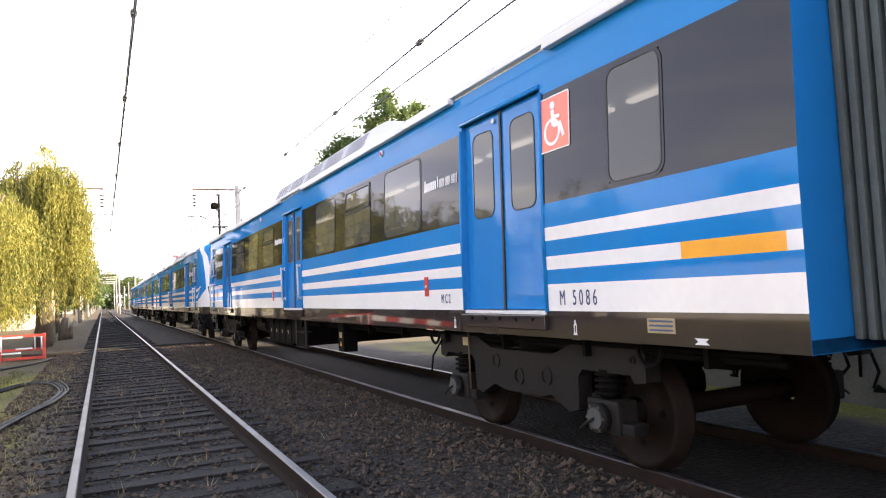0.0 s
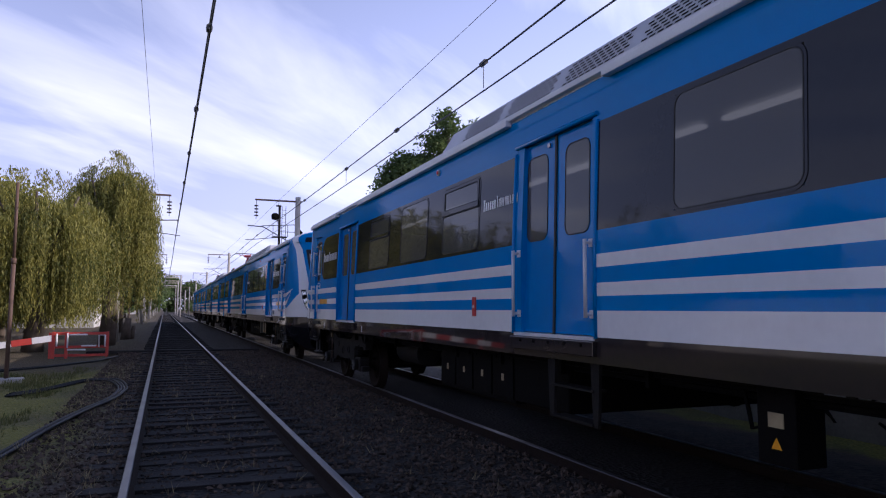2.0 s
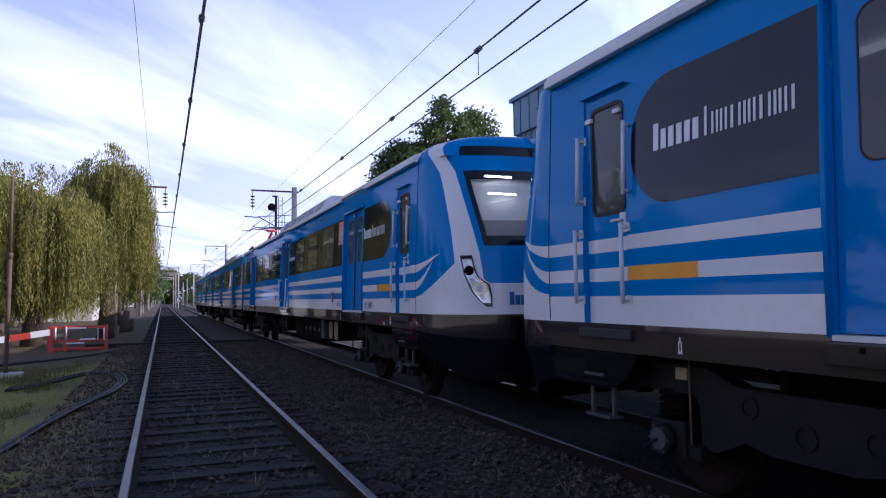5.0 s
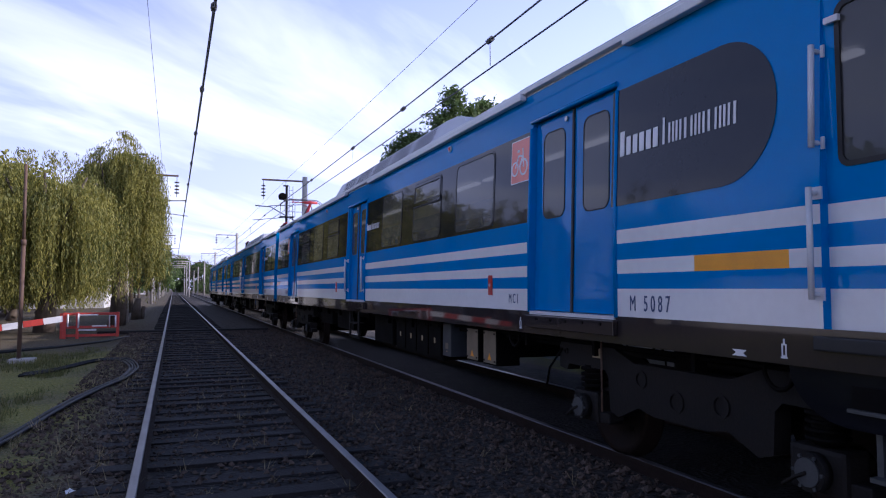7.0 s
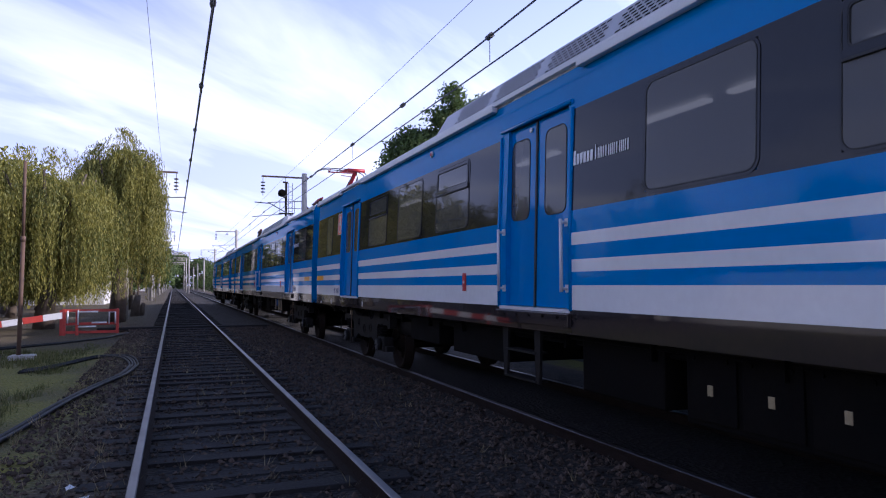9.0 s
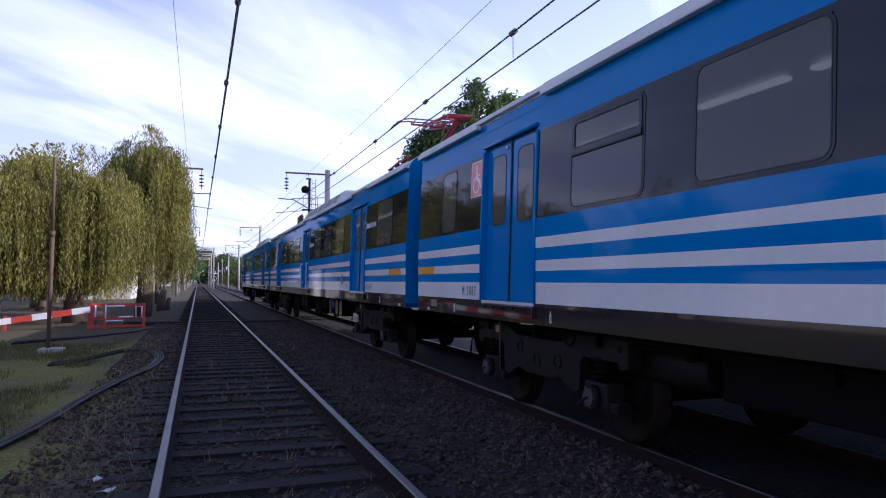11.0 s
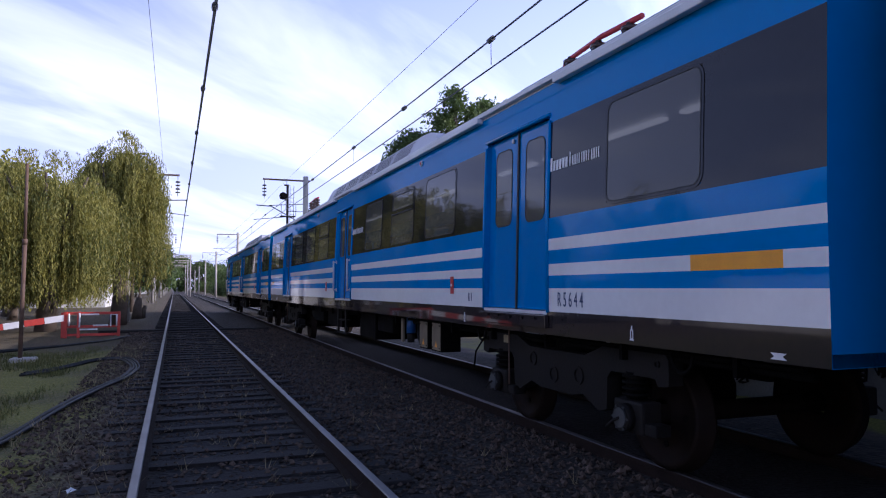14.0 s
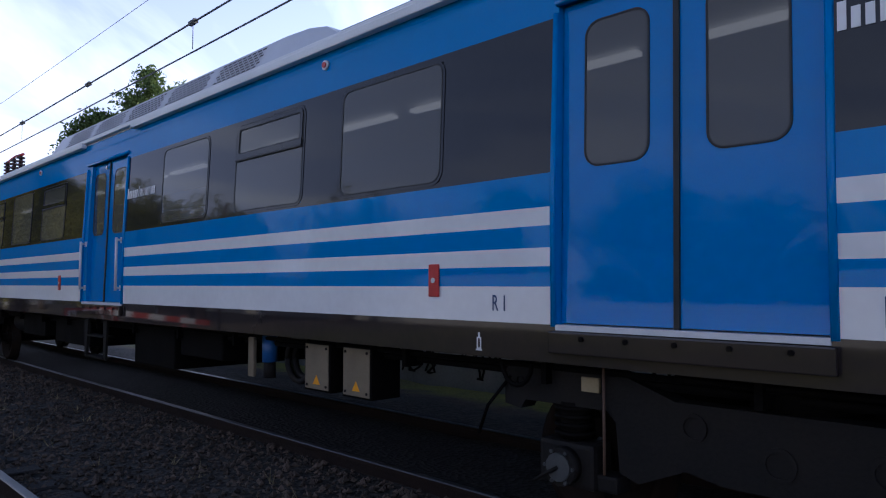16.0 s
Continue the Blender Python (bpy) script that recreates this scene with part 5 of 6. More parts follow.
def make_car(kind, offset, label):
    spec = CARS[kind]
    car = new("railway_car")
    tagged(car, label, "train car", "cars of the passing train")
    y0, y1 = spec["y0"], spec["y1"]
    add_shell(car, kind, spec)
    doors = spec.get("doors", DOORS)
    part("gutter", cached(("gutter", kind), lambda: gutter_mesh(y0, y1, doors)), None, car, "white roof gutter")
    part("gutter", cached(("gutter_far", kind), lambda: gutter_mesh(-y1, -y0, sorted(-d - DOOR_W for d in doors))), None, car, "white roof gutter", m=pose(0, 0, 0, 0, 0, 180))
    part("strip_light", cached(("lamps", kind), lambda: lamp_strip(y0 + 0.5, y1 - 0.4)), None, car, "lit strip lights under the ceiling")
    for k in range(14):
        for s in (-1, 1):
            part("seat", cached("seat", seat), None, car, m=pose(s * 0.93, (1.75 if k < 7 else 9.75) + 0.86 * (k % 7), 0))
    for side in (-1, 1):
        for a, b, hop in spec["wins"]:
            add_window(car, side, a, b, hop)
        for d in spec.get("doors", DOORS):
            add_door(car, side, d, d == DOORS[1])
        turn = lambda x, y, z: pose(-x, y, z) if side < 0 else pose(x, y, z, 0, 0, 180)
        for y, z, w in spec["texts"]:
            part("wordmark", cached(("word", w), lambda: wordmark(w, 0.13, [WHITE])), None, car, "row of white letter shapes", m=turn(side_x(z) + 0.003, y, z) @ pose(0, 0, 0, 0, 2.5, 0))
        for k, y, z in spec["signs"]:
            part("sign", cached(("sign", k), lambda: sign_mesh(k)), None, car, f"orange square {k} sign", m=turn(side_x(z) + 0.003, y, z) @ pose(0, 0, 0, 0, 2.5, 0))
        for text, y, z, h in spec["codes"]:
            part("lettering", cached(("text", text), lambda: lettering(text, h)), None, car, m=turn(HALF + 0.003, y, z))
        if spec["oval"]:
            a, b = spec["oval"]
            round_end = -1 if spec["nose"] < 0 else 1

            def oval():
                bm = bmesh.new()
                w, h = b - a, 0.95
                pts = [(y, z) for y, z in rounded(w, h, 0.46, 10)]
                pts = [(math.copysign(w / 2, y) if y * round_end < 0 else y, math.copysign(h / 2, z) if y * round_end < 0 else z) for y, z in pts]
                keep = []
                for p in pts:
                    if not keep or (Vector(p) - Vector(keep[-1])).length > 1e-4:
                        keep.append(p)
                plate(bm, keep, 0, 0.003)
                return mesh_of(bm, [GREY])
            part("side_panel", cached(("oval", kind), oval), None, car, "dark grey panel with a rounded end", m=turn(side_x(2.62) + 0.003, (a + b) / 2, 2.62) @ pose(0, 0, 0, 0, 2.5, 0))
            part("wordmark", cached(("word", 1.3), lambda: wordmark(1.3, 0.2, [WHITE])), None, car, "row of white letter shapes", m=turn(side_x(2.64) + 0.008, (a + b) / 2 - round_end * 0.08, 2.64) @ pose(0, 0, 0, 0, 2.5, 0))
        for y in (2.33, 10.39):
            part("pull_box", cached("pull", pull_box), None, car, "small red emergency release box", m=turn(HALF + 0.002, y, 1.52))
        for y in {"cab_front": (-1.75, 1.6, 15.4, 18.2), "middle": (-1.47, 1.92, 15.4, 18.9), "cab_rear": (-0.45, 1.65, 15.4, 18.6)}[kind]:
            if y0 + 0.3 < y < y1 - 0.3:
                part("stencil", cached("jack", lambda: mark("jack")), None, car, m=turn(HALF + 0.003, y, 1.13))
        for y in {"cab_front": (-1.4, 19.35), "middle": (-2.9, 20.3), "cab_rear": (-1.75,)}[kind]:
            part("stencil", cached("lift", lambda: mark("lift")), None, car, m=turn(HALF + 0.003, y, 1.08))
        if spec["nose"]:
            part("data_plate", cached("data", plate_label), None, car, m=turn(HALF + 0.003, -1.4 if spec["nose"] > 0 else 19.1, 1.17))
        part("ladder", cached("ladder", ladder), None, car, "dark steel access ladder", m=turn(1.46, 8.4 if kind == "cab_rear" else 9.03, 1.06))
    ends = {-1: (y1,), 0: (y0, y1), 1: (y0,)}[spec["nose"]]
    for y in ends:
        add_gangway(car, {"cab_rear": 1.22, "cab_front": 1.36, "middle": 0.92}[kind], pose(0, y, 0) if y == y1 else pose(0, y, 0, 0, 0, 180))
    if spec["nose"]:
        nose_parts(car, spec)
    for y in {"cab_front": (-0.5, 16.18), "middle": (0.17, 17.0), "cab_rear": (0.82, 17.8)}[kind]:
        add_bogie(car, y)
    part("underfloor_pipe", cached(("pipes", kind), lambda: conduit(y0 + 0.4, y1 - 0.4)), None, car)
    # boxes hang below the floor between the bogies
    flip = kind == "cab_rear"
    for y, w, h, n in ((5.61, 2.2, 0.59, 4), (7.55, 1.18, 0.55, 0), (10.6, 1.6, 0.46, 0), (12.6, 1.3, 0.42, 0)):
        if kind == "middle" and n == 4:
            y, w, h, n = 6.3, 1.0, 0.36, 0
        if flip:
            if n == 0 and y > 10:
                continue
            y = (16.57 if n == 4 else 16.9) - y
        add_gear_box(car, y, w, h, 2.6, n)
    for y in {"cab_front": (2.76, 3.28), "middle": (3.42, 3.97), "cab_rear": ()}[kind]:
        part("junction_box", cached("buff", buff_box), None, car, "buff painted junction box with a yellow mark", m=pose(-1.32, y, 1.06))
    if flip:
        part("isolator_box", cached("isolator", isolator_box), None, car, "slim black isolator box with a buff plate and warning mark", m=pose(-1.33, 6.26, 1.06))
    if kind == "cab_front":
        part("control_box", cached("control", control_box), None, car, "slate grey control box with a small label", m=pose(-1.32, 4.17, 1.06))
    part("air_tank", cached("tank", tank), None, car, m=pose(-0.9, 14.2, 0.78))
    if kind == "middle":
        part("coiled_hose", cached("coil", coil), None, car, m=pose(-1.2, 4.5, 0.8))
        part("air_dryer", cached("dryer", dryer), None, car, "pale bracket and blue-capped air dryer", m=pose(-1.25, 5.0, 0.8))
    for s in (-1, 1):
        for y in (3.7, 11.7):
            part("side_lamp", cached("side_lamp", side_lamp), None, car, "small round red side lamp", m=pose(s * side_x(3.32), y, 3.32, 0, 0, 0 if s < 0 else 180))
    if spec["nose"]:
        ys = y0 if spec["nose"] < 0 else y1
        part("body_seam", cached("seam", seam), None, car, m=pose(0, ys, 0))
    part("roof_hood", hood_mesh(8.6), None, car, "pale grey slotted air conditioning cover", m=pose(0, 8.3, 0))
    if kind == "middle":
        pantograph(car, -0.5)
        part("roof_busbar", cached("roof_gear", roof_gear), None, car, "brown insulators and red busbar", m=pose(-0.2, -0.4, -0.34))
        part("roof_busbar", cached("roof_gear", roof_gear), None, car, "brown insulators and red busbar", m=pose(0, 16.9, 0))
    CAR_LIST.append((car, offset))
    return car


make_car("middle", -50.95, "blue and white middle car of the leading unit")
make_car("cab_rear", -27.05, "blue and white driving car at the tail of the leading unit")
make_car("cab_front", 0.0, "blue and white driving car with a streamlined white-edged nose")
make_car("middle", 23.9, "blue and white middle car with a raised red pantograph")
make_car("cab_rear", 47.8, "blue and white driving car at the far end of the train")


# ---- ground and tracks ----
def ground_z(x, y):
    d = abs(x - 2.8)
    base = -0.18 if d < 4.0 else (-0.18 - 0.12 * min(1, (d - 4.0) / 1.2))
    near = abs(y) < 60 and d < 12
    return base + (0.05 * noise.noise((x * 0.8, y * 0.8, 0)) if near and d > 3.8 else 0) + (0.025 * noise.noise((x * 2.5, y * 2.5, 3)) if near else 0)


def ground():
    xs = [-900, -300, -90, -40, -20, -12, -8, -6, -4.5, -3.5] + [-2.8 + 0.2 * k for k in range(9)] + [-1.0 + 0.45 * k for k in range(20)] + [8.2, 9, 12, 20, 40, 90, 300, 900]
    ys = [-900, -300, -90, -40, -20, -10, -5] + [0.5 * k for k in range(-4, 70)] + [36 + 3 * k for k in range(40)] + [160, 200, 300, 500, 900, 2500]
    bm = bmesh.new()
    V = [[bm.verts.new((x, y, ground_z(x, y))) for y in ys] for x in xs]
    for a, b in zip(V, V[1:]):
        for k in range(len(ys) - 1):
            bm.faces.new((a[k], b[k], b[k + 1], a[k + 1])).smooth = True
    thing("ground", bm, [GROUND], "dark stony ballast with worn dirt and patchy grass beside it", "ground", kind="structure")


ground()
RAIL_PROFILE = [(-0.07, -0.165), (0.07, -0.165), (0.07, -0.15), (0.012, -0.13), (0.01, -0.045), (0.034, -0.035), (0.036, -0.008), (0.028, 0.0), (-0.028, 0.0), (-0.036, -0.008), (-0.034, -0.035), (-0.01, -0.045), (-0.012, -0.13), (-0.07, -0.15)]
TRACKS = {"left": (0.632, 0.0), "right": (4.86, RIGHT_LEVEL)}  # place across, height of the rail tops


def rail_mesh():
    bm = bmesh.new()
    ys = [-40] + [10.0 * k for k in range(0, 12)] + [150, 250, 320]
    rings = [[bm.verts.new((x, y, z)) for x, z in RAIL_PROFILE] for y in ys]
    n = len(RAIL_PROFILE)
    for a, b in zip(rings, rings[1:]):
        for k in range(n):
            bm.faces.new((a[k], a[(k + 1) % n], b[(k + 1) % n], b[k])).material_index = 1 if k in (6, 7, 8) else 0
    return mesh_of(bm, [RAIL_SIDE, RAIL_TOP])


def sleeper_mesh(seed):
    rnd = random.Random(seed)
    bm = bmesh.new()
    box(bm, -1.32, 1.32, -0.12, 0.12, -0.29, -0.145, 0, bevel=0.012)
    for v in bm.verts:
        v.co += Vector((rnd.uniform(-0.02, 0.02), rnd.uniform(-0.012, 0.012), rnd.uniform(-0.008, 0.004)))
    return mesh_of(bm, [WOOD])


def track(side):
    x, level = TRACKS[side]
    t = new(f"track_{side}")
    t.matrix_basis = pose(x, 0, level)
    tagged(t, "broad gauge railway track of worn rails on dark timber sleepers", "track", kind="structure")
    for s in (-0.873, 0.873):
        part("rail", cached("rail_bar", rail_mesh), None, t, "rusty rail with a shiny worn top", m=pose(s, 0, 0))
    rnd = random.Random(7 if side == "left" else 8)
    y, k = -4.0, 0
    far = bmesh.new()
    while y < 190:
        if y < 78:
            part("sleeper", cached(("sleeper", k % 6), lambda: sleeper_mesh(k % 6)), None, t, m=pose(rnd.uniform(-0.03, 0.03), y + rnd.uniform(-0.03, 0.03), rnd.uniform(-0.014, 0.006), 0, 0, rnd.uniform(-0.9, 0.9)))
        else:
            box(far, -1.32, 1.32, y - 0.12, y + 0.12, -0.29, -0.15)
        y += 0.62
        k += 1
    tagged(part("far_sleepers", far, [WOOD], t), kind="stuff")


track("left")
track("right")


def ballast():
    rnd = np.random.default_rng(4)
    base = np.array([(1, 0, 0), (-1, 0, 0), (0, 1, 0), (0, -1, 0), (0, 0, 1), (0, 0, -1)], float)
    tri = np.array([(0, 2, 4), (2, 1, 4), (1, 3, 4), (3, 0, 4), (2, 0, 5), (1, 2, 5), (3, 1, 5), (0, 3, 5)])
    n = 48000
    y = -4.0 + 34 * rnd.random(n) ** 1.25
    x = rnd.uniform(-1.5, 4.2, n)
    size = 0.012 + 0.026 * rnd.random(n) ** 2
    on_left = abs(x - 0.632) < 0.8
    keep = ~((abs(x - 0.632 - 0.873) < 0.09) | (abs(x - 0.632 + 0.873) < 0.09) | (abs(x - 4.03) < 0.09))
    keep &= ~(on_left & (rnd.random(n) < 0.55))
    x, y, size = x[keep], y[keep], size[keep]
    n = len(x)
    z = -0.165 + rnd.uniform(-0.012, 0.012, n)
    v = base[None] * (1 + rnd.uniform(-0.35, 0.35, (n, 6, 1))) + rnd.uniform(-0.25, 0.25, (n, 6, 3))
    a = rnd.random(n) * 6.28
    c, s = np.cos(a)[:, None], np.sin(a)[:, None]
    v = np.stack([v[..., 0] * c - v[..., 1] * s, v[..., 0] * s + v[..., 1] * c, v[..., 2] * 0.8], -1) * size[:, None, None]
    v += np.stack([x, y, z], -1)[:, None]
    me = bpy.data.meshes.new("stones")
    me.from_pydata(v.reshape(-1, 3).tolist(), [], (tri[None] + 6 * np.arange(n)[:, None, None]).reshape(-1, 3).tolist())
    me.materials.append(STONE)
    thing("ballast_stones", me, None, "loose dark brown and grey crushed ballast stones", "ballast", kind="stuff")


ballast()


def grass():
    rnd = np.random.default_rng(9)
    vs, fs = [], []
    k = 0
    while k < 9000:
        x, y = -1.2 - 9 * rnd.random() ** 1.5, 7 + 16.5 * rnd.random()
        if noise.noise((x * 0.5, y * 0.5, 7)) < -0.12 or (x > -2.0 and rnd.random() < 0.7):
            k += 1
            continue
        z = -0.32
        for _ in range(4):
            h, a, t = rnd.uniform(0.03, 0.11), rnd.random() * 6.28, rnd.uniform(0.006, 0.012)
            px, py = x + rnd.uniform(-0.08, 0.08), y + rnd.uniform(-0.08, 0.08)
            i = len(vs)
            vs += [(px - t * math.cos(a), py - t * math.sin(a), z), (px + t * math.cos(a), py + t * math.sin(a), z), (px + rnd.uniform(-0.05, 0.05), py + rnd.uniform(-0.05, 0.05), z + 0.06 + h)]
            fs.append((i, i + 1, i + 2))
        k += 1
    me = bpy.data.meshes.new("grass")
    me.from_pydata(vs, [], fs)
    me.materials.append(GRASS)
    thing("grass", me, None, "thin yellowing grass beside the track", "grass", kind="stuff")


grass()


# ---- plants ----
def leaves_mesh(centres, dirs, length, width, material, rnd):
    """One narrow leaf at each centre along its direction, turned at random about it."""
    c, d = np.asarray(centres, float), np.asarray(dirs, float)
    n = len(c)
    r = rnd.normal(size=(n, 3))
    s = np.cross(d, r)
    s /= np.linalg.norm(s, axis=1)[:, None] + 1e-9
    L = (length * rnd.uniform(0.6, 1.3, n))[:, None]
    W = (width * rnd.uniform(0.7, 1.3, n))[:, None]
    v = np.stack([c - d * L / 2, c + s * W / 2, c + d * L / 2, c - s * W / 2], 1)
    me = bpy.data.meshes.new("leaves")
    me.from_pydata(v.reshape(-1, 3).tolist(), [], (np.arange(4)[None] + 4 * np.arange(n)[:, None]).tolist())
    me.materials.append(material)
    return me


def willow(x, y, top, rx, ry, hem, seed, strands):
    rnd = np.random.default_rng(seed)
    t = new("willow_tree")
    t.matrix_basis = pose(x, y, -0.3)
    tagged(t, "tall weeping willow with yellow-green hanging branches", "tree", "willows beside the track")
    bm = bmesh.new()
    tube(bm, [(0, 0, 0), (0.1, 0.05, 1.4), (0.0, 0.1, 2.6)], 0.42, 12, 0, 0.3)
    for k in range(7):
        a = k * 0.9 + seed
        tube(bm, [(0, 0.1, 2.2 + 0.1 * k), (0.3 * rx * math.cos(a), 0.3 * ry * math.sin(a), top * 0.6), (0.62 * rx * math.cos(a), 0.62 * ry * math.sin(a), top * 0.82)], 0.16, 7, 0, 0.04)
    part("trunk", bm, [BARK], t, "rough brown bark")
    # mounds of the crown, each with curtains that hang from it
    mounds = [(0, 0, top, 1.0)] + [(rnd.uniform(-0.62, 0.62) * rx, rnd.uniform(-0.62, 0.62) * ry, top * rnd.uniform(0.72, 0.93), rnd.uniform(0.4, 0.65)) for _ in range(9)]
    P, Dr = [], []
    locks = []  # bunches of strands that hang from one bough, with gaps between them
    for k in range(strands // 9):
        mx, my, mz, ms = mounds[rnd.integers(len(mounds))]
        a, q = rnd.random() * 6.28, rnd.random() ** 0.5
        locks.append((mx, my, mz, ms, a, q, rnd.uniform(2.2, 5.4)))
    for k in range(strands):
        mx, my, mz, ms, a, q, drop = locks[rnd.integers(len(locks))]
        r = q * ms
        px = mx + math.cos(a) * r * rx * 0.75 + rnd.normal(0, 0.16)
        py = my + math.sin(a) * r * ry * 0.75 + rnd.normal(0, 0.16)
        lim = math.hypot(px / rx, py / ry)
        if lim > 1:
            px, py = px / lim, py / lim
        pz = mz - (1.9 + 0.12 * top) * (r / ms) ** 2 * ms - 0.5 * rnd.random()
        end = max(hem + rnd.uniform(0, 0.9), pz - drop * rnd.uniform(0.55, 1.1))
        n = int((pz - end) / 0.075) + 2
        sway = rnd.normal(0, 0.12, 2)
        out = np.array([math.cos(a), math.sin(a)]) * rnd.uniform(0.1, 0.5)
        f = np.linspace(0, 1, n)
        arc = np.minimum(1, f * 4)
        xs = px + out[0] * np.sqrt(arc) + sway[0] * f + rnd.normal(0, 0.035, n)
        ys = py + out[1] * np.sqrt(arc) + sway[1] * f + rnd.normal(0, 0.035, n)
        zs = pz + 0.25 * np.sin(arc * math.pi) - (pz - end) * f
        P.append(np.stack([xs, ys, zs], 1))
        dd = np.stack([rnd.normal(0, 0.35, n), rnd.normal(0, 0.35, n), -np.ones(n)], 1)
        Dr.append(dd / np.linalg.norm(dd, axis=1)[:, None])
    P, Dr = np.concatenate(P), np.concatenate(Dr)
    part("crown", leaves_mesh(P, Dr, 0.16, 0.04, WILLOW, rnd), None, t, "yellow-green hanging leaves")


willow(-4.9, 33.0, 7.7, 3.0, 3.0, 0.9, 3, 3600)
willow(-2.5, 37.6, 9.5, 2.3, 2.3, 0.9, 5, 3200)
willow(-8.6, 32.0, 7.4, 3.1, 3.2, 0.8, 8, 3000)
willow(-13.5, 27.0, 8.2, 3.4, 3.4, 1.2, 12, 900)


def leafy_tree(name, x, y, base, top, r, seed, count, material, label, clumps=14, trunk=0.22, size=0.26):
    rnd = np.random.default_rng(seed)
    t = new(name)
    t.matrix_basis = pose(x, y, -0.3)
    tagged(t, label, "tree")
    bm = bmesh.new()
    tube(bm, [(0, 0, 0), (0.1, 0, base * 0.6), (0, 0.1, (base + top) / 2)], trunk, 9, 0, trunk * 0.5)
    C = []
    for k in range(clumps):
        a, q = rnd.random() * 6.28, rnd.random() ** 0.5
        z = base + (top - base) * rnd.uniform(0.1, 0.95)
        s = math.sin(math.pi * min(1, max(0.12, (z - base) / (top - base))) ** 0.8) ** 0.7
        c = np.array([math.cos(a) * q * r * s, math.sin(a) * q * r * s, z])
        C.append(c)
        tube(bm, [(0, 0, base * 0.8 + 0.2 * (z - base)), tuple(c * 0.6 + np.array([0, 0, 0.3 * z])), tuple(c)], trunk * 0.35, 6, 0, 0.02)
    part("trunk", bm, [BARK], t)
    P = []
    for c in C:
        n = count // clumps
        v = rnd.normal(size=(n, 3))
        v /= np.linalg.norm(v, axis=1)[:, None]
        P.append(c + v * (rnd.random(n) ** 0.45)[:, None] * r * np.array([0.55, 0.55, 0.4]) * rnd.uniform(0.6, 1.2) + rnd.normal(0, 0.16, (n, 3)))
    P = np.concatenate(P)
    d = rnd.normal(size=P.shape)
    d /= np.linalg.norm(d, axis=1)[:, None]
    part("crown", leaves_mesh(P, d, size, size * 0.5, material, rnd), None, t)


leafy_tree("broadleaf_tree", 13.4, 40, 7.4, 10.9, 1.8, 21, 11000, LEAF, "dark green leafy tree beyond the train", clumps=26, trunk=0.3)
leafy_tree("broadleaf_tree", 15.6, 39, 9.0, 13.6, 1.5, 22, 7000, LEAF, "tall dark green leafy tree beyond the train", clumps=22, trunk=0.28)
leafy_tree("broadleaf_tree", 18.4, 41, 9.0, 14.2, 1.5, 23, 5000, LEAF, "tall dark green leafy tree beyond the train", clumps=22, trunk=0.28)
leafy_tree("broadleaf_tree", -5.0, 118, 1.5, 9.5, 4.5, 24, 6000, LEAF, "dark round tree far along the line", clumps=22, size=0.7)
leafy_tree("broadleaf_tree", -7.0, 150, 1.0, 11.5, 6.5, 25, 6000, LEAF, "dark round tree far along the line", clumps=22, size=0.7)
leafy_tree("broadleaf_tree", -6.5, 200, 1.0, 12.5, 7.5, 26, 5000, LEAF, "dark round tree far along the line", clumps=22, size=0.7)
for k, (x, y, h, r) in enumerate(((11.5, 74, 3.6, 3), (10.2, 104, 4.4, 2.6), (10.0, 126, 4.8, 2.8), (10.2, 152, 5.4, 3), (11, 190, 6.5, 4), (13, 230, 8, 6))):
    leafy_tree("bush", x, y, 0.3, h, r, 40 + k, 3600, LEAF, "dense green bush beyond the train", clumps=18, trunk=0.12, size=0.45)


for k, (x, y, h, r) in enumerate(((-6, 330, 17, 7), (3, 345, 15, 8), (12, 335, 13, 7), (22, 340, 12, 8), (-18, 320, 16, 9), (34, 330, 12, 9))):
    leafy_tree("broadleaf_tree", x, y, 0.5, h, r, 60 + k, 5000, LEAF, "dark tree closing the view along the line", clumps=24, trunk=0.4, size=1.1)
# the row of trees behind the willows, which the train's windows mirror
for k, (x, y, h, r) in enumerate(((-8.5, 46, 9, 3.4), (-10, 52, 9.5, 3.6), (-9, 58, 9, 3.6), (-10, 66, 10, 4), (-9, 74, 9, 4), (-10, 84, 10, 4.5), (-10, 96, 10, 4.5))):
    leafy_tree("broadleaf_tree", x, y, 0.8, h, r, 80 + k, 7000, WILLOW, "leafy yellow-green tree in the row behind the willows", clumps=26, trunk=0.3, size=0.4)
# Unseen yard trees, added to hide low sky from the train's reflections.
for k in range(9):
    leafy_tree("broadleaf_tree", -21 - 2 * (k % 2), -14 + 6.2 * k, 0.6, 6.0 + 0.9 * ((k * 7) % 4), 3.4, 100 + k, 4500, LEAF, "unseen dark leafy tree added behind the yard wall", clumps=22, trunk=0.25, size=0.45)


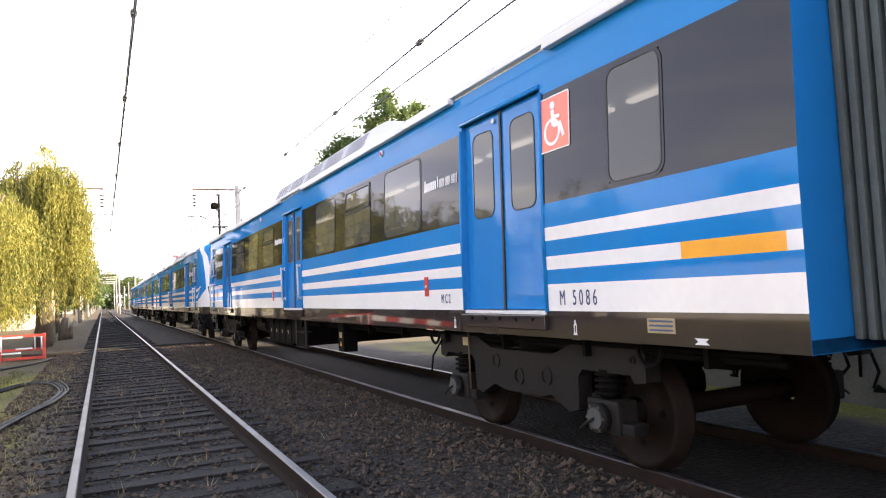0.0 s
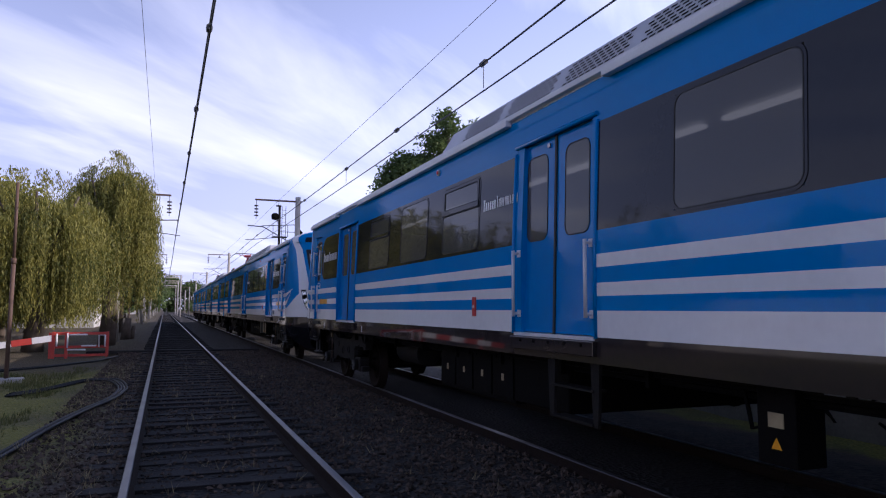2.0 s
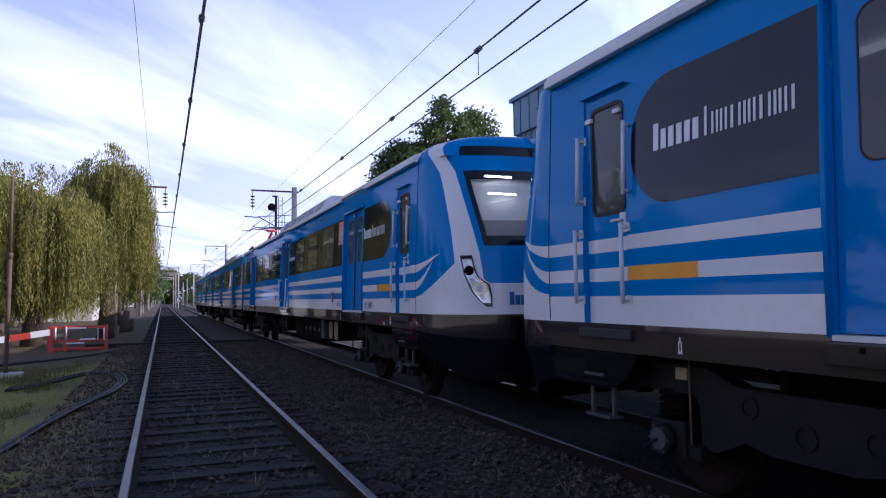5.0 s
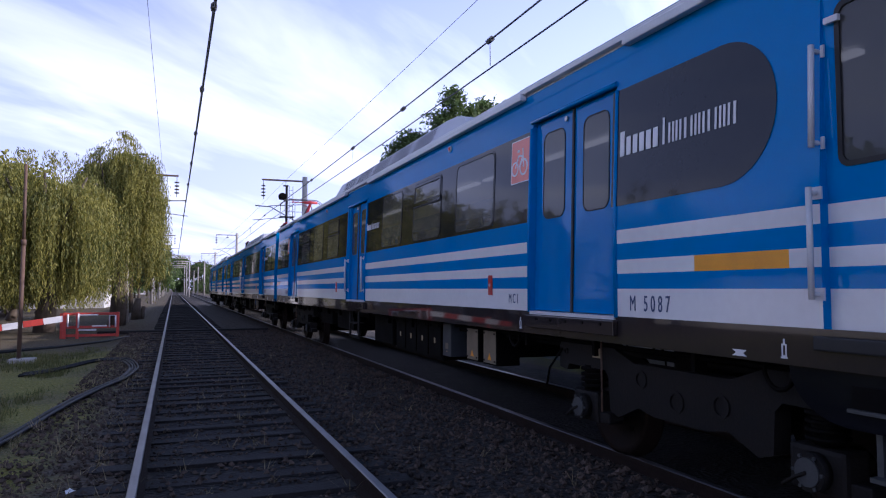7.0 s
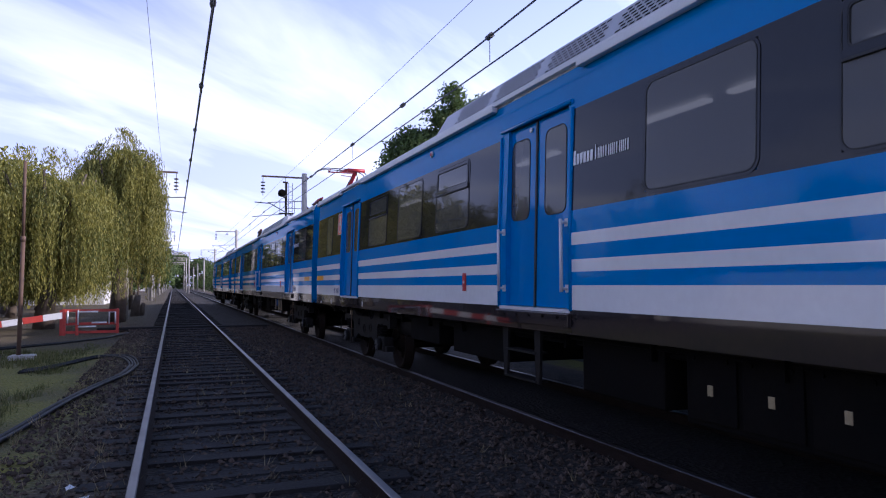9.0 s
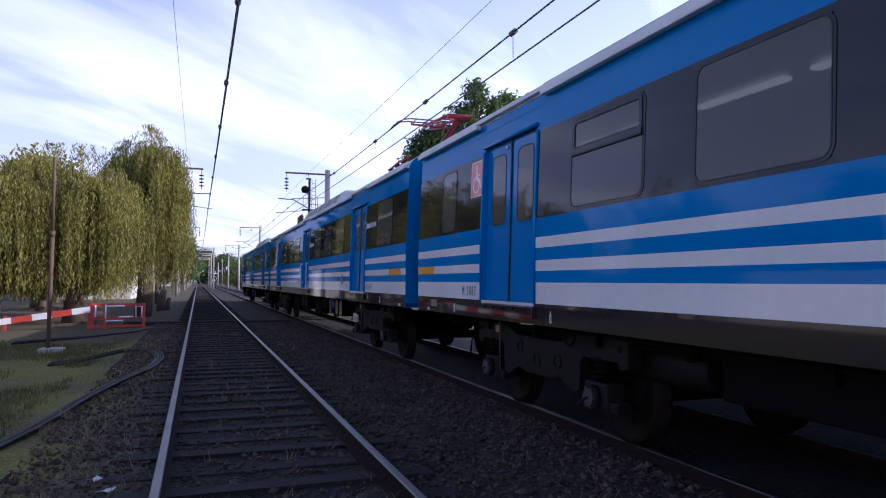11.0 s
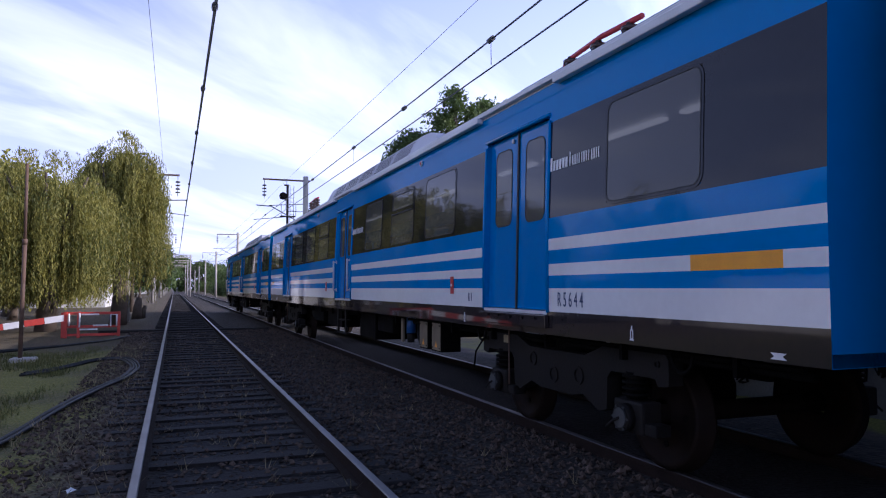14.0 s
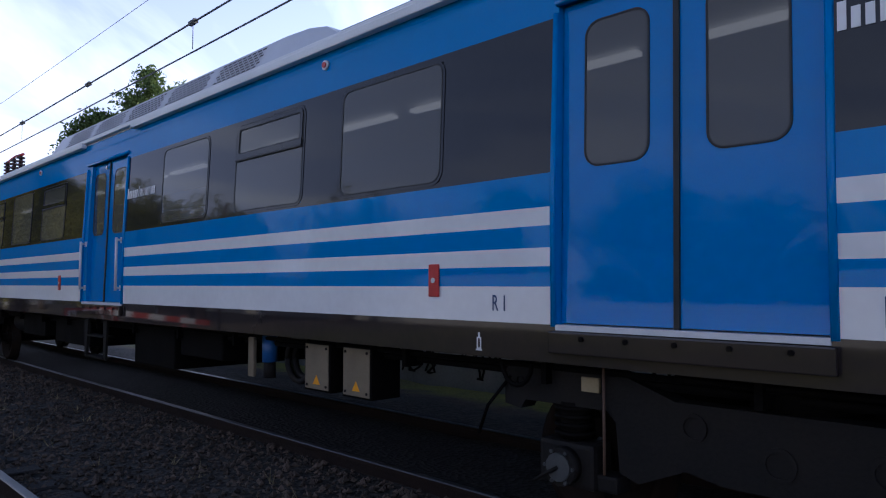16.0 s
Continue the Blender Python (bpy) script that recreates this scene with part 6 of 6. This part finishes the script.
def conifer(x, y, h, r, seed):
    rnd = np.random.default_rng(seed)
    t = new("conifer")
    t.matrix_basis = pose(x, y, -0.3)
    tagged(t, "dark conifer with layered drooping boughs", "tree")
    bm = bmesh.new()
    tube(bm, [(0, 0, 0), (0, 0, h)], 0.25, 8, 0, 0.03)
    P, D = [], []
    for k in range(70):
        z = h * (0.3 + 0.7 * k / 70)
        a = rnd.random() * 6.28
        L = r * (1 - (z / h - 0.3) / 0.75) * rnd.uniform(0.6, 1.1)
        tip = np.array([math.cos(a) * L, math.sin(a) * L, z - 0.12 * L + 0.1])
        tube(bm, [(0, 0, z), tuple(tip * [0.6, 0.6, 1] + [0, 0, 0.12]), tuple(tip)], 0.04, 5, 0, 0.01)
        n = 90
        f = rnd.random(n) ** 0.7
        P.append(np.outer(f, tip - [0, 0, z]) + [0, 0, z] + rnd.normal(0, 0.1, (n, 3)))
        d = rnd.normal(size=(n, 3)) * 0.5 + (tip - [0, 0, z]) / max(L, 0.1)
        D.append(d / np.linalg.norm(d, axis=1)[:, None])
    part("trunk", bm, [BARK], t)
    part("needles", leaves_mesh(np.concatenate(P), np.concatenate(D), 0.34, 0.09, CONIFER, rnd), None, t)


conifer(-3.0, 58, 9.6, 3.0, 31)


# ---- overhead line ----
def insulators(bm, x, y, z, n=4):
    tube(bm, [(x, y, z), (x, y, z - 0.3 - 0.2 * n)], 0.018, 5, 1)
    for k in range(n):
        tube(bm, [(x, y, z - 0.3 - 0.19 * k), (x, y, z - 0.36 - 0.19 * k)], 0.12, 10, 2)


def mast(x, y, top, reach, group="catenary masts", wires=()):
    t = new("catenary_mast")
    t.matrix_basis = pose(x, y, -0.3)
    tagged(t, "pale concrete catenary mast with a steel arm and insulators", "mast", group)
    bm = bmesh.new()
    tube(bm, [(0, 0, 0), (0, 0, top + 0.3)], 0.2, 14, 0, 0.15)
    part("pole", bm, [CONCRETE], t, "pale round concrete pole")
    s = 1 if reach > 0 else -1
    bm = bmesh.new()
    z = top + 0.05
    box(bm, min(-s * 0.25, reach), max(-s * 0.25, reach), -0.05, 0.05, z - 0.06, z + 0.03)
    part("arm", bm, [RUST], t, "steel cross-arm")
    bm = bmesh.new()
    insulators(bm, reach - s * 0.08, 0, z - 0.05)
    part("insulator_string", bm, [CONCRETE, WIRE, INSULATOR], t, "brown insulator string")
    bm = bmesh.new()
    tube(bm, [(reach * 0.45, 0, z - 0.05), (reach * 0.45, 0, z - 0.3)], 0.015, 5, 1)
    tube(bm, [(reach * 0.45 - 0.15, 0, z - 0.32), (reach * 0.45 + 0.15, 0, z - 0.32)], 0.05, 8, 2)
    part("insulator", bm, [CONCRETE, WIRE, INSULATOR], t)
    bm = bmesh.new()
    tube(bm, [(s * 0.15, 0, 5.55), (reach * 0.8, 0, 6.55), (reach * 1.15, 0, 6.6)], 0.03, 6)
    tube(bm, [(s * 0.15, 0, 6.75), (reach * 0.85, 0, 6.6)], 0.022, 6)
    tube(bm, [(reach * 0.5, 0, 5.95), (reach * 1.2, 0, 5.75)], 0.02, 6)
    part("cantilever", bm, [WIRE], t)


for y, top in ((41, 7.9), (90, 8.1), (138, 8.1), (186, 8.1), (234, 8.1), (282, 8.1)):
    mast(-2.35, y, top, 2.53)
for y in (42, 90, 138, 186, 234, 282):
    mast(7.22, y, 8.1 if y < 60 else 8.3, -2.48)
for k, y in enumerate((110, 125, 160, 172)):
    mast(-2.6 - 0.5 * (k % 2), y, 6.2, 1.6)


def wire(name, x, z, r, label, clamps=()):
    bm = bmesh.new()
    pts = [(x, y, z - (0.12 * math.sin(math.pi * ((y + 6) % 48) / 48))) for y in [-30 + 4 * k for k in range(90)]]
    tube(bm, pts, r, 5)
    for y in clamps:
        zz = z - 0.12 * math.sin(math.pi * ((y + 6) % 48) / 48)
        tube(bm, [(x, y - 0.09, zz), (x, y + 0.09, zz)], 0.05, 6)
    thing(name, bm, [WIRE], label, "wire", "overhead wires")


wire("contact_wire", 0.48, 5.42, 0.014, "dark contact wire over the empty track")
wire("messenger_wire", 0.525, 5.95, 0.016, "dark messenger wire with clamps over the empty track", [6.8, 11.3, 16.1, 20.8, 26, 31.5, 38, 46, 55, 64])
wire("feeder_wire", -0.63, 7.95, 0.006, "thin dark feeder wire beside the empty track")
wire("messenger_wire", 4.9, 5.74, 0.016, "dark messenger wire with clamps over the train", [7.0, 10.6, 15.4, 20.3, 27, 34, 42, 50])
wire("contact_wire", 4.9, 5.26, 0.014, "dark contact wire over the train")
wire("feeder_wire", 6.2, 7.98, 0.007, "thin feeder wire beyond the train")


def dropper(x, y, z0, z1):
    bm = bmesh.new()
    tube(bm, [(x, y, z0), (x, y, z1)], 0.007, 4)
    thing("dropper", bm, [WIRE], "thin dropper wire between contact and messenger wire", "wire", "overhead wires")


for y in (10.6, 20.3, 34, 50):
    dropper(4.9, y, 5.2, 5.7)
for y in (16.1, 26, 38, 55):
    dropper(0.5, y, 5.36, 5.92)


def portal(y, top):
    """Light steel portal over the empty track, far along the line."""
    t = new("line_portal")
    t.matrix_basis = pose(0, y, -0.3)
    tagged(t, "light steel portal frame over the empty track", "portal", "line portals")
    for x in (-2.3, 2.9):
        bm = bmesh.new()
        tube(bm, [(x, 0, 0), (x, 0, top)], 0.14, 8, 0, 0.1)
        part("post", bm, [CONCRETE], t)
    bm = bmesh.new()
    for z in (top - 0.1, top - 0.6):
        tube(bm, [(-2.5, 0, z), (3.1, 0, z)], 0.07, 6)
    for k in range(8):
        x = -2.3 + 0.7 * k
        tube(bm, [(x, 0, top - 0.1), (x + 0.35, 0, top - 0.6), (x + 0.7, 0, top - 0.1)], 0.035, 5)
    part("beam", bm, [CONCRETE], t, "lattice beam")


for y in (146, 176, 210):
    portal(y, 8.3)


def weeds():
    """Straw and small weeds caught in the ballast."""
    rnd = np.random.default_rng(17)
    vs, fs = [], []
    for k in range(420):
        x, y = rnd.uniform(-1.6, -0.45) if rnd.random() < 0.75 else rnd.uniform(-0.3, 3.4), 3 + 20 * rnd.random()
        for _ in range(6):
            a, l, t = rnd.random() * 6.28, rnd.uniform(0.04, 0.16), rnd.uniform(0.003, 0.006)
            px, py, up = x + rnd.uniform(-0.05, 0.05), y + rnd.uniform(-0.05, 0.05), rnd.uniform(0.01, 0.12)
            i = len(vs)
            c, s = math.cos(a), math.sin(a)
            vs += [(px - s * t, py + c * t, -0.16), (px + s * t, py - c * t, -0.16), (px + c * l, py + s * l, -0.15 + up)]
            fs.append((i, i + 1, i + 2))
    me = bpy.data.meshes.new("weeds")
    me.from_pydata(vs, [], fs)
    me.materials.append(STRAW)
    thing("weeds", me, None, "dry straw and small weeds among the stones", "weeds", kind="stuff")


weeds()


def litter(x, y, seed):
    rnd = random.Random(seed)
    bm = bmesh.new()
    pts = [(0.09 * math.cos(a) * rnd.uniform(0.4, 1.2), 0.06 * math.sin(a) * rnd.uniform(0.4, 1.2)) for a in (6.28 * k / 9 for k in range(9))]
    top = [bm.verts.new((px, py, 0.012 + rnd.uniform(0, 0.03))) for px, py in pts]
    mid = bm.verts.new((0, 0, 0.035))
    for k in range(9):
        bm.faces.new((top[k], top[(k + 1) % 9], mid))
    thing("litter", bm, [WHITE], "crumpled scrap of white paper on the ballast", "litter", "scraps of litter", m=pose(x, y, -0.165, 0, 0, rnd.uniform(0, 360)))


for k, (x, y) in enumerate(((-0.62, 6.1), (-0.75, 6.5))):
    litter(x, y, k)


def signal(x, y):
    t = new("railway_signal")
    t.matrix_basis = pose(x, y, -0.3)
    tagged(t, "dark colour-light signal on a lattice post", "signal")
    bm = bmesh.new()
    tube(bm, [(0, 0, 0), (0, 0, 9.3)], 0.09, 8)
    for k in range(30):
        z = 0.3 + 0.3 * k
        tube(bm, [(0.18, 0, z), (0.45, 0, z)], 0.015, 4)
    for x2 in (0.18, 0.45):
        tube(bm, [(x2, 0, 0), (x2, 0, 9.3)], 0.02, 5)
    part("post", bm, [IRON], t)
    bm = bmesh.new()
    box(bm, -0.5, 0.55, -0.4, 0.4, 7.0, 7.05)
    for a in (-0.5, 0.55):
        tube(bm, [(a, -0.4, 7.05), (a, -0.4, 7.9)], 0.02, 5)
    part("platform", bm, [IRON], t)
    bm = bmesh.new()
    tube(bm, [(-0.35, -0.15, 8.5), (-0.35, -0.3, 8.5)], 0.27, 20)
    tube(bm, [(-0.35, -0.3, 8.5), (-0.35, -0.6, 8.52)], 0.16, 12)
    box(bm, -0.55, -0.1, -0.15, 0.1, 8.3, 8.7)
    part("signal_head", bm, [BLACK], t, "round black signal head")
    bm = bmesh.new()
    plate(bm, [(-0.3, 0), (0, -0.3), (0.3, 0), (0, 0.3)], 0.0, 0.03)
    ob = part("marker", bm, [BLACK], t, m=pose(1.4, -0.2, 7.4, 0, 0, 90))
    bm = bmesh.new()
    tube(bm, [(0, -0.2, 7.4), (1.4, -0.2, 7.4)], 0.02, 5)
    part("marker_arm", bm, [IRON], t)


signal(7.68, 52.4)


# ---- buildings and walls ----
def shed():
    """Clad shed beyond the train on a painted masonry base."""
    t = new("shed")
    tagged(t, "tall blue-grey corrugated metal shed on a pale graffitied base wall", "shed")
    x0, x1, y0, y1 = 9.2, 24.0, -4.0, 17.4
    bm = bmesh.new()
    y = y0
    while y < y1:  # ribbed sheet
        e = min(y + 0.3, y1)
        face(bm, [(x0, y, 1.6), (x0, y + 0.18, 1.6), (x0, y + 0.18, 5.95), (x0, y, 5.95)])
        face(bm, [(x0, y + 0.18, 1.6), (x0 - 0.04, y + 0.21, 1.6), (x0 - 0.04, y + 0.21, 5.95), (x0, y + 0.18, 5.95)])
        face(bm, [(x0 - 0.04, y + 0.21, 1.6), (x0 - 0.04, y + 0.27, 1.6), (x0 - 0.04, y + 0.27, 5.95), (x0 - 0.04, y + 0.21, 5.95)])
        face(bm, [(x0 - 0.04, y + 0.27, 1.6), (x0, e, 1.6), (x0, e, 5.95), (x0 - 0.04, y + 0.27, 5.95)])
        y = e
    face(bm, [(x0, y1, -0.2), (x1, y1, -0.2), (x1, y1, 6.9), (x0, y1, 6.9)])
    face(bm, [(x0, y0, -0.2), (x1, y0, -0.2), (x1, y0, 6.9), (x0, y0, 6.9)])
    face(bm, [(x1, y0, -0.2), (x1, y1, -0.2), (x1, y1, 6.9), (x1, y0, 6.9)])
    bmesh.ops.remove_doubles(bm, verts=bm.verts, dist=0.001)
    part("wall", bm, [CLADDING], t, "ribbed blue-grey sheet cladding")
    bm = bmesh.new()
    y = y0
    while y < y1:
        e = min(y + 0.5, y1)
        m = e - 0.06
        for (xa, ya), (xb, yb) in (((x0 - 0.12, y), (x0 - 0.12, m)), ((x0 - 0.12, m), (x0 - 0.09, m)), ((x0 - 0.09, m), (x0 - 0.09, e)), ((x0 - 0.09, e), (x0 - 0.12, e))):
            face(bm, [(xa, ya, 5.95), (xb, yb, 5.95), (xb, yb, 6.9), (xa, ya, 6.9)])
        y = e
    bmesh.ops.remove_doubles(bm, verts=bm.verts, dist=0.001)
    face(bm, [(x0 - 0.12, y0, 5.95), (x0, y0, 5.95), (x0, y1, 5.95), (x0 - 0.12, y1, 5.95)])
    part("fascia", bm, [CLADDING], t, "deep ribbed eaves fascia")
    bm = bmesh.new()
    box(bm, x0 - 0.2, (x0 + x1) / 2, y0 - 0.1, y1 + 0.1, 6.9, 7.0)
    face(bm, [(x0 - 0.2, y0, 7.004), (x0 - 0.2, y1, 7.004), ((x0 + x1) / 2, y1, 8.6), ((x0 + x1) / 2, y0, 8.6)])
    face(bm, [(x1, y0, 7.0), (x1, y1, 7.0), ((x0 + x1) / 2, y1, 8.6), ((x0 + x1) / 2, y0, 8.6)])
    part("roof", bm, [CLADDING], t)
    bm = bmesh.new()
    for y in (4, 11.5):
        box(bm, x0 - 0.16, x0 + 0.1, y, y + 0.25, 1.6, 5.95)
    part("stanchion", bm, [CLADDING], t)
    bm = bmesh.new()
    box(bm, x0 - 0.25, x0 + 0.1, y0, y1, -0.5, 1.6)
    part("base_wall", bm, [WALL_GREY], t, "pale painted masonry base")
    bm = bmesh.new()
    rnd = random.Random(3)
    y = -3.5
    x = x0 - 0.26
    while y < 16.5:  # looping strokes of spray paint
        pts, yy, zz = [], y, rnd.uniform(0.0, 0.9)
        for k in range(9):
            pts.append((x, yy, zz))
            yy += rnd.uniform(-0.16, 0.22)
            zz = min(1.35, max(-0.1, zz + rnd.uniform(-0.4, 0.4)))
        tube(bm, pts, 0.022, 5)
        y += rnd.uniform(0.18, 0.4)
    part("graffiti", bm, [BLACK], t, "looping black spray-paint strokes")


shed()


def boundary_wall():
    bm = bmesh.new()
    y = -30.0
    while y < 46:
        box(bm, -16.2, -16.0, y, y + 2.96, -0.4, 1.95, 0)
        box(bm, -16.25, -15.95, y + 2.96, y + 3.2, -0.4, 2.1, 0)
        y += 3.2
    thing("wall_west", bm, [RENDERED], "pale boundary wall with posts beyond the willows", "wall", kind="structure")


boundary_wall()


def far_house(x, y, w, d, h, label):
    t = new("house")
    t.matrix_basis = pose(x, y, -0.3)
    tagged(t, label, "house", "far houses")
    bm = bmesh.new()
    box(bm, -w / 2, w / 2, -d / 2, d / 2, 0, h)
    part("wall", bm, [RENDERED], t)
    bm = bmesh.new()
    for s in (-1, 1):
        face(bm, [(s * (w / 2 + 0.3), -d / 2 - 0.3, h), (s * (w / 2 + 0.3), d / 2 + 0.3, h), (0, d / 2 + 0.3, h + w * 0.25), (0, -d / 2 - 0.3, h + w * 0.25)])
        face(bm, [(-w / 2 - 0.3, s * (d / 2 + 0.01), h), (w / 2 + 0.3, s * (d / 2 + 0.01), h), (0, s * (d / 2 + 0.01), h + w * 0.25)])
    part("roof", bm, [TILE_RED], t)
    for s in (-0.25, 0.25):
        bm = bmesh.new()
        box(bm, -0.5, 0.5, -0.05, 0.05, 1.0, 2.2)
        part("window", bm, [GREY], t, m=pose(s * w, -d / 2, 0))


far_house(-10, 78, 8, 9, 3.2, "low pale house with a tiled roof far along the line")
far_house(22, 260, 12, 10, 6, "pale two-storey house far along the line")
far_house(-14, 250, 12, 10, 5, "pale house among trees far along the line")


# ---- things beside the track ----
def rusty_post():
    t = new("rusty_post")
    t.matrix_basis = pose(-3.47, 19.9, -0.3)
    tagged(t, "thin leaning rusty steel post in a concrete footing", "post")
    bm = bmesh.new()
    tube(bm, [(0, 0, 0), (0.03, 0, 2.9)], 0.05, 10, 0)
    tube(bm, [(0.03, 0, 2.86), (0.03, 0, 3.0)], 0.06, 10, 0)
    tube(bm, [(0.03, 0, 2.9), (0.03, 0, 4.87)], 0.036, 10, 0)
    part("pole", bm, [RUST], t, "rusty two-section tube")
    bm = bmesh.new()
    box(bm, -0.2, 0.36, -0.25, 0.25, -0.06, 0.1, 0, bevel=0.04)
    part("footing", bm, [CONCRETE], t)


rusty_post()


def barrier(x0, y0, x1, y1, z0, z1, label):
    """A banded plank that has slipped down at one end, on short legs."""
    t = new("barrier")
    d = Vector((x1 - x0, y1 - y0, 0))
    L = d.length
    t.matrix_basis = pose(x0, y0, -0.32, 0, 0, math.degrees(math.atan2(d.y, d.x)))
    tagged(t, label, "barrier", "track-side barriers")
    tilt = math.degrees(math.atan2(z1 - z0, L))
    for x in (1.05, L - 0.06):
        bm = bmesh.new()
        box(bm, x - 0.05, x + 0.05, -0.05, 0.05, 0, z0 + (z1 - z0) * x / L + 0.2, 0, bevel=0.01)
        part("leg", bm, [BRICKRED], t)
    n = 6
    for k in range(n):
        bm = bmesh.new()
        box(bm, 0, L / n - 0.004, -0.085, -0.055, -0.11, 0.11, 0, bevel=0.004)
        part("plank_band", bm, [BRICKRED if k % 2 == 0 else WHITE], t, m=pose(L * k / n, 0, z0 + (z1 - z0) * k / n, 0, -tilt, 0))
    return t


barrier(-7.4, 28.5, -3.66, 28.8, 0.2, 0.74, "slipped barrier plank painted in red and white bands")


def frame_barrier(x, y, turn):
    """Open frame barrier: red legs and rails with a white tube bent round inside."""
    t = new("frame_barrier")
    t.matrix_basis = pose(x, y, -0.32, 0, 0, turn)
    tagged(t, "red framed track barrier with white inner tubes", "barrier")
    for a in (0.0, 0.42, 1.75):
        bm = bmesh.new()
        box(bm, a - 0.05, a + 0.05, -0.05, 0.05, 0, 0.96, 0, bevel=0.01)
        part("leg", bm, [BRICKRED], t)
    for z in (0.12, 0.42, 0.9):
        bm = bmesh.new()
        box(bm, 0, 1.75, 0.055, 0.1, z - 0.045, z + 0.045, 0)
        part("rail", bm, [BRICKRED], t)
    for pts in ([(0.12, -0.08, 0.9), (0.12, -0.08, 0.45)], [(0.46, -0.08, 0.92), (0.46, -0.08, 0.4)], [(0.5, -0.08, 0.86), (1.1, -0.08, 0.86)],
                [(0.46, -0.08, 0.32), (1.05, -0.08, 0.32)], [(0.9, -0.08, 0.46), (1.4, -0.08, 0.46)],
                [(1.48, -0.08, 0.42), (1.48, -0.08, 0.84), (1.68, -0.08, 0.84), (1.68, -0.08, 0.42)]):
        bm = bmesh.new()
        tube(bm, pts, 0.03, 6)
        part("inner_tube", bm, [WHITE], t, "white painted tube")


frame_barrier(-3.62, 28.75, 0)


def cables():
    rnd = random.Random(5)
    for k in range(4):
        o = 0.05 * k - 0.05
        pts = [(-2.25 + o, 6.6, 0), (-1.76 + o, 9.2, 0), (-1.45 + o, 11.0, 0), (-1.15 + o, 12.8, 0), (-0.86 + o, 14.1, 0), (-0.75 + o, 15.2 + o, 0), (-0.74 + o, 16.0 + o, 0), (-0.85 + o, 17.0 + o, 0), (-1.08 + o, 17.8 + o, 0), (-1.65, 18.3 + o, 0), (-2.35, 17.3 + 2 * o, 0), (-2.9, 16.4 + 3 * o, 0)]
        pts = [(x, y, ground_z(x, y) + 0.045 + 0.012 * (k % 2)) for x, y, _ in pts]
        bm = bmesh.new()
        smooth = []
        for i in range(len(pts) - 1):
            p0, p1, p2, p3 = (Vector(pts[max(0, min(len(pts) - 1, j))]) for j in (i - 1, i, i + 1, i + 2))
            for s in range(6):
                u = s / 6
                smooth.append(0.5 * ((2 * p1) + (p2 - p0) * u + (2 * p0 - 5 * p1 + 4 * p2 - p3) * u * u + (3 * p1 - p0 - 3 * p2 + p3) * u ** 3))
        smooth = [Vector((p.x, p.y, max(p.z, ground_z(p.x, p.y) + 0.03))) for p in smooth]
        tube(bm, smooth, 0.023, 7)
        thing("cable", bm, [HOSE], "thick black cable lying in a loop on the grass", "cable", "black cables")
    for k in range(2):
        bm = bmesh.new()
        tube(bm, [(-4.5, 21.0 + k * 0.4, -0.16), (-3.0, 22.6 + k * 0.3, -0.15), (-1.9, 24.6 + k * 0.2, -0.15), (-1.4, 27, -0.16)], 0.03, 6)
        thing("cable", bm, [HOSE], "black cable lying on bare ground by the barrier", "cable", "black cables")


cables()


def crossing_duct():
    bm = bmesh.new()
    box(bm, -2.6, 3.6, 29.2, 29.7, -0.2, -0.09, 0, bevel=0.03)
    thing("cable_duct", bm, [WOOD], "dark timber cable duct laid across the track", "duct")


crossing_duct()


def stump():
    bm = bmesh.new()
    tube(bm, [(0, 0, 0), (0.02, 0, 0.7), (0.12, 0.05, 1.25)], 0.3, 9, 0, 0.16)
    tube(bm, [(0.25, 0.1, 0), (0.42, 0.1, 0.8)], 0.2, 8, 0, 0.1)
    thing("tree_stump", bm, [BARK], "short dark broken tree stump", "stump", m=pose(-1.95, 44, -0.3))


stump()


def water_tank():
    bm = bmesh.new()
    tube(bm, [(0, 0, 0), (0, 0, 1.5)], 1.1, 24)
    tube(bm, [(0, 0, 1.5), (0, 0, 1.62)], 1.15, 24)
    thing("water_tank", bm, [RENDERED], "low pale round tank beneath the willows", "tank", m=pose(-9.2, 35.5, -0.3))


water_tank()


# ---- what moves ----
def motions():
    times = [0.25 * k for k in range(65)]
    for car, offset in CAR_LIST:
        walk(car, [(t, pose(TRACK_X, door_y(t) + offset, 0)) for t in times])
    fine = [0.1 * k for k in range(161)]
    for wheel, d in WHEELSETS:
        walk(wheel, [(t, pose(-0.04, d, WHEEL_R + RIGHT_LEVEL, math.degrees((door_y(0) - door_y(t)) / WHEEL_R), 0, 0)) for t in fine])


motions()
